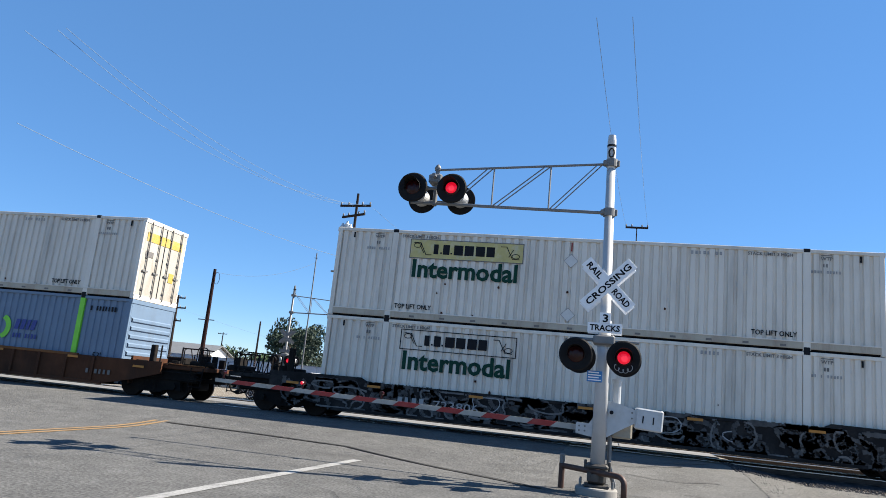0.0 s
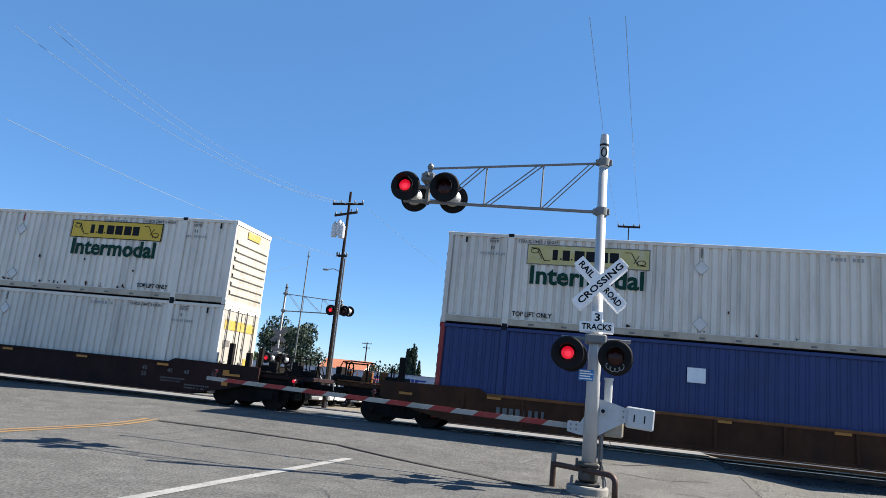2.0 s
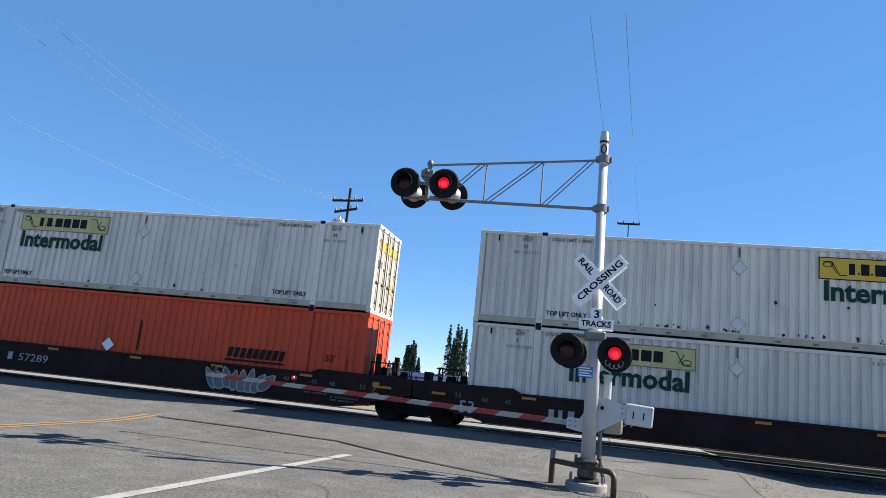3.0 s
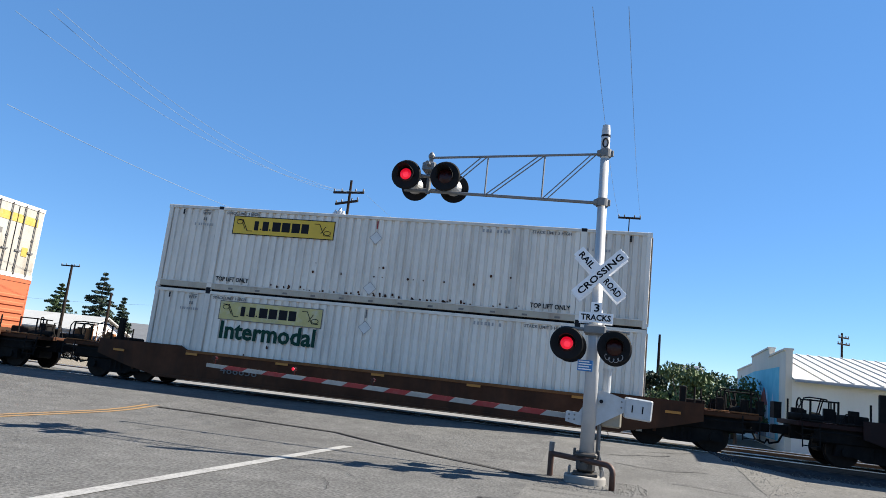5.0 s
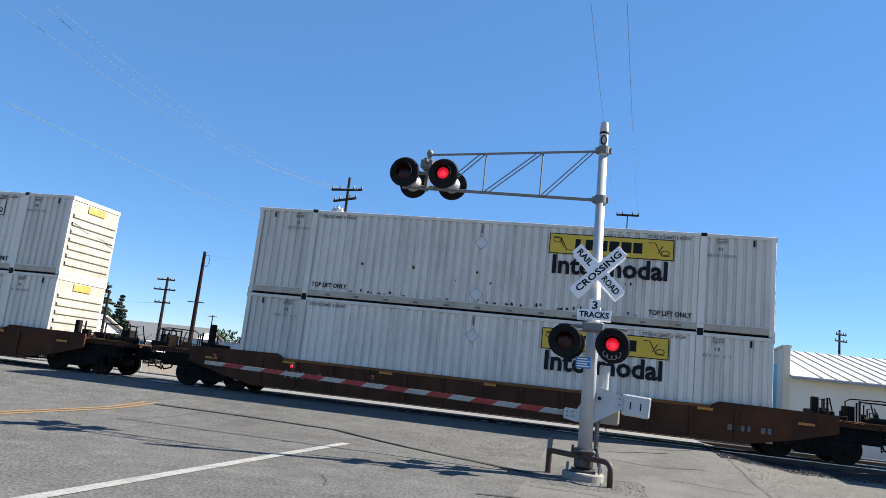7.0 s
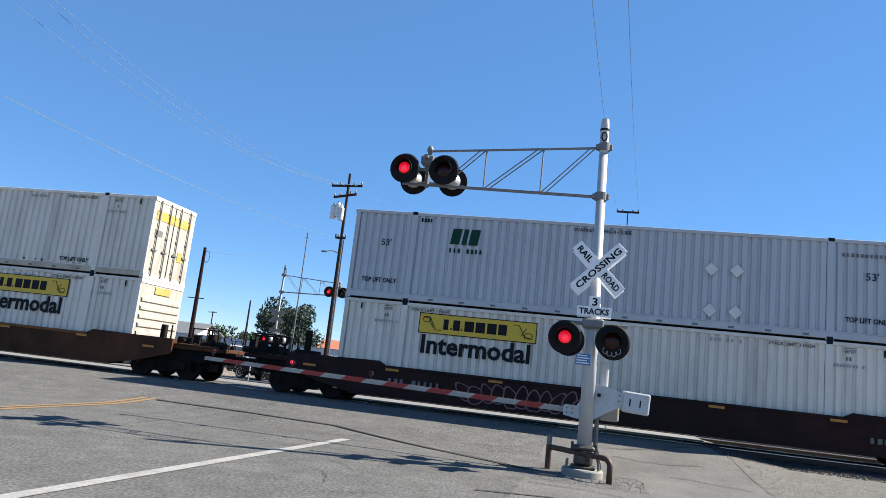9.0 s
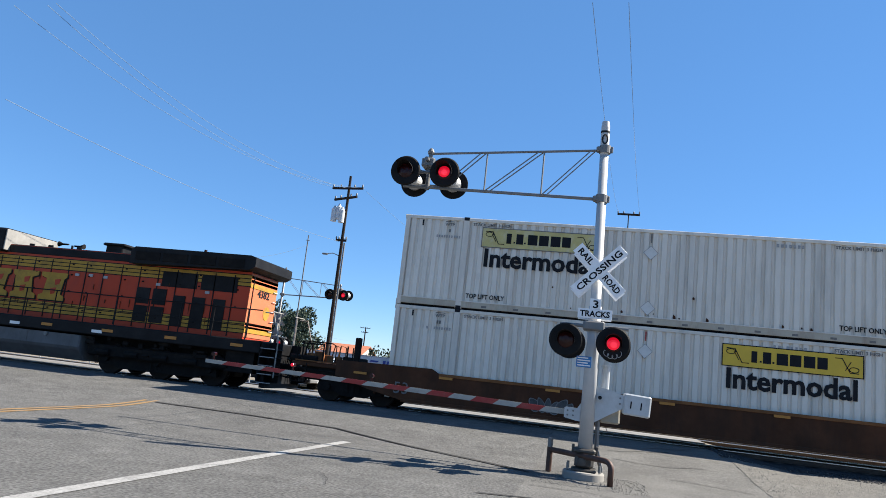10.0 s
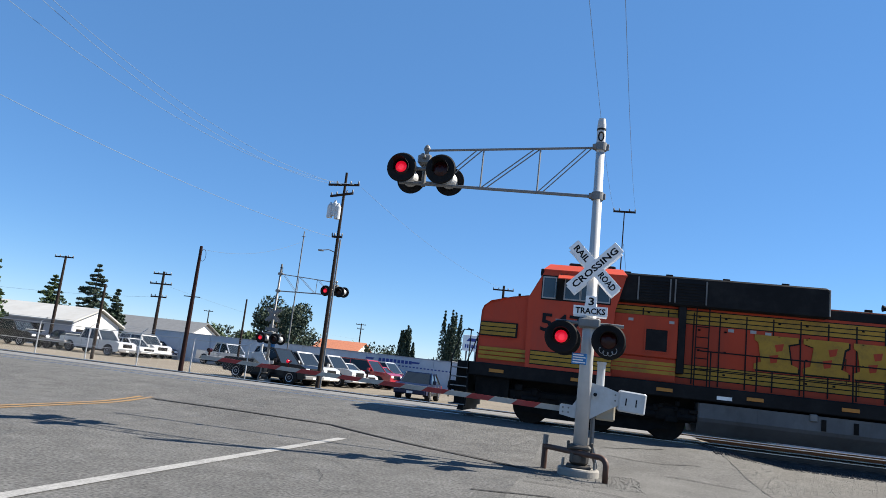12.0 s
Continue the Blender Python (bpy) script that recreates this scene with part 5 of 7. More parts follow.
    for s in (-1, 1):
        for a, b in ((-8.42, -8.08), (-7.78, -7.36), (-7.3, -6.94), (-6.82, -6.5)):
            w = part("cab_window", Mesh().box(a, b, s * 1.488 - 0.01, s * 1.488 + 0.01, 3.74, 4.32), "glass_blue", lo, "dark blue tinted glass")
            for c, d, e, g in ((a - 0.035, a, 3.7, 4.36), (b, b + 0.035, 3.7, 4.36), (a, b, 3.7, 3.74), (a, b, 4.32, 4.36)):
                part("window_frame", Mesh().box(c, d, s * 1.49 - 0.022, s * 1.49 + 0.022, e, g), "graffiti_pale", w)
        part("window_surround", Mesh().box(-8.48, -6.44, s * 1.482 - 0.006, s * 1.482 + 0.006, 3.66, 4.4), "loco_black", lo)
        yo, yi = s * 1.82, s * 1.49
        awn = Mesh().rings([[(x, yi, 4.44), (x, yi, 4.47), (x, yo, 4.3), (x, yo, 4.27)] for x in (-8.0, -6.6)])
        part("sunshade", awn, cab_mat, lo, "small orange sun shade")
        part("wind_deflector", Mesh().box(-8.06, -8.03, min(s * 1.49, s * 1.68), max(s * 1.49, s * 1.68), 3.74, 4.2), "glass_blue", lo)
    part("windscreen", Mesh().rings([[(-8.85, y, 3.74), (-8.83, y, 3.74), (-8.49, y, 4.42), (-8.51, y, 4.42)] for y in (-1.3, 1.3)]), "dark_glass", lo)
    for z, h in ((1.75, 0.1), (1.88, 0.1), (2.01, 0.1)):
        part("stripe", Mesh().box(-8.65, -6.32, -1.492, 1.492, z, z + h), "loco_yellow", lo)
    ns = Mesh()
    for z, h in ((1.75, 0.1), (1.88, 0.1), (2.01, 0.1), (2.48, 0.1), (2.61, 0.1), (2.74, 0.1)):
        m = pose(-10.25, -1.13, 0, 0, 0, -9.6)
        ns.box(0.02, 1.68 if z < 2.3 else 1.12, -0.05, -0.012, z, z + h, m)
    part("nose_stripe", ns, "loco_yellow", lo)
    part("nose_band", Mesh().box(0.0, 1.17, -0.046, -0.01, 2.44, 2.88, pose(-10.25, -1.13, 0, 0, 0, -9.6)), "loco_black", lo)
    part("side_cabinet", Mesh().bevel_box(-6.3, -4.5, -1.26, -0.9, 2.3, 3.5, 0.02), door_mat, lo, "side electrical cabinet")
    part("cabinet_base", Mesh().bevel_box(-6.3, -4.5, -1.2, -0.9, 1.62, 2.3, 0.02), "loco_orange", lo)
    part("cabinet_post", Mesh().bevel_box(-4.5, -4.28, -1.24, -0.95, 1.9, 3.9, 0.02), "loco_black", lo)
    fr = Mesh()
    for a, b, c, d in ((-5.42, -4.74, 3.1, 3.14), (-5.42, -4.74, 2.44, 2.48), (-5.42, -5.38, 2.48, 3.1), (-4.78, -4.74, 2.48, 3.1)):
        fr.box(a, b, -1.285, -1.25, c, d)
    pane = part("cabinet_window", Mesh().box(-5.38, -4.78, -1.272, -1.25, 2.48, 3.1), "loco_black", lo)
    part("window_frame", fr, door_mat, pane)
    for z, h in ((1.83, 0.1), (1.96, 0.1), (2.09, 0.09)):
        part("stripe", Mesh().box(-6.29, -4.51, -1.212, -1.19, z, z + h), "loco_yellow", lo)
    for x, z in ((-5.9, 3.3), (-4.75, 3.3)):
        part("notice_plate", Mesh().box(x, x + 0.14, -1.275, -1.25, z, z + 0.08), "graffiti_pale", lo)
    write(number, 0.74, "black_paint", lo, -8.45, -1.5, 2.74, 1.65, 0.012)
    write(number, 0.36, "black_paint", lo, 9.53, -0.45, 3.1, 0.9, 0.008, 90)
    part("end_wall", Mesh().box(9.5, 9.52, -hw, hw, 1.7, 3.82), "loco_pale_orange", lo, "paler, duller orange end wall")
    for z in (3.35, 1.85):
        part("end_stripe", Mesh().box(9.5, 9.535, -hw, hw, z, z + 0.14), "loco_yellow", lo)
    part("rear_emblem", Mesh().lathe([(0, 0.24), (0.03, 0.24), (0.03, 0.0)], (9.5, 0.4, 2.6), (1, 0, 0), 20), "loco_yellow", lo)
    # roof fittings
    part("exhaust", Mesh().bevel_box(3.3, 4.0, -0.45, 0.45, 4.14, 4.5, 0.03).bevel_box(3.2, 4.1, -0.52, 0.52, 4.46, 4.56, 0.03), "loco_black", lo, "black exhaust stack")
    det = Mesh()
    r = random.Random(int(number))
    for k in range(46):
        x = r.uniform(-9.6, 9.6)
        if abs(x) < 3.6:
            continue
        z, w, h = r.uniform(0.5, 1.15), r.uniform(0.08, 0.45), r.uniform(0.05, 0.2)
        det.bevel_box(x, x + w, -1.36, -1.2, z, z + h, 0.02)
    part("underfloor_gear", det, "underframe", lo, kind="stuff")
    grabs = Mesh()
    for k in range(5):
        grabs.tube((9.56, 0.7, 2.0 + k * 0.35), (9.56, 0.98, 2.0 + k * 0.35), 0.014, n=5)
    part("grab_irons", grabs, "white_paint", lo, kind="stuff")
    horn = Mesh()
    for s in (-1, 1):
        horn.lathe([(0, 0.03), (0.25, 0.035), (0.42, 0.1)], (1.6, -0.15 + 0.15 * s, 4.4), (s, 0, 0), 12)
    horn.tube((1.6, -0.1, 4.12), (1.6, -0.1, 4.4), 0.04)
    part("horn", horn, "underframe", lo, "air horn cluster")
    # tank, trucks, steps, rails
    sec = [(-1.0, 0.3), (-1.38, 0.66), (-1.44, 0.76), (-1.44, 1.16), (1.44, 1.16), (1.44, 0.76), (1.38, 0.66), (1.0, 0.3)]
    part("fuel_tank", Mesh().rings([[(x, y * k, z) for y, z in sec] for x, k in ((-3.86, 0.97), (-3.82, 1), (3.71, 1), (3.75, 0.97))]), "tank_grey", lo, "grey fuel tank")
    for x in (-2.3, 1.6):
        part("tank_strap", Mesh().box(x, x + 0.05, -1.452, -1.43, 0.76, 1.16), "tank_grey", lo)
    part("fuel_filler", Mesh().bevel_box(-1.0, -0.8, -1.5, -1.42, 1.0, 1.2, 0.02).tube((2.4, -1.5, 1.1), (2.4, -1.42, 1.1), 0.07, n=10), "dull_metal", lo)
    pk = Mesh()
    for x in (-0.7, 0.1):
        pk.box(x, x + 0.12, -1.465, -1.42, 0.78, 1.08)
    part("tank_fittings", pk, "underframe", lo)
    for x in (-6.6, 6.6):
        truck(lo, x, 3, 1.95, 0.52)
        eq = Mesh().bevel_box(x - 2.6, x + 2.6, -1.3, -1.1, 0.55, 0.95, 0.05)
        for k in range(5):
            eq.tube((x - 2.2 + k * 1.1, -1.32, 0.7), (x - 1.7 + k * 1.1, -1.32, 0.7), 0.1, n=8)
        part("truck_gear", eq, "underframe", lo)
    wt = shared("wt", lambda: Mesh().bevel_box(-0.22, 0.22, -pw - 0.014, -pw, 1.36, 1.46, 0.006).data("reflector", M["reflector"]))
    for k in range(9):
        part("reflector", wt, "reflector", lo).location = (-9.6 + k * 2.4, 0, 0)
    plate = Mesh()
    for x in (-3.4, 0.9, 4.2):
        plate.box(x, x + 0.4, -pw - 0.011, -pw, 1.3, 1.4)
    part("label_plate", plate, "white_paint", lo)
    for sx in (-1, 1):
        tread = shared(("tread", sx), lambda: Mesh().box(min(sx * 10.45, sx * 10.95), max(sx * 10.45, sx * 10.95), -0.325, 0.325, 0.0, 0.04).data("step_tread", M["loco_black"]))
        edge = shared(("edge", sx), lambda: Mesh().box(min(sx * 10.45, sx * 10.95), max(sx * 10.45, sx * 10.95), -0.335, -0.325, 0.012, 0.034).data("tread_edge", M["graffiti_pale"]))
        for k in range(5):
            for yy in (-1.175, 1.175):
                o = part("step_tread", tread, "loco_black", lo)
                o.location = (0, yy, 0.3 + k * 0.27)
                part("tread_edge", edge, "graffiti_pale", o)
        for ya in (-0.86, 0.82):
            part("step_back", Mesh().box(min(sx * 10.5, sx * 10.9), max(sx * 10.5, sx * 10.9), ya, ya + 0.04, 0.3, 1.62), "loco_black", lo)
        part("step_side", Mesh().box(min(sx * 10.42, sx * 10.46), max(sx * 10.42, sx * 10.46), -1.5, 1.5, 0.28, 1.62), "loco_black", lo)
        part("plow", Mesh().prism([(sx * 10.5, 0.15), (sx * 10.7, 0.15), (sx * 10.6, 0.6), (sx * 10.5, 0.6)], -1.35, 1.35), "loco_black", lo)
        rl = Mesh()
        for yy in (-1.42, 1.42):
            rl.path([(sx * 10.98, yy, 0.5), (sx * 10.98, yy, 1.7), (sx * 10.7, yy, 2.55), (sx * 10.4, yy, 2.55)], 0.022, 6)
        for yy in (-0.7, 0.7):
            rl.path([(sx * 10.6, yy, 1.62), (sx * 10.6, yy, 2.6)], 0.02, 6)
        rl.path([(sx * 10.6, -1.3, 2.6), (sx * 10.6, -0.5, 2.6)], 0.02, 6).path([(sx * 10.6, 0.5, 2.6), (sx * 10.6, 1.3, 2.6)], 0.02, 6)
        part("end_handrail", rl, "lift_grey" if sx > 0 else "loco_black", lo, kind="stuff")
        cp = Mesh().bevel_box(min(sx * 10.4, sx * 11.28), max(sx * 10.4, sx * 11.28), -0.17, 0.17, 0.7, 0.98, 0.04)
        for yy in (-0.6, -0.4, 0.4, 0.6):
            cp.path([(sx * 10.5, yy, 1.1), (sx * 10.8, yy, 0.6), (sx * 11.05, yy * 0.9, 0.55), (sx * 11.2, yy * 0.8, 0.8)], 0.03, 6)
        part("coupler", cp, "underframe", lo)
    post = shared("rail_post", lambda: Mesh().tube((0, -pw + 0.05, 1.6), (0, -pw + 0.05, 2.6), 0.02, n=6).data("handrail_post", M["loco_black"]))
    for k in range(12):
        part("handrail_post", post, "loco_black", lo).location = (-3.6 + k * 1.22, 0, 0)
    part("handrail", Mesh().path([(-3.9, -pw + 0.05, 2.6), (10.3, -pw + 0.05, 2.6)], 0.02, 6).path([(-3.9, -pw + 0.05, 2.1), (10.3, -pw + 0.05, 2.1)], 0.014, 6), "loco_black", lo)
    lad = Mesh()
    for k in range(7):
        lad.tube((-4.0, -1.25, 1.8 + k * 0.3), (-3.65, -1.25, 1.8 + k * 0.3), 0.016, n=6)
    lad.tube((-4.0, -1.25, 1.6), (-4.0, -1.25, 4.3), 0.018, n=6).tube((-3.65, -1.25, 1.6), (-3.65, -1.25, 4.3), 0.018, n=6)
    part("ladder", lad, "loco_black", lo)
    return lo


rolling(locomotive("4382", "loco_red", "door_slate", "dirty orange and black diesel locomotive with a grey side door"), -273.9, 0)
rolling(locomotive("5478", "loco_red", "loco_orange", "dirty orange and black diesel locomotive with yellow stripes"), -296.62, 0)


# ---- crossing signals ----
GLOWS = []  # the lit lens of each pair of lamps, its middle, half spacing, and which side comes first


def lamp_unit(parent, x, y, z, face, with_dark=True):
    d = (0, face, 0)
    part("backing_disc", Mesh().lathe([(0, 0.05), (0.0, 0.3), (0.02, 0.305), (0.045, 0.28), (0.03, 0.15)], (x, y, z), d, 32), "black_hood", parent, "round black backing disc")
    part("lamp_housing", Mesh().lathe([(-0.28, 0.05), (-0.26, 0.12), (-0.08, 0.17), (0.0, 0.17)], (x, y, z), d, 20), "galvanised", parent, "silver lamp housing")
    visor = Mesh()
    rs = []
    n = 16
    for s, drop in ((0.03, 0), (0.34, 0.05)):
        for rr in (0.165, 0.158):
            rs.append([(x + rr * math.cos(a), y + face * (s if abs(math.cos(a)) < 0.9 or s < 0.1 else 0.12), z + rr * math.sin(a)) for a in np.linspace(-0.35, math.pi + 0.35, n)])
    for k, (i, j) in enumerate(((0, 2), (1, 3), (2, 3))):
        visor.add(rs[i] + rs[j], [(q, q + 1, n + q + 1, n + q) for q in range(n - 1)])
    part("visor", visor, "black_hood", parent)
    part("lens", Mesh().lathe([(0.03, 0.15), (0.04, 0.14), (0.055, 0.07), (0.06, 0.0)], (x, y, z), d, 24), "lens_dark", parent, "dark red lens")


def lamp_pair(parent, x, half, y, z, face):
    for s in (-1, 1):
        lamp_unit(parent, x + s * half, y, z, face)
    glow = part("lit_lens", Mesh().lathe([(0.0, 0.115), (0.012, 0.11), (0.03, 0.07), (0.036, 0.0)], (0, 0, 0), (0, face, 0), 24), "lens_lit", parent, "glowing red lens light")
    part("lit_core", Mesh().lathe([(0.03, 0.06), (0.04, 0.05), (0.045, 0.0)], (0.01, 0, -0.02), (0, face, 0), 16), "lens_core", glow)
    GLOWS.append((glow, x, half, y + face * 0.066, z, 1 if parent.name == "crossing_signal" else -1))


def crossing_signal():
    """A cantilever signal mast with its gate, about the foot of the mast; its arm reaches to -x."""
    s = thing("crossing_signal", "silver cantilever crossing signal with red lamps, crossbuck and lowered gate", "crossing signal", "crossing signals")
    part("foundation", Mesh().lathe([(-0.3, 0.37), (0.1, 0.37), (0.125, 0.355), (0.13, 0.33), (0.13, 0.0)], (0, 0, 0), (0, 0, 1), 40), "concrete", s, "round concrete footing")
    base = Mesh().bevel_box(-0.22, 0.22, -0.22, 0.22, 0.13, 0.18, 0.015).bevel_box(-0.17, 0.17, -0.17, 0.17, 0.18, 0.44, 0.05)
    base.bevel_box(-0.2, 0.2, -0.2, 0.2, 0.44, 0.53, 0.03).tube((-0.03, -0.16, 0.3), (-0.03, -0.24, 0.3), 0.07, n=12)
    for x in (-0.21, 0.21):
        base.bevel_box(x - 0.025, x + 0.025, -0.06, 0.06, 0.4, 0.58, 0.01)
    part("base_casting", base, "base_dark", s, "dark cast junction base")
    part("base_conduit", Mesh().path([(0.3, 0.18, 0.0), (0.3, 0.18, 0.2), (0.2, 0.16, 0.5), (0.19, 0.16, 1.25)], 0.04, 8), "dull_metal", s, "dark cable conduit")
    bolts = shared("bolt", lambda: Mesh().tube((0, 0, 0.14), (0, 0, 0.26), 0.025, n=6).data("bolt", M["dull_metal"]))
    for x, y in ((-0.28, -0.18), (0.28, -0.18), (-0.28, 0.18), (0.28, 0.18)):
        part("bolt", bolts, "dull_metal", s).location = (x, y, 0)
    rounds = lambda rows: [[(x + r * math.cos(q), r * math.sin(q), z) for q in np.linspace(0, 2 * math.pi, 21)[:-1]] for x, z, r in rows]
    shaft = Mesh().rings(rounds([(0, 0.46, 0.13), (0, 3.1, 0.116), (0, 3.12, 0.098), (-0.045, 6.05, 0.082)]))
    part("mast", shaft, "galvanised", s, "silver steel mast, slightly leaning at the top", True)
    part("mast_cap", Mesh().rings(rounds([(-0.046, 6.05, 0.07), (-0.046, 6.1, 0.086), (-0.054, 6.62, 0.083), (-0.055, 6.74, 0.07), (-0.055, 6.76, 0.01)])), "galvanised", s, "grey cap with a dark ring")
    part("cap_band", Mesh().rings(rounds([(-0.052, 6.5, 0.089), (-0.052, 6.54, 0.089)])), "black_paint", s)
    ring = Mesh().path([(-0.05 + 0.05 * math.cos(a), -0.09, 6.36 + 0.09 * math.sin(a)) for a in np.linspace(0, 6.28, 12)], 0.014, 5)
    part("cap_mark", ring, "black_paint", s)
    for z, r in ((6.17, 0.11), (5.18, 0.115)):
        me = Mesh().lathe([(-0.075, r), (0.075, r)], (-0.035, 0, z), (0, 0, 1), 16)
        me.bevel_box(-0.2, -0.05, -0.07, 0.07, z - 0.05, z + 0.05, 0.015).bevel_box(0.05, 0.12, -0.03, 0.03, z - 0.06, z + 0.06, 0.01)
        part("clamp", me, "dull_metal", s)
    top, bot = (6.16, 5.94), (5.17, 5.23)
    ht = lambda x: top[0] + (top[1] - top[0]) * (-x / 3.5)
    hb = lambda x: bot[0] + (bot[1] - bot[0]) * (-x / 3.5)
    for y in (0.0,):
        part("chord", Mesh().tube((-0.1, y, ht(-0.1)), (-3.45, y, ht(-3.45)), 0.025, n=8), "truss_shaded_grey", s)
        part("chord", Mesh().tube((-0.1, y, hb(-0.1)), (-4.0, y, hb(-4.0)), 0.033, n=8), "truss_shaded_grey", s)
        for x in (-1.2, -2.33):
            part("upright", Mesh().tube((x, y, ht(x)), (x - 0.0, y, hb(x)), 0.018, n=6), "truss_shaded_grey", s)
        for a, b in ((-0.25, -1.15), (-1.25, -2.28), (-2.4, -3.2)):
            for o in (-0.035, 0.035):
                part("diagonal", Mesh().tube((a + o, y + o, ht(a)), (b + o, y + o, hb(b)), 0.012, n=6), "truss_shaded_grey", s)
    arm = Mesh().tube((-3.5, 0, hb(-3.5) - 0.05), (-3.5, 0, 5.95), 0.045).tube((-4.0, -0.16, 5.5), (-3.0, -0.16, 5.5), 0.035).tube((-3.95, 0.16, 5.3), (-2.95, 0.16, 5.3), 0.035)
    arm.tube((-3.5, -0.3, 5.75), (-3.5, 0.3, 5.75), 0.04).bevel_box(-3.64, -3.36, -0.16, 0.16, 5.62, 5.82, 0.03)
    part("lamp_bracket", arm, "dull_metal", s)
    part("finial", Mesh().lathe([(0, 0.06), (0.05, 0.07), (0.1, 0.045), (0.13, 0.015)], (-3.5, 0, 5.93), (0, 0, 1), 12), "dull_metal", s)
    lamp_pair(s, -3.49, 0.4, -0.33, 5.46, -1)
    lamp_pair(s, -3.44, 0.41, 0.3, 5.4, 1)
    # mast lamps, signs
    bar = Mesh().tube((-0.62, -0.12, 2.72), (0.62, -0.12, 2.72), 0.035).bevel_box(-0.2, 0.2, -0.2, 0.16, 2.64, 2.82, 0.03)
    for x in (-0.5, 0.36):
        bar.tube((x, -0.12, 2.72), (x, -0.2, 2.5), 0.035)
    part("lamp_crossarm", bar, "dull_metal", s)
    lamp_pair(s, -0.06, 0.42, -0.37, 2.42, -1)
    lamp_pair(s, -0.02, 0.42, 0.4, 2.42, 1)
    loop = [(0.36 + 0.2 * math.sin(a * 0.14 - 0.9) + 0.025 * math.cos(a * 2.2), -0.4 - 0.02, 2.42 - 0.235 * math.cos(a * 0.14 - 0.9) + 0.035 * math.sin(a * 2.2)) for a in np.linspace(0, 12.6, 60)]
    part("graffiti", Mesh().path(loop, 0.006, 4), "graffiti_pale", s, "thin pale scribble on the hood")
    for face, yy in ((-1, -0.17), (1, 0.17)):
        for sp in (45, -45):
            bl = part("crossbuck_blade", shared(("blade", sp), lambda: Mesh().bevel_box(-0.6, 0.6, -0.004, 0.004, -0.115, 0.115, 0.003).data("crossbuck_blade", M["sign_white"])), "sign_white", s, "white crossbuck blade")
            off = face * (0.012 if sp > 0 else 0.022)
            bl.matrix_basis = pose(0.02, yy + off, 3.76) @ pose(0, 0, 0, 0, sp, 0 if face < 0 else 180)
            words = (("RAIL", -0.54, 0.36), ("ROAD", 0.14, 0.4)) if sp > 0 else (("CROSSING", -0.53, 1.06),)
            for tx, x0, w in words:
                write(tx, 0.165, "black_paint", bl, x0, -0.007, -0.058, w, 0.004)
        pl = part("sign_plate", Mesh().bevel_box(-0.31, 0.31, -0.004, 0.004, -0.09, 0.09, 0.003), "sign_white", s, "white tracks plate")
        pl.matrix_basis = pose(0.0, yy, 2.95, 0, 0, 0 if face < 0 else 180)
        write("TRACKS", 0.15, "black_paint", pl, -0.27, -0.008, -0.052, 0.54, 0.004)
        pl = part("sign_plate", Mesh().bevel_box(-0.1, 0.1, -0.004, 0.004, -0.1, 0.1, 0.003), "sign_white", s)
        pl.matrix_basis = pose(0.0, yy, 3.13, 0, 0, 0 if face < 0 else 180)
        write("3", 0.2, "black_paint", pl, -0.055, -0.008, -0.07, 0.11, 0.004)
    part("number_sign", Mesh().bevel_box(-0.27, 0.0, -0.165, -0.155, 1.96, 2.16, 0.004), "sign_blue", s, "small blue notice plate")
    nb = Mesh()
    for k in range(4):
        nb.box(-0.25, -0.02 if k % 2 else -0.06, -0.17, -0.164, 2.12 - k * 0.045, 2.14 - k * 0.045)
    part("notice_bars", nb, "sign_white", s)
    # gate
    part("gate_mechanism", Mesh().bevel_box(0.22, 0.58, 0.1, 0.5, 1.0, 1.34, 0.03).bevel_box(0.2, 0.52, 0.08, 0.5, 1.34, 1.52, 0.05), "box_tan", s, "tan gate motor box")
    part("gate_post", Mesh().tube((0.28, 0.32, 1.5), (0.28, 0.32, 2.02), 0.075, n=16).tube((0.28, 0.32, 2.02), (0.28, 0.32, 2.06), 0.09, n=16), "gate_grey", s)
    ol = [(-0.42, 1.03), (-0.2, 0.99), (0.08, 0.97), (0.38, 1.16), (0.62, 1.3), (0.63, 1.53), (0.4, 1.6), (0.1, 1.66), (-0.02, 1.5), (-0.2, 1.2), (-0.42, 1.21)]
    for y in (0.02, 0.55):
        part("gate_bracket", Mesh().prism(ol, y, y + 0.035), "gate_grey", s, "grey steel side plate")
    part("pivot_shaft", Mesh().tube((0.2, -0.02, 1.45), (0.2, 0.62, 1.45), 0.06, n=18), "gate_grey", s)
    part("pivot_hub", Mesh().tube((0.2, -0.035, 1.45), (0.2, -0.02, 1.45), 0.035, n=14), "black_paint", s)
    bolt = shared("gate_bolt", lambda: Mesh().tube((0, -0.0, 0), (0, 0.03, 0), 0.018, n=6).data("bolt", M["dull_metal"]))
    for x, z in ((-0.36, 1.08), (-0.26, 1.08), (-0.36, 1.16), (-0.26, 1.16), (0.56, 1.38), (0.56, 1.48)):
        part("bolt", bolt, "dull_metal", s).location = (x, 0.0, z)
    tip = pose(0.86, 0, 1.38, 0, 3.5, 0)
    for y in (-0.02, 0.5):
        part("counterweight", Mesh().bevel_box(-0.24, 0.24, y, y + 0.11, -0.19, 0.19, 0.025, tip), "gate_grey", s, "grey counterweight plate")
    for x in (-0.12, 0.06):
        part("slot", Mesh().box(x, x + 0.022, -0.027, -0.019, -0.07, 0.06, tip), "black_paint", s)
    arm0, arm1 = -0.4, -7.92
    z0, z1 = 1.12, 1.29
    n = 17
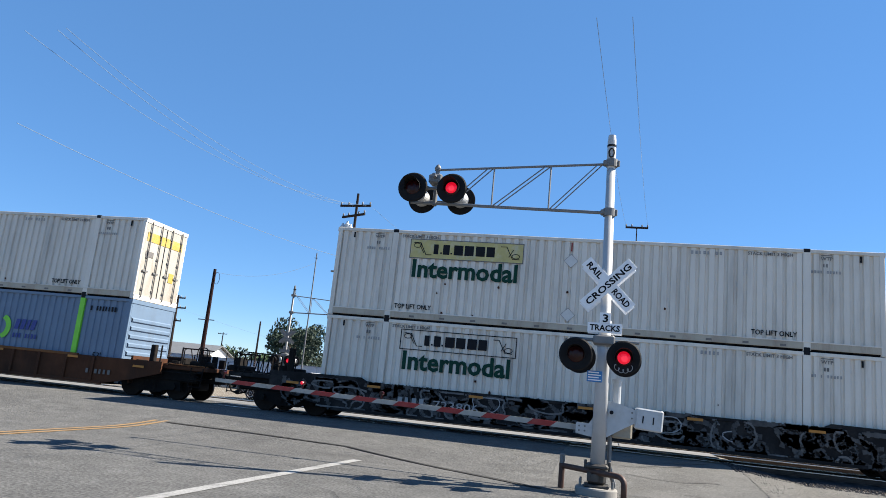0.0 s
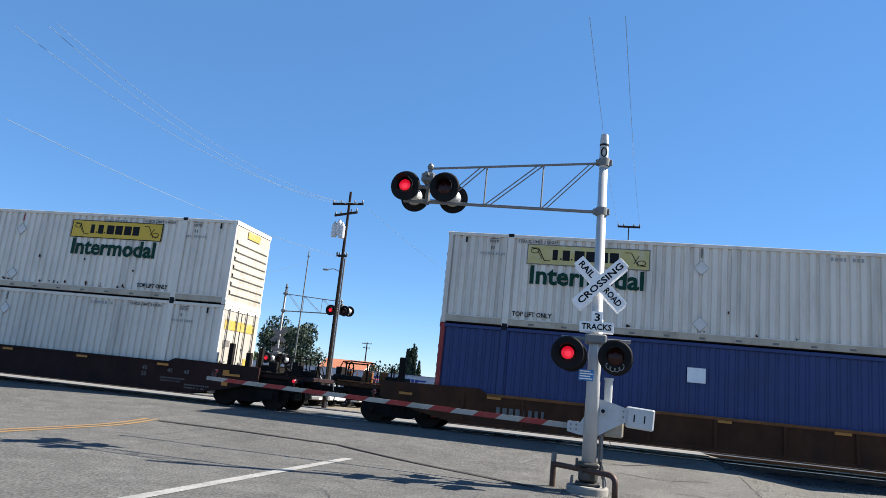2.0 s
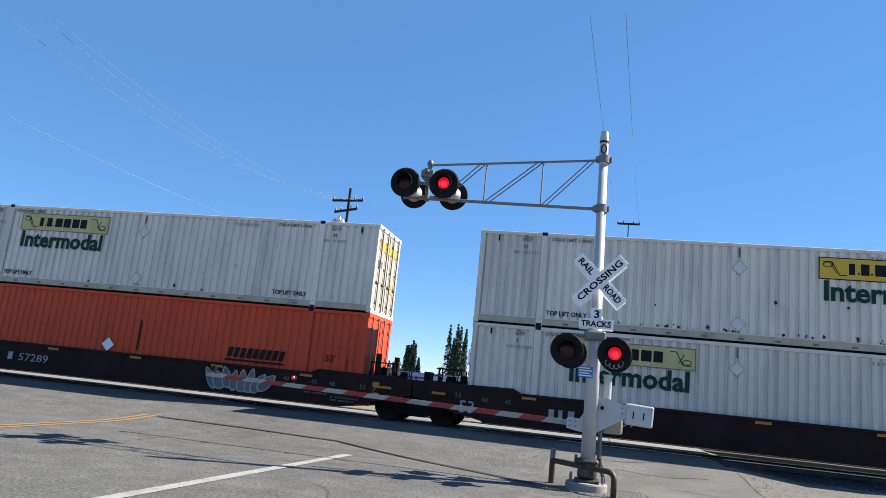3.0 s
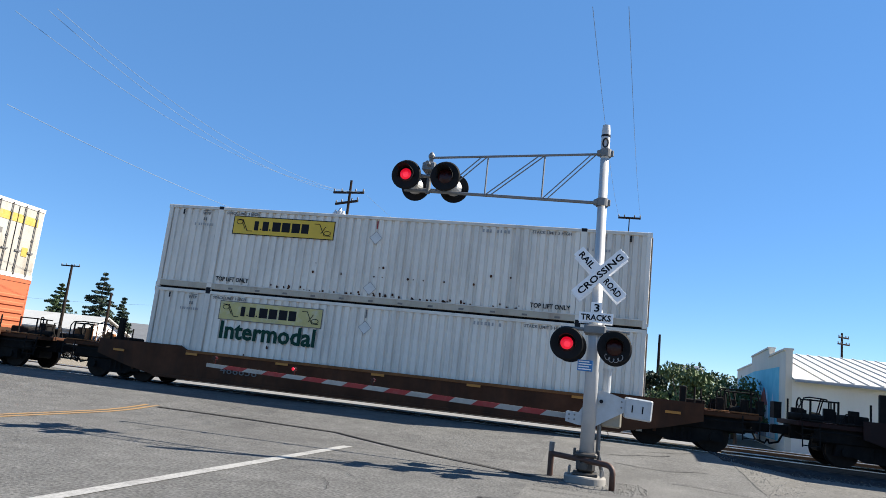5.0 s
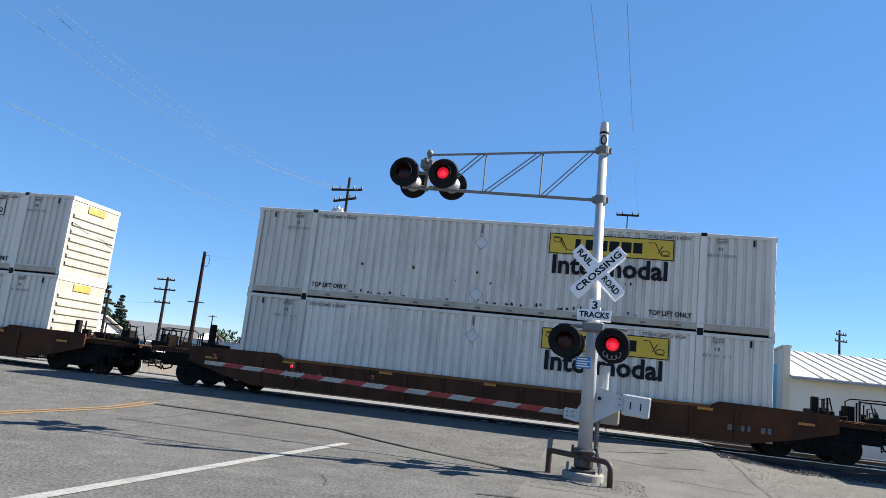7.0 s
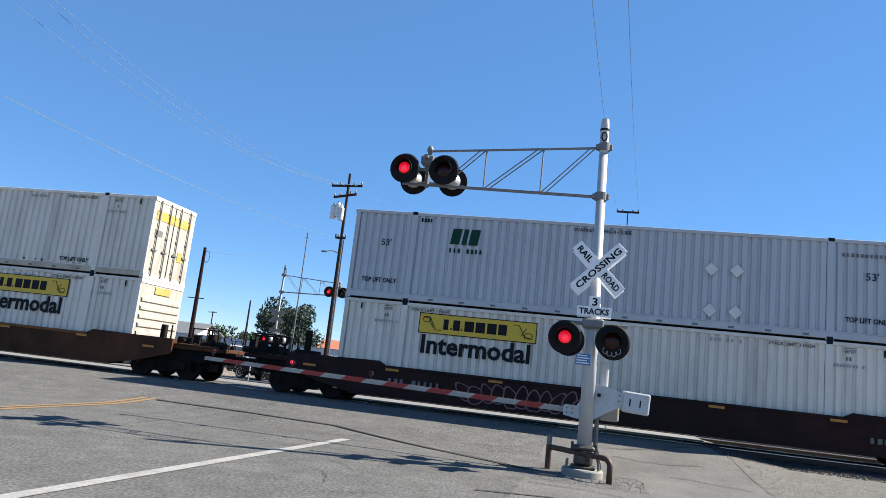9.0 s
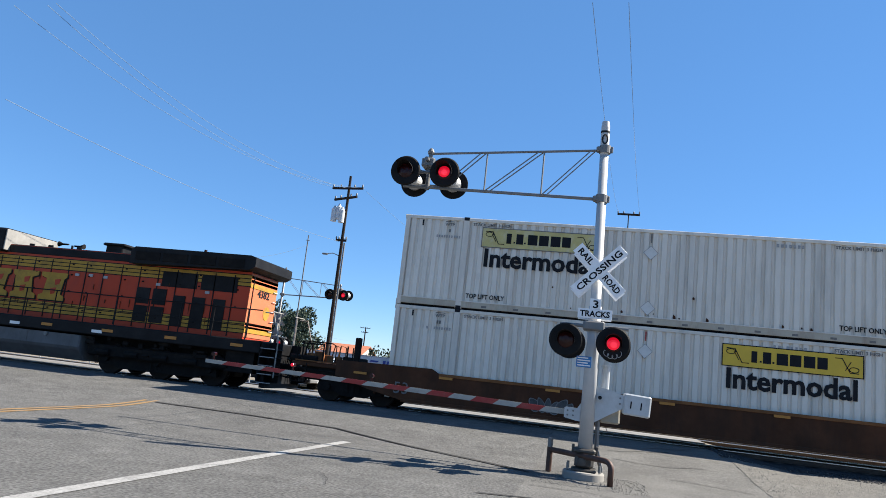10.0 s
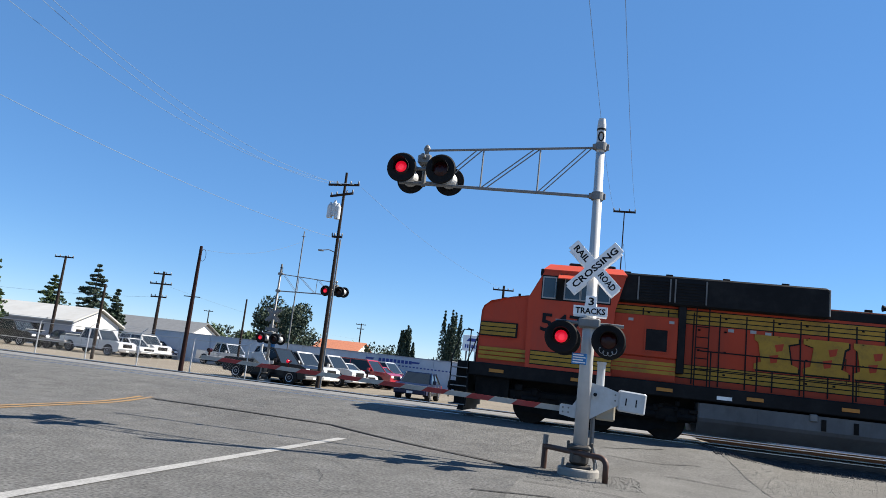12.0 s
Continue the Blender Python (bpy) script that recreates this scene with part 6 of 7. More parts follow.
    gz = lambda x: z0 + (z1 - z0) * (x - arm0) / (arm1 - arm0)
    for k in range(n):
        a, b = arm0 + (arm1 - arm0) * k / n, arm0 + (arm1 - arm0) * (k + 1) / n
        hh = 0.049 - 0.012 * k / n
        sk = 0.06
        st = Mesh()
        ol = [(b - sk, gz(b) - hh), (a - sk, gz(a) - hh), (a + sk, gz(a) + hh), (b + sk, gz(b) + hh)]
        if k == 0:
            ol[1], ol[2] = (a, gz(a) - hh), (a, gz(a) + hh)
        if k == n - 1:
            ol[0], ol[3] = (b, gz(b) - hh), (b, gz(b) + hh)
        st.prism(ol, 0.26, 0.3)
        part("gate_stripe", st, "gate_shaded_white" if k % 2 == 0 else "red_paint", s)
    for x in (-7.75, -5.95, -4.25):
        tl = Mesh().tube((x, 0.28, gz(x) + 0.05), (x, 0.28, gz(x) + 0.12), 0.02, n=8)
        tl.lathe([(-0.05, 0.042), (0.05, 0.042)], (x, 0.28, gz(x) + 0.16), (0, 1, 0), 12)
        part("gate_lamp", tl, "lens_dark", s, "small red gate lamp")
    part("gate_lamp_lit", Mesh().lathe([(0, 0.035), (-0.01, 0.03), (-0.014, 0)], (-5.95, 0.225, gz(-5.95) + 0.16), (0, 1, 0), 12), "lens_lit", s, "glowing red gate lamp")
    return s


MAST = (-0.08, 13.58)
signal = crossing_signal()
signal.matrix_basis = pose(MAST[0], MAST[1], G0 + 0.02)
GLOWS_FAR = []
far_signal = copy_thing(signal, pose(-17.9, 38.1, FAR + 0.02, 0, 0, 180))
far_signal["label"] = "silver cantilever crossing signal across the tracks with lit red lamps"
for o in [o for o in far_signal.children if o.name.startswith("gate_stripe") or o.name.startswith("gate_lamp")]:
    bpy.data.objects.remove(o)
for o in list(far_signal.children_recursive):
    if o.name.startswith("lettering"):
        bpy.data.objects.remove(o)
    elif o.name.startswith(("crossbuck_blade", "sign_plate", "mast")):
        # dull metal: bare sign backs; on the mast, its backlit shade as colour
        o.data = o.data.copy()
        o.data.materials[0] = M["dull_metal"]
        if o.name.startswith("mast"):
            o.scale = (0.7, 0.7, 1)
        elif o.name.startswith("crossbuck"):
            o.scale = (0.85, 1, 0.7)
for g in [o for o in far_signal.children if o.name.startswith("lit_lens")]:
    near = next(q for q in GLOWS if q[0].data == g.data)
    GLOWS_FAR.append((g, *near[1:5], -1))
guard = thing("pipe_guard", "dark brown bent pipe guard around the signal's foot", "guard rail")
a, b = Vector((-0.72, 13.95, G0)), Vector((0.38, 12.95, G0))
u = Vector((0, 0, 0.42))
pts = [b, b + u * 0.72] + [b + u * (0.72 + 0.28 * math.sin(q)) + (a - b) * 0.1 * (1 - math.cos(q)) for q in (0.4, 0.8, 1.2, 1.5708)] + [a + u]
part("hoop", Mesh().path([tuple(p) for p in pts], 0.05, 14), "pipe_brown", guard, smooth=True)
part("post", Mesh().tube(tuple(a), tuple(a + u * 1.1), 0.055, n=12), "pipe_brown", guard)
part("post_cap", Mesh().tube(tuple(a + u * 1.08), tuple(a + u * 1.5), 0.05, n=12), "dull_metal", guard, "bare grey pipe end")


# ---- poles and wires ----
def on_ray(dx, dy, dz, dist):
    return Vector((dx * dist, dy * dist, EYE.z + dz * dist))


def utility_pole(x, y, top, label, r=0.15, arms=(), mat="pole_wood", lean=0.0, group="utility poles"):
    p = thing("utility_pole", label, "utility pole", group, pose(x, y, G0))
    h = top - G0
    part("pole", Mesh().lathe([(-0.5, r), (h * 0.5, r * 0.85), (h, r * 0.62), (h, 0)], (0, 0, 0), (0, 0, 1), 12), mat, p)
    for z, half, turn in arms:
        m = pose(0, 0, 0, 0, 0, turn)
        part("crossarm", Mesh().bevel_box(-half, half, -r - 0.09, -r + 0.01, z - G0 - 0.06, z - G0 + 0.06, 0.01, m), mat, p)
        ins = shared("insulator", lambda: Mesh().lathe([(0, 0.03), (0.05, 0.05), (0.12, 0.04), (0.16, 0.02)], (0, 0, 0), (0, 0, 1), 8).data("insulator", M["dull_metal"]))
        for k in (-0.95, -0.45, 0.45, 0.95):
            part("insulator", ins, "dull_metal", p).location = m @ Vector((half * k, -r - 0.04, z - G0 + 0.06))
    return p


def wire(name_label, p, q, sag, mat="wire", r=0.012):
    p, q = Vector(p), Vector(q)
    pts = [p.lerp(q, i / 24) - Vector((0, 0, sag * 4 * (i / 24) * (1 - i / 24))) for i in range(25)]
    ob = part("overhead_wire", Mesh().path(pts, r, 5), mat)
    return tagged(ob, name_label, "wire", "overhead wires")


UP = Vector((-14.05, 36.43))
ud = UP.length
main_pole = utility_pole(UP.x, UP.y, EYE.z + 0.262 * ud, "tall dark wooden utility pole with crossarms and a pale transformer", 0.11,
                         ((EYE.z + 0.243 * ud, 0.95, -8), (EYE.z + 0.2285 * ud, 0.95, -30), (EYE.z + 0.1674 * ud, 0.3, 0)))
for dx, dz in ((-0.5, 0.0), (-0.25, 0.12), (-0.05, -0.05)):
    zc = EYE.z + 0.203 * ud - G0 + dz
    part("transformer", Mesh().lathe([(-0.38, 0.0), (-0.38, 0.16), (0.3, 0.16), (0.36, 0.1), (0.5, 0.04)], (dx - 0.05, -0.32, zc), (0, 0, 1), 14), "tank_pale", main_pole, "pale grey transformer can")
part("bracket_lamp", Mesh().path([(0, 0, 0.145 * ud + 1.6), (-0.4, -0.05, 0.148 * ud + 1.62), (-0.75, -0.1, 0.147 * ud + 1.6)], 0.025, 6).bevel_box(-1.0, -0.7, -0.16, 0.0, 0.147 * ud + 1.54, 0.147 * ud + 1.63, 0.02), "dull_metal", main_pole, "small street lamp arm")
part("conduit", Mesh().tube((0.2, -0.1, -0.3), (0.2, -0.1, 8.0), 0.05, n=8), "dull_metal", main_pole)
red_pole = utility_pole(-20.8, 34.2, EYE.z + 0.1276 * 40.0, "dark reddish wooden pole with a wire loop", 0.13, (), "pole_red")
part("side_bar", Mesh().tube((-0.45, -0.12, 3.95), (0.5, -0.12, 3.95), 0.025, n=6), "pole_red", red_pole)
part("wire_loop", Mesh().path([(0.12 + 0.16 * math.sin(q) + 0.1, -0.05, 6.2 + 0.32 * math.cos(q)) for q in np.linspace(0, 6.28, 16)], 0.012, 5), "pole_red", red_pole)
for (dx, dy, dz), dist, arms, mt, rr in (((-0.6463, 0.7631, 0.088), 75, ((0.086, 1.0),), "pole_wood", 0.16), ((-0.6073, 0.7945, 0.0602), 50, (), "pole_wood", 0.11),
                                         ((-0.5535, 0.8328, 0.0867), 70, ((0.083, 0.9), (0.07, 1.1), (0.053, 0.8)), "pole_wood", 0.17), ((-0.4595, 0.8882, 0.0652), 60, (), "pole_wood", 0.1),
                                         ((-0.3141, 0.9494, 0.0517), 140, ((0.05, 1.0), (0.044, 0.7)), "pole_wood", 0.16), ((-0.127, 0.9919, 0.1267), 62, ((0.12, 0.9),), "pole_wood", 0.16),
                                         ((0.0301, 0.9995, 0.2455), 46, ((0.2455, 0.7),), "pole_wood", 0.055), ((0.0525, 0.9986, 0.116), 95, ((0.1155, 0.7),), "dull_metal", 0.12),
                                         ((0.079, 0.9969, 0.0877), 52, (), "pole_wood", 0.13), ((0.2892, 0.9573, 0.1059), 70, ((0.1, 0.6), (0.092, 0.7)), "pole_wood", 0.13),
                                         ((-0.4995, 0.866, 0.045), 150, ((0.043, 1.0),), "pole_wood", 0.16)):
    utility_pole(dx * dist, dy * dist, EYE.z + dz * dist, "dark weathered wooden utility pole" if mt == "pole_wood" else "slim grey metal pole with a crossarm", rr,
                 [(EYE.z + a * dist, hw, 0 if dx < 0.2 else 35) for a, hw in arms], mt)
thin = thing("antenna_mast", "slim grey metal mast behind the crossing signal", "mast", at=pose(-0.4031 * 44, 0.9152 * 44, G0))
part("tube", Mesh().tube((0, 0, -0.3), (0, 0, EYE.z + 0.1691 * 44 - G0), 0.05, 0.035, 8), "dull_metal", thin)
part("bar", Mesh().tube((-0.12, 0, 8.7), (0.12, 0, 8.7), 0.02, n=6), "dull_metal", thin)
lampp = thing("street_lamp", "distant pale street lamp with a curved arm", "street lamp", at=pose(-0.11 * 110, 0.994 * 110, G0))
part("pole", Mesh().path([(0, 0, -0.3), (0, 0, 7.2), (0.8, 0, 7.8), (2.6, 0, 7.7)], 0.08, 8), "dull_metal", lampp)
part("head", Mesh().bevel_box(2.4, 3.2, -0.15, 0.15, 7.6, 7.75, 0.03), "dull_metal", lampp)

wire("pale overhead service wire", on_ray(-0.7226, 0.6912, 0.269, 24), on_ray(-0.3635, 0.9318, 0.166, ud), 0.35, "wire_pale", 0.009)
wire("thin dark overhead power wire", on_ray(-0.7077, 0.7065, 0.402, 24), on_ray(-0.3824, 0.924, 0.243, ud), 0.9, "wire", 0.008)
wire("thin dark overhead power wire", on_ray(-0.7017, 0.7125, 0.408, 24), on_ray(-0.362, 0.9322, 0.244, ud), 0.9, "wire", 0.008)
wire("thin dark overhead power wire", on_ray(-0.7317, 0.6817, 0.3879, 24), on_ray(-0.3395, 0.9406, 0.247, ud), 1.2, "wire", 0.008)
wire("thin dark overhead power wire", on_ray(-0.3375, 0.9413, 0.2435, ud), on_ray(-0.127, 0.9919, 0.122, 62), 0.6, "wire", 0.008)
wire("thin dark overhead wire", on_ray(-0.52, 0.8542, 0.124, 40), on_ray(-0.4031, 0.9152, 0.155, 44), 0.5, "wire", 0.008)
wire("thin dark overhead wire", on_ray(-0.0425, 0.9991, 0.5678, 12), on_ray(0.0161, 0.9999, 0.2475, 46), 0.5, "wire_blue", 0.006)
wire("thin dark overhead wire", on_ray(0.0101, 0.9999, 0.5683, 12), on_ray(0.0452, 0.999, 0.2475, 46), 0.5, "wire_blue", 0.006)
wire("thin dark overhead wire", on_ray(0.032, 0.9995, 0.2, 46), on_ray(0.0525, 0.9986, 0.1, 95), 1.0, "wire", 0.012)
wire("thin far overhead wire", on_ray(-0.75, 0.66, 0.04, 80), on_ray(-0.5535, 0.8328, 0.053, 70), 0.4, "wire", 0.008)
wire("thin far overhead wire", on_ray(-0.5535, 0.8328, 0.07, 70), on_ray(-0.3141, 0.9494, 0.03, 140), 0.8, "wire", 0.009)


# ---- buildings ----
def gable_building(name, label, x0, x1, y0, y1, eave, ridge, wall, roof, overhang=0.3, openings=(), along="x"):
    b = thing(name, label, "building", at=pose(0, 0, 0))
    ym = (y0 + y1) / 2
    t = 0.2
    part("wall", Mesh().box(x0, x1, y0, y0 + t, G0 - 0.5, eave), wall, b)
    part("wall", Mesh().box(x0, x1, y1 - t, y1, G0 - 0.5, eave), wall, b)
    for x in (x0, x1 - t):
        me = Mesh()
        ol = [(y0 + t, G0 - 0.5), (y1 - t, G0 - 0.5), (y1 - t, eave), (ym, ridge - 0.1), (y0 + t, eave)]
        me.rings([[(x, y, z) for y, z in ol], [(x + t, y, z) for y, z in ol]])
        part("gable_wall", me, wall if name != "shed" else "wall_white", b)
    for s, ya in ((-1, y0 - overhang), (1, y1 + overhang)):
        drop = (ridge - eave) / (ym - y0) * overhang
        me = Mesh().rings([[(x, ya, eave - drop), (x, ym, ridge), (x, ym, ridge + 0.12), (x, ya, eave - drop + 0.12)] for x in (x0 - overhang, x1 + overhang)])
        part("roof", me, roof, b)
    for (a, c, z0, z1, side, mt) in openings:
        fr = Mesh()
        if side == "front":
            fr.box(a, c, y0 - 0.02, y0 + 0.05, z0, z1)
        else:
            fr.box(x1 - 0.05, x1 + 0.02, a, c, z0, z1)
        part("window" if z0 > 0.3 else "doorway", fr, mt, b)
    return b


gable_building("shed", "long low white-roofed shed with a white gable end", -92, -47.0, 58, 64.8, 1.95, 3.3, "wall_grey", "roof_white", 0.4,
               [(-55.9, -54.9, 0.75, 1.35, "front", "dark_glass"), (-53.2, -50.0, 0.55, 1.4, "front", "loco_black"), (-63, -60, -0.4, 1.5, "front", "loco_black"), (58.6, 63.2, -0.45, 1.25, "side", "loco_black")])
gable_building("house", "white house with a dark grey shingle roof", -74, -55, 88, 102, 1.3, 4.1, "wall_white", "roof_grey", 0.5,
               [(-64, -63, 0.3, 1.2, "front", "dark_glass"), (91, 92.2, 0.2, 1.1, "side", "dark_glass"), (96, 99, -0.3, 1.2, "side", "wall_grey")])
gable_building("house", "far house with an orange tiled roof", -47.2, -39.4, 118, 126, 2.9, 4.4, "wall_cream", "roof_tile", 0.4)
gable_building("house", "small far white house behind the lot", -56, -49, 110, 118, 0.6, 2.1, "wall_white", "roof_white", 0.3)
gable_building("house", "low pale building behind the tracks", -7.5, -3.5, 78, 86, 2.4, 3.1, "wall_cream", "roof_white", 0.3, [(-6.2, -5.4, 0.9, 1.7, "front", "dark_glass")])
gable_building("house", "far low white-roofed building", -18, -9, 92, 100, 1.6, 2.5, "wall_white", "roof_white", 0.3)

mural = thing("mural_building", "white building with a stepped parapet and blue town mural", "building")
mx, my0, my1 = 8.8, 37.2, 61.5
part("side_wall", Mesh().box(mx + 0.3, 48, my0, my0 + 0.25, G0 - 0.5, 2.95), "wall_white", mural)
part("back_wall", Mesh().box(mx + 0.3, 48, 56.5, 56.75, G0 - 0.5, 2.95), "wall_white", mural)
part("end_wall", Mesh().box(47.7, 48, my0 + 0.25, 56.5, G0 - 0.5, 2.95), "wall_white", mural)
st = [(my0, G0 - 0.5), (my1, G0 - 0.5), (my1, 4.3), (my0 + 14.5, 4.3), (my0 + 14.5, 4.8), (my0 + 6.0, 4.8), (my0 + 6.0, 4.32), (my0, 4.32)]
face = Mesh()
skew = lambda y: mx + (y - my0) * 0.09
face.rings([[(skew(y), y, z) for y, z in st], [(skew(y) + 0.3, y, z) for y, z in st]])
part("parapet_wall", face, "wall_cream", mural, "cream stepped parapet wall")
cap = Mesh()
for ya, yb, z in ((my0, my0 + 6, 4.32), (my0 + 6, my0 + 14.5, 4.8), (my0 + 14.5, my1, 4.3)):
    cap.rings([[(skew(y) - 0.06, y, z), (skew(y) + 0.36, y, z), (skew(y) + 0.36, y, z + 0.1), (skew(y) - 0.06, y, z + 0.1)] for y in (ya, yb)])
part("coping", cap, "wall_cream", mural)
for k in range(20):
    x0, x1 = mx + 2.4 + k * 1.9, mx + 2.4 + (k + 1) * 1.9 - 0.03
    e0, e1, e2 = [x0 if k else skew(y) + 0.32 for y in (my0 - 0.35, 47, 57.1)]
    part("roof_panel", Mesh().rings([[(e0, my0 - 0.35, 2.9), (x1, my0 - 0.35, 2.9), (x1, my0 - 0.35, 2.98), (e0, my0 - 0.35, 2.98)], [(e1, 47, 4.85), (x1, 47, 4.85), (x1, 47, 4.93), (e1, 47, 4.93)]]), "roof_white", mural)
    part("roof_panel", Mesh().rings([[(e1, 47, 4.85), (x1, 47, 4.85), (x1, 47, 4.93), (e1, 47, 4.93)], [(e2, 57.1, 2.9), (x1, 57.1, 2.9), (x1, 57.1, 2.98), (e2, 57.1, 2.98)]]), "roof_white", mural)
for k in range(60):
    x0 = mx + 1.6 + k * 0.62
    part("roof_seam", Mesh().rings([[(x0, my0 - 0.36, 2.97), (x0 + 0.05, my0 - 0.36, 2.97), (x0 + 0.05, my0 - 0.36, 3.03), (x0, my0 - 0.36, 3.03)], [(x0, 47, 4.92), (x0 + 0.05, 47, 4.92), (x0 + 0.05, 47, 4.98), (x0, 47, 4.98)]]), "roof_white", mural)
part("gutter", Mesh().box(mx + 0.35, 48, my0 - 0.45, my0 - 0.33, 2.84, 2.93), "wall_grey", mural)


def on_face(name, outline, lift, mat, label=""):
    me = Mesh()
    me.rings([[(skew(y) - lift - 0.01, y, z) for y, z in outline], [(skew(y) + 0.02, y, z) for y, z in outline]])
    return part(name, me, mat, mural, label)


on_face("mural_sky", [(my0 + 2.0, G0 + 0.3), (my1 - 1, G0 + 0.3), (my1 - 1, 3.6), (my0 + 13, 3.8), (my0 + 2.0, 3.6)], 0.0, "mural_blue", "painted blue sky")
r = random.Random(12)
for k in range(9):
    y = my0 + 3 + k * 2.3
    h = r.uniform(1.6, 3.1)
    on_face("mural_peak", [(y, G0 + 0.35), (y + 2.2, G0 + 0.35), (y + 1.7, h * 0.7), (y + 1.1, h), (y + 0.5, h * 0.65)], 0.006 + 0.002 * k, "mural_pale", "pale painted hill")
on_face("mural_tower", [(my0 + 6.3, G0 + 0.3), (my0 + 9.0, G0 + 0.3), (my0 + 9.0, 1.7), (my0 + 6.3, 1.7)], 0.03, "mural_grey", "painted church tower")
on_face("mural_steeple", [(my0 + 6.0, 1.7), (my0 + 9.4, 1.7), (my0 + 7.6, 2.7)], 0.034, "mural_red", "painted red steeple")
for k in range(5):
    y = my0 + 10 + k * 2.2
    on_face("mural_house", [(y, G0 + 0.3), (y + 1.6, G0 + 0.3), (y + 1.6, 0.7 + 0.3 * (k % 2)), (y + 0.8, 1.2), (y, 0.7 + 0.3 * (k % 2))], 0.028, "mural_grey" if k % 2 else "mural_red", "painted house")

wall = thing("dealer_wall", "blue grey boundary wall with dark lettering bars", "wall")
for k in range(16):
    part("panel", Mesh().bevel_box(-40 + k * 3, -37.02 + k * 3, 60, 60.25, FAR - 0.2, 2.0, 0.012), "wall_blue", wall)
part("coping", Mesh().box(-40, 8, 59.95, 60.3, 2.0, 2.07), "wall_grey", wall)
lb = Mesh()
for k in range(9):
    lb.box(-17.9 + k * 0.34, -17.66 + k * 0.34, 59.96, 59.99, 1.46, 1.74)
for x in (-18.7, -14.6):
    lb.prism([(x - 0.42, 1.55), (x + 0.3, 1.55), (x + 0.42, 1.7), (x - 0.3, 1.7)], 59.96, 59.99)
for k in range(26):
    lb.box(-19.6 + k * 0.32, -19.42 + k * 0.32, 59.965, 59.99, 1.24 - 0.004 * k, 1.34 - 0.004 * k)
part("sign_bars", lb, "navy", wall)


def board(x, y, z0, z1, half, label, pole_h, mat="sign_white", bars_mat="navy", turn=0):
    s = thing("sign_board", label, "sign", at=pose(x, y, G0, 0, 0, turn))
    for dx in (-half * 0.5, half * 0.5):
        part("post", Mesh().tube((dx, 0, -0.4), (dx, 0, z0 - G0), 0.09, n=8), "dull_metal", s)
    part("panel", Mesh().bevel_box(-half, half, -0.12, 0.12, z0 - G0, z1 - G0, 0.03), mat, s)
    br = Mesh()
    zz = z0 - G0
    hh = z1 - z0
    br.prism([(-half * 0.6, zz + hh * 0.6), (-half * 0.3, zz + hh * 0.8), (half * 0.6, zz + hh * 0.8), (half * 0.4, zz + hh * 0.6)], -0.135, -0.11)
    for k in range(6):
        br.box(-half * 0.7 + k * half * 0.24, -half * 0.7 + k * half * 0.24 + half * 0.16, -0.135, -0.11, zz + hh * 0.18, zz + hh * 0.4)
    part("sign_bars", br, bars_mat, s)
    return s


board(-0.1635 * 75, 0.9865 * 75, EYE.z + 0.031 * 75, EYE.z + 0.053 * 75, 0.95, "white dealer sign board on posts with a dark emblem", 3)
board(0.1163 * 75, 0.993 * 75, EYE.z + 0.034 * 75, EYE.z + 0.0505 * 75, 1.35, "faded billboard with dark bars behind the trees", 3, "wall_white", "navy")


# ---- trees ----
def leaf_cloud(me, centre, radius, count, size, r, squash=1.0):
    for _ in range(count):
        d = Vector((r.gauss(0, 1), r.gauss(0, 1), r.gauss(0, 1))).normalized() * radius * (r.random() ** 0.4)
        d.z *= squash
        p = Vector(centre) + d
        m = Matrix.Translation(p) @ Euler((r.uniform(0, 6.3), r.uniform(0, 6.3), r.uniform(0, 6.3))).to_matrix().to_4x4()
        s = size * r.uniform(0.5, 1.3)
        me.add([(-s, -s * 0.5, 0), (s * 0.2, -s * 0.7, s * 0.2), (s, 0, 0), (s * 0.1, s * 0.7, -s * 0.1)], [(0, 1, 2, 3)], m)


def broadleaf(x, y, height, width, seed, label, leaf="leaf", low=0.25, count=2600, size=0.16):
    r = random.Random(seed)
    t = thing("tree", label, "tree", "trees", pose(x, y, G0))
    tr, cr = Mesh(), Mesh()
    tr.tube((0, 0, -0.5), (r.uniform(-0.2, 0.2), 0, height * 0.45), height * 0.035, height * 0.022, 8)
    n = 16
    for k in range(n):
        a, hz = r.uniform(0, 6.28), height * r.uniform(low + 0.1, 0.93)
        reach = width / 2 * math.sqrt(max(0.05, 1 - ((hz / height - 0.55) / 0.5) ** 2)) * r.uniform(0.45, 0.95)
        tip = Vector((math.cos(a) * reach, math.sin(a) * reach, hz))
        tr.tube((0, 0, height * r.uniform(0.2, 0.45)), tuple(tip), height * 0.012, height * 0.004, 5)
        leaf_cloud(cr, tip, width * r.uniform(0.14, 0.26), count // n, size, r, 0.8)
    part("trunk", tr, "bark", t)
    part("crown", cr, leaf, t)
    return t


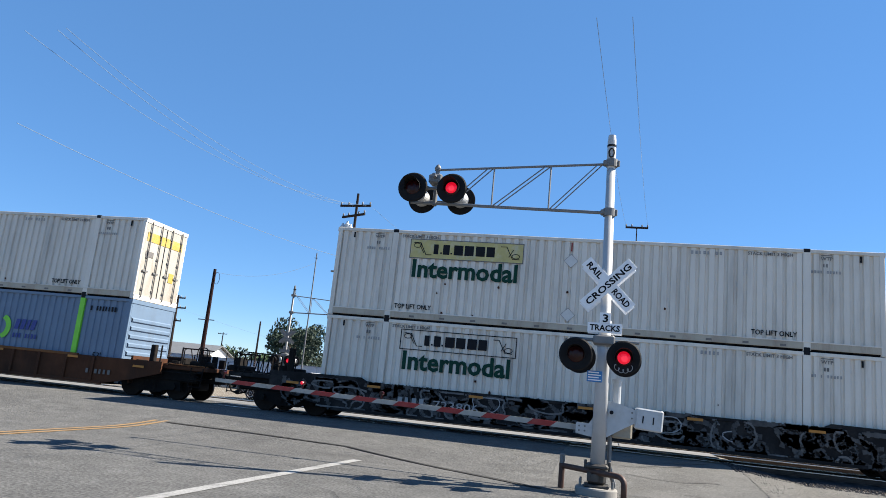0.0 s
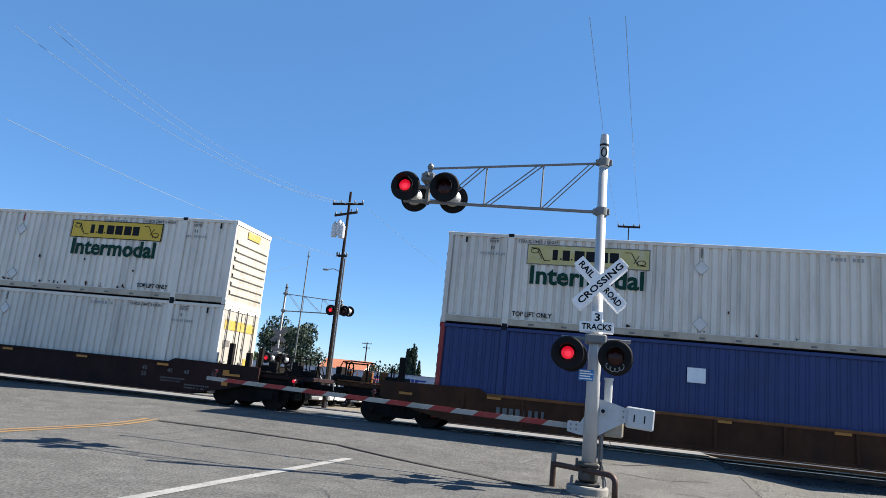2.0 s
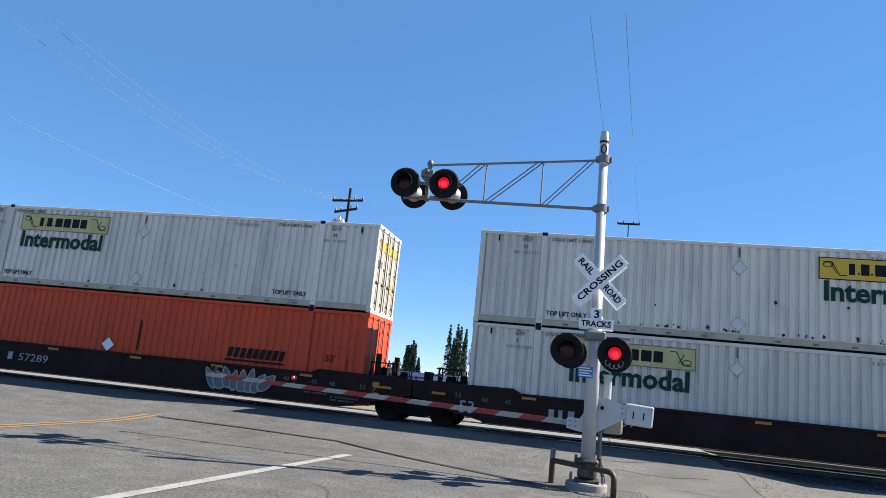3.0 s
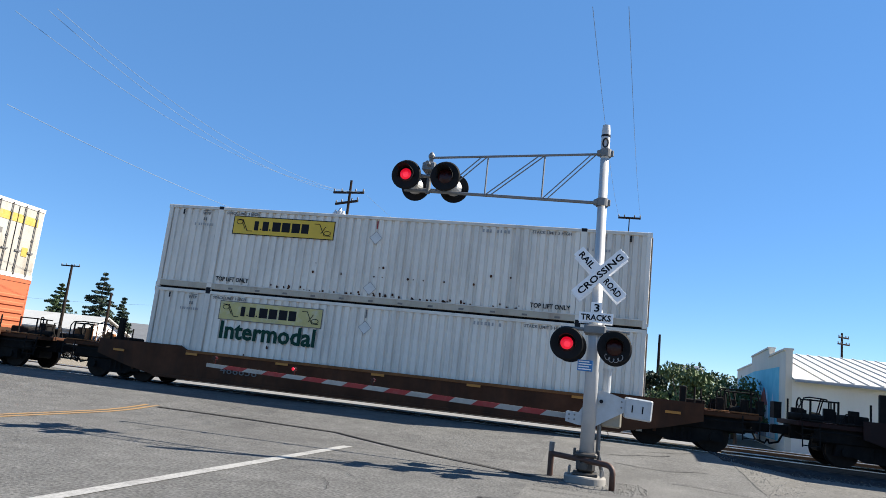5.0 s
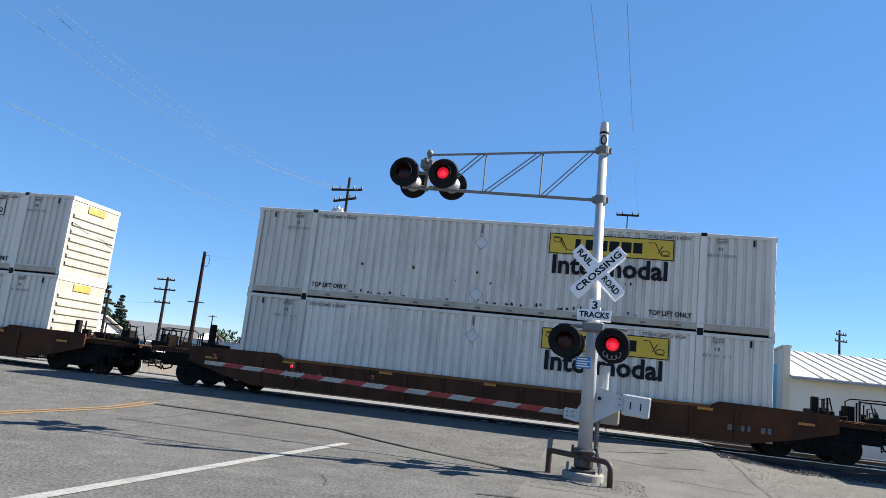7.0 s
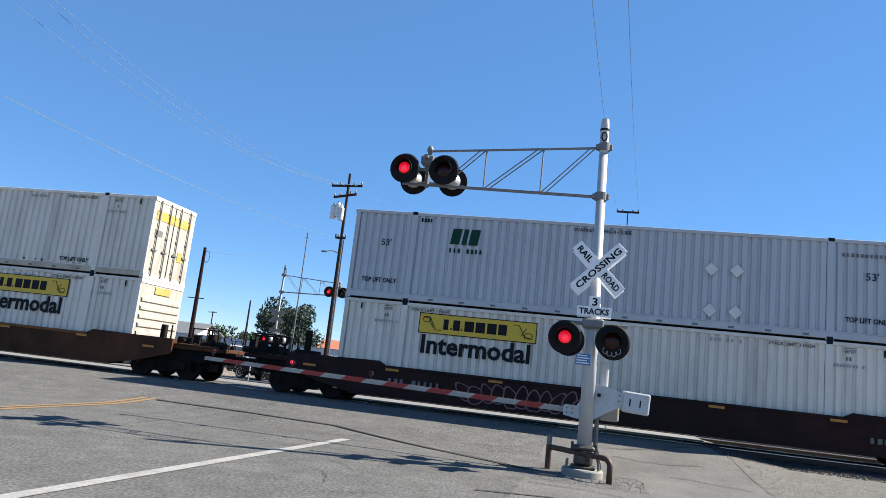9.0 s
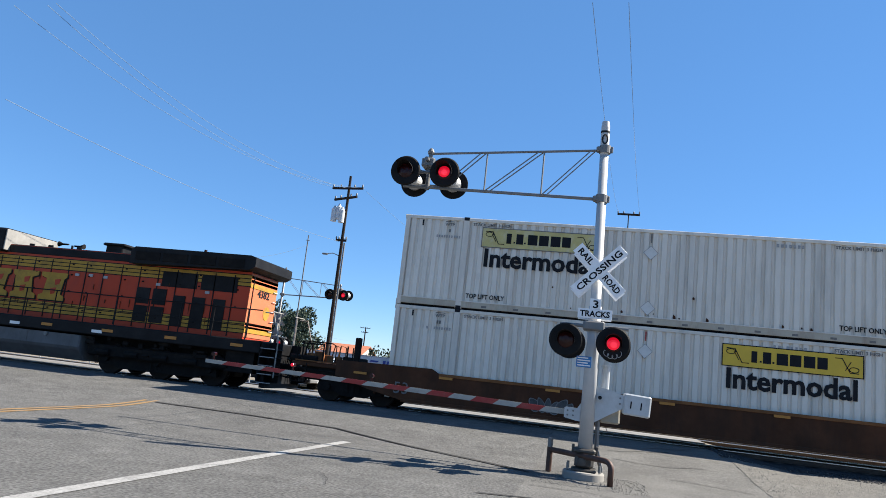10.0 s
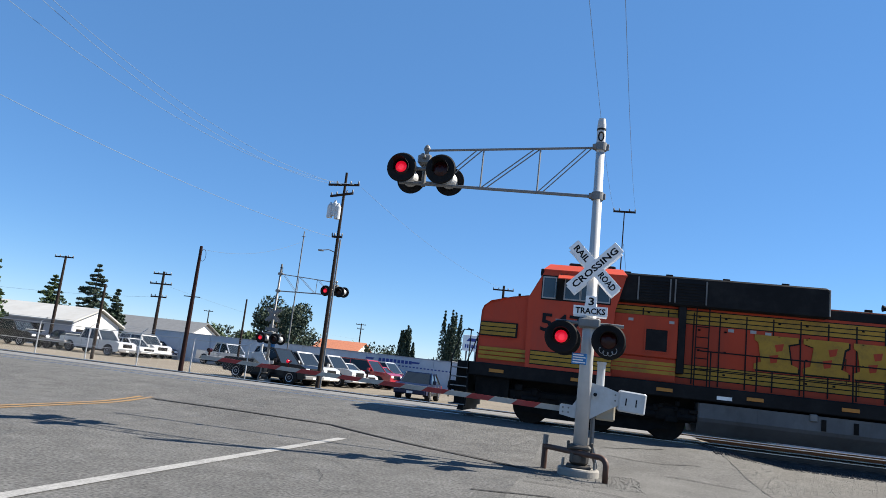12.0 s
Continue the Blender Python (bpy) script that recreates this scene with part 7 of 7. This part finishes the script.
def conifer(x, y, height, width, seed, label, leaf="leaf_dark", tiers=15):
    r = random.Random(seed)
    t = thing("conifer", label, "tree", "trees", pose(x, y, G0))
    tr, cr = Mesh(), Mesh()
    tr.tube((0, 0, -0.5), (0, 0, height * 0.97), height * 0.022, 0.03, 8)
    for k in range(tiers):
        u = k / (tiers - 1)
        z0 = height * (0.16 + 0.82 * u)
        for j in range(8 if u < 0.8 else 5):
            a = r.uniform(0, 6.28)
            z = z0 + height * r.uniform(-0.03, 0.03) * (1 - u)
            ln = width / 2 * (1 - u) ** 0.85 * r.uniform(0.4, 1.2) + 0.12
            tip = Vector((math.cos(a) * ln, math.sin(a) * ln, z - ln * r.uniform(-0.05, 0.3) + 0.1))
            tr.tube((0, 0, z), tuple(tip), 0.04, 0.012, 4)
            for q in range(6):
                c = Vector((0, 0, z)).lerp(tip, 0.25 + 0.75 * q / 5)
                leaf_cloud(cr, c, 0.16 + 0.07 * ln, 22, 0.13, r, 0.5)
    part("trunk", tr, "bark", t)
    part("crown", cr, leaf, t)
    return t


def cypress(x, y, height, width, seed, label):
    r = random.Random(seed)
    t = thing("cypress", label, "tree", "cypress trees", pose(x, y, G0))
    tr, cr = Mesh(), Mesh()
    tr.tube((0, 0, -0.5), (0, 0, height * 0.5), 0.14, 0.08, 6)
    for k in range(9):
        a = r.uniform(0, 6.28)
        rad = 0 if k == 0 else width * r.uniform(0.12, 0.4)
        h = height * (1 if k == 0 else r.uniform(0.62, 0.98))
        cx, cy = math.cos(a) * rad, math.sin(a) * rad
        tr.tube((0, 0, height * 0.1), (cx, cy, h * 0.95), 0.05, 0.02, 4)
        for q in range(22):
            u = q / 21
            leaf_cloud(cr, (cx, cy, h * (0.04 + 0.95 * u)), 0.05 + width * 0.25 * (1 - u) ** 0.8, 44, 0.17, r, 1.3)
    part("trunk", tr, "bark", t)
    part("crown", cr, "leaf_dark", t)
    return t


broadleaf(-0.414 * 80, 0.909 * 80, 7.2, 7.2, 1, "broad dark green leafy tree behind the lot", "leaf_dark", 0.1, 7000, 0.15)
broadleaf(-0.398 * 86, 0.917 * 86, 7.6, 4.5, 2, "darker narrow leafy tree beside the broad one", "leaf_dark", 0.1, 4200, 0.15)
conifer(-0.6156 * 92, 0.7881 * 92, EYE.z + 0.0835 * 92 - G0, 6.6, 3, "tall layered dark green conifer behind the shed")
conifer(-0.5943 * 95, 0.8043 * 95, EYE.z + 0.055 * 95 - G0, 3.2, 4, "small dark conifer behind the shed")
conifer(-0.651 * 95, 0.759 * 95, EYE.z + 0.062 * 95 - G0, 5.0, 5, "ragged greyish conifer behind the shed", "leaf")
conifer(-0.708 * 70, 0.706 * 70, EYE.z + 0.1 * 70 - G0, 5.0, 6, "tall open-branched conifer beside the lot", "leaf")
broadleaf(-0.708 * 66, 0.706 * 66, 4.6, 3.6, 7, "yellow-green palm-like shrub tree by the lot", "leaf_pale", 0.1, 1600, 0.2)
broadleaf(-0.64 * 84, 0.768 * 84, 4.0, 5.0, 17, "low dark tree behind the shed roof", "leaf_dark", 0.1, 1600, 0.2)
cypress(-0.2513 * 110, 0.968 * 110, EYE.z + 0.056 * 110 - G0, 3.4, 8, "dark pointed cypress cluster")
cypress(-0.193 * 110, 0.9812 * 110, EYE.z + 0.085 * 110 - G0, 4.2, 9, "taller dark pointed cypress cluster")
for k, (ax, ay, d, h, w) in enumerate(((-0.05, 0.9987, 95, 4.6, 6), (-0.078, 0.997, 100, 3.2, 4), (-0.285, 0.9585, 130, 4.2, 8), (-0.33, 0.944, 150, 4, 10), (-0.225, 0.974, 140, 3.6, 9), (-0.155, 0.988, 145, 3.8, 9),
                                       (-0.53, 0.848, 140, 5.0, 9), (-0.485, 0.8745, 125, 4.6, 7), (-0.47, 0.8827, 150, 6, 8), (-0.455, 0.89, 120, 4, 6), (0.012, 1.0, 80, 3.4, 3), (0.045, 0.999, 90, 3.2, 4))):
    broadleaf(ax * d, ay * d, h, w, 20 + k, "far green leafy tree", "leaf" if k % 2 else "leaf_dark", 0.05, 1300, 0.26)
for k, (x, y, h, w, lf) in enumerate(((4.6, 42, 3.6, 3.4, "leaf_pale"), (6.4, 44, 3.5, 3.6, "leaf"), (8.2, 47, 3.4, 3.4, "leaf_pale"), (3.4, 46, 3.2, 3.0, "leaf_dark"), (9.6, 64, 4.2, 4.5, "leaf"), (7.2, 40.2, 2.6, 2.6, "leaf"), (5.2, 47, 3.9, 3.0, "leaf_pale"))):
    broadleaf(x, y, h, w, 40 + k, "sunlit green leafy shrub tree beside the mural wall", lf, 0.02, 2600, 0.12)


# ---- fence ----
def chain_fence():
    f = thing("chain_fence", "grey chain-link fence with slanted barbed wire arms", "fence")
    a, b = Vector((-48, 36.1)), Vector((-18.2, 36.3))
    n = 9
    h = 1.95
    post = Mesh().tube((0, 0, -0.2), (0, 0, h), 0.035, n=8).path([(0, 0, h), (0.3, 0.12, h + 0.28)], 0.02, 6).data("fence_post", M["galvanised"])
    for k in range(n + 1):
        p = a.lerp(b, k / n)
        part("fence_post", post, "galvanised", f).location = (p.x, p.y, land(p.x, p.y))
    za = land(a.x, a.y)
    part("top_rail", Mesh().tube((a.x, a.y, za + h - 0.05), (b.x, b.y, za + h - 0.05), 0.022, n=6), "galvanised", f)
    part("bottom_rail", Mesh().tube((a.x, a.y, za + 0.9), (b.x, b.y, za + 0.9), 0.018, n=6), "galvanised", f)
    ln = (b - a).length
    me = Mesh()
    w = (b - a) / ln
    step = 0.16
    for k in range(int(ln / step)):
        for sgn in (1, -1):
            p0, p1 = a + w * k * step, a + w * (k * step + sgn * (h - 0.1))
            me.tube((p0.x, p0.y, za + 0.05), (p1.x, p1.y, za + h - 0.05), 0.0016, n=3, caps=False)
    tagged(part("chain_mesh", me, "galvanised", f), kind="stuff")
    bw = Mesh()
    for k in range(3):
        q = Vector((0.1 * (k + 1), 0.04 * (k + 1)))
        bw.tube((a.x + q.x, a.y + q.y, za + h + 0.09 * (k + 1)), (b.x + q.x, b.y + q.y, za + h + 0.09 * (k + 1)), 0.006, n=4)
    part("barbed_wire", bw, "galvanised", f)
    return f


chain_fence()


# ---- parked vehicles ----
def vehicle(kind, paint, label, m, group="parked cars"):
    v = thing({"pickup": "pickup_truck", "suv": "suv", "sedan": "car"}[kind], label, "car", group, m)
    L0, w, hb, ht = {"pickup": (5.8, 0.98, 1.15, 1.9), "suv": (5.1, 0.98, 1.15, 1.85), "sedan": (4.6, 0.9, 0.92, 1.45)}[kind]
    f = L0 / 2
    low = [(-f, 0.45), (-f + 0.1, 0.35), (f - 0.1, 0.35), (f, 0.5), (f - 0.03, hb - 0.15), (f - 0.35, hb - 0.02), (f - 1.5, hb), (-f + 0.05, hb), (-f, hb - 0.1)]
    body = Mesh()
    body.rings([[(x, y * (0.97 if abs(y) > 0.9 * w else 1), z) for x, z in low] for y in (-w, -w + 0.06, w - 0.06, w)])
    part("body", body, paint, v)
    if kind == "pickup":
        top = [(f - 1.75, hb), (f - 2.4, ht), (-f + 2.2, ht), (-f + 1.95, hb)]
    elif kind == "suv":
        top = [(f - 1.45, hb), (f - 2.1, ht), (-f + 0.35, ht), (-f + 0.08, hb)]
    else:
        top = [(f - 1.2, hb), (f - 1.95, ht), (-f + 1.35, ht), (-f + 0.55, hb)]
    part("cabin_glass", Mesh().rings([[(x, s * (w - (0.06 if z < ht - 0.1 else 0.2)), z) for x, z in top] for s in (-1, 1)]), "dark_glass", v, "dark window glass")
    part("roof", Mesh().rings([[(x + d, s * (w - 0.19), ht + z) for x, d, z in ((top[1][0], 0.03, -0.03), (top[1][0], -0.05, 0.05), (top[2][0], 0.05, 0.05), (top[2][0], -0.03, -0.03))] for s in (-1, 1)]), paint, v)
    xm = (top[1][0] + top[2][0]) / 2
    for s in (-1, 1):
        for (x0, z0), (x1, z1) in ((top[0], top[1]), (top[3], top[2]), ((xm, hb), (xm, ht))):
            part("pillar", Mesh().tube((x0, s * (w - 0.06), z0), (x1, s * (w - 0.19), z1), 0.045, n=6), paint, v)
    if kind == "pickup":
        part("bed", Mesh().box(-f + 0.1, -f + 1.9, -w + 0.12, w - 0.12, hb - 0.02, hb + 0.012), "loco_black", v)
    wr = 0.39 if kind != "sedan" else 0.33
    for s in (-1, 1):
        for x in (-f + 1.05, f - 0.98):
            arch = [(x + (wr + 0.09) * math.cos(a), wr + (wr + 0.09) * math.sin(a)) for a in np.linspace(-0.15, math.pi + 0.15, 14)]
            part("wheel_arch", Mesh().prism(arch, min(s * (w - 0.3), s * (w + 0.012)), max(s * (w - 0.3), s * (w + 0.012))), "tyre", v)
        part("sill", Mesh().bevel_box(-f + 1.6, f - 1.5, min(s * (w - 0.1), s * (w + 0.015)), max(s * (w - 0.1), s * (w + 0.015)), 0.3, 0.44, 0.02), "tyre", v)
        lines = Mesh()
        for x in (top[0][0] - 0.2, xm, top[3][0] + 0.25):
            lines.box(x, x + 0.015, min(s * w, s * (w + 0.006)), max(s * w, s * (w + 0.006)), 0.46, hb - 0.03)
        part("door_seams", lines, "tyre", v)
        for x in (xm + 0.12, top[3][0] + 0.6):
            part("door_handle", Mesh().bevel_box(x, x + 0.2, min(s * w, s * (w + 0.03)), max(s * w, s * (w + 0.03)), hb - 0.16, hb - 0.12, 0.008), "dull_metal", v)
    ty = shared(("tyre", wr), lambda: Mesh().lathe([(-0.13, wr * 0.6), (-0.13, wr - 0.03), (-0.09, wr), (0.09, wr), (0.13, wr - 0.03), (0.13, wr * 0.6)], (0, 0, 0), (0, 1, 0), 20).data("tyre", M["tyre"]))
    rm = shared(("rim", wr), lambda: Mesh().lathe([(-0.1, 0.02), (-0.135, wr * 0.2), (-0.115, wr * 0.35), (-0.135, wr * 0.62), (0.12, wr * 0.62)], (0, 0, 0), (0, 1, 0), 20).data("rim", M["rim"]))
    for x in (-f + 1.05, f - 0.98):
        for s in (-1, 1):
            t = part("wheel", ty, "tyre", v)
            t.matrix_basis = pose(x, s * (w - 0.1), wr, 0, 0, 0 if s < 0 else 180)
            part("rim", rm, "rim", t)
    for s in (-1, 1):
        part("headlight", Mesh().bevel_box(f - 0.14, f + 0.005, s * 0.68 - 0.18, s * 0.68 + 0.18, hb - 0.34, hb - 0.17, 0.02), "lamp_glass", v, "clear headlight")
        part("tail_light", Mesh().bevel_box(-f - 0.005, -f + 0.1, s * 0.8 - 0.1, s * 0.8 + 0.1, hb - 0.4, hb - 0.1, 0.02), "red_paint", v, "red tail light")
        part("mirror", Mesh().bevel_box(top[0][0] - 0.35, top[0][0] - 0.2, min(s * w, s * (w + 0.2)), max(s * w, s * (w + 0.2)), hb, hb + 0.2, 0.02), paint, v)
    part("grille", Mesh().bevel_box(f - 0.06, f + 0.01, -0.48, 0.48, hb - 0.45, hb - 0.16, 0.02), "loco_black", v)
    for a, b in ((f - 0.1, f + 0.06), (-f - 0.06, -f + 0.1)):
        part("bumper", Mesh().bevel_box(a, b, -w + 0.08, w - 0.08, 0.38, 0.58, 0.03), "dull_metal" if kind == "pickup" else paint, v)
    part("number_plate", Mesh().box(f + 0.055, f + 0.065, -0.16, 0.16, 0.4, 0.52), "plate", v)
    return v


gp = lambda x, y, turn: pose(x, y, FAR + 0.02, 0, 0, turn)
vehicle("pickup", "car_black", "shiny black pickup truck with silver wheels in the dealer row", gp(-18.1, 39.5, -12))
for x, y, kd, p, lb in ((-16.0, 41.2, "suv", "car_white", "white parked SUV in the dealer row"), (-15.1, 43.9, "suv", "car_white", "white parked SUV in the dealer row"),
                        (-14.9, 46.6, "sedan", "car_white", "white parked car in the dealer row"), (-14.1, 49.2, "suv", "car_red", "dark red parked SUV in the dealer row"),
                        (-14.0, 51.9, "sedan", "car_red", "dark red parked car in the dealer row"), (-14.3, 54.5, "suv", "car_silver", "silver parked SUV at the end of the dealer row"),
                        (-14.4, 57.1, "sedan", "car_blue", "blue parked car at the end of the dealer row")):
    vehicle(kd, p, lb, gp(x - 1.5, y + 0.3, -12))
vehicle("sedan", "car_navy", "dark navy car waiting at the crossing with pale headlights", gp(-9.1, 38.8, -88), "waiting cars")
vehicle("suv", "car_black", "black SUV behind the chain-link fence", gp(-44.6, 48.9, -4))
vehicle("sedan", "car_navy", "dark blue car parked beside the black SUV", gp(-42.6, 52.6, -20))
vehicle("pickup", "car_white", "white crew cab pickup truck behind the fence", gp(-37.9, 50.0, -6))
for x, y, kd, p, c in ((-36.3, 54.0, "sedan", "car_white", "white"), (-37.0, 56.7, "suv", "car_white", "white"), (-37.8, 59.4, "sedan", "car_navy", "dark blue"),
                       (-38.7, 62.1, "sedan", "car_red", "dark red"), (-39.8, 64.8, "suv", "car_white", "white"), (-40.6, 67.5, "pickup", "car_white", "white"),
                       (-29.6, 58.0, "pickup", "car_silver", "silver"), (-28.6, 61.5, "sedan", "car_white", "white"), (-31.6, 66.0, "suv", "car_silver", "silver")):
    vehicle(kd, p, c + " car parked in the dirt lot", gp(x - 1.4, y, -18))
trailer = thing("flatbed_trailer", "empty grey flatbed trailer parked behind the fence", "trailer", at=gp(-41.2, 49.6, -4))
part("deck", Mesh().bevel_box(-2.4, 1.6, -1.0, 1.0, 0.62, 0.76, 0.02), "lift_grey", trailer)
part("tongue", Mesh().bevel_box(1.6, 2.9, -0.08, 0.08, 0.55, 0.68, 0.02), "dull_metal", trailer)
for x in (-2.35, 1.5):
    part("end_rail", Mesh().path([(x, -0.95, 0.76), (x, -0.95, 1.3), (x, 0.95, 1.3), (x, 0.95, 0.76)], 0.03, 6), "lift_grey", trailer)
for x in (-0.8, 0.1):
    for sy in (-1, 1):
        part("wheel", Mesh().lathe([(-0.1, 0.1), (-0.1, 0.33), (0.1, 0.33), (0.1, 0.1)], (x, sy * 1.12, 0.33), (0, 1, 0), 16), "tyre", trailer)


# ---- what moves ----
SWITCH = (0.25, 0.95, 1.65, 2.3, 3.1, 3.75, 4.45, 5.35, 5.85, 6.65, 7.35, 8.0, 8.7, 9.65, 10.3, 10.85, 11.62)


def motions():
    for ob, offset, z in ROLLING:
        walk(ob, [(t, pose(offset + s, TRACK_Y, z)) for t, s in RUN])
    for glow, x, half, y, z, sign in GLOWS + GLOWS_FAR:
        rows, side = [(0.0, 1)], 1
        for t in SWITCH:
            rows += [(t - 0.045, side), (t, -side)]
            side = -side
        rows.append((12.0, side))
        walk(glow, [(t, pose(x + sign * s * half, y, z)) for t, s in rows])


motions()
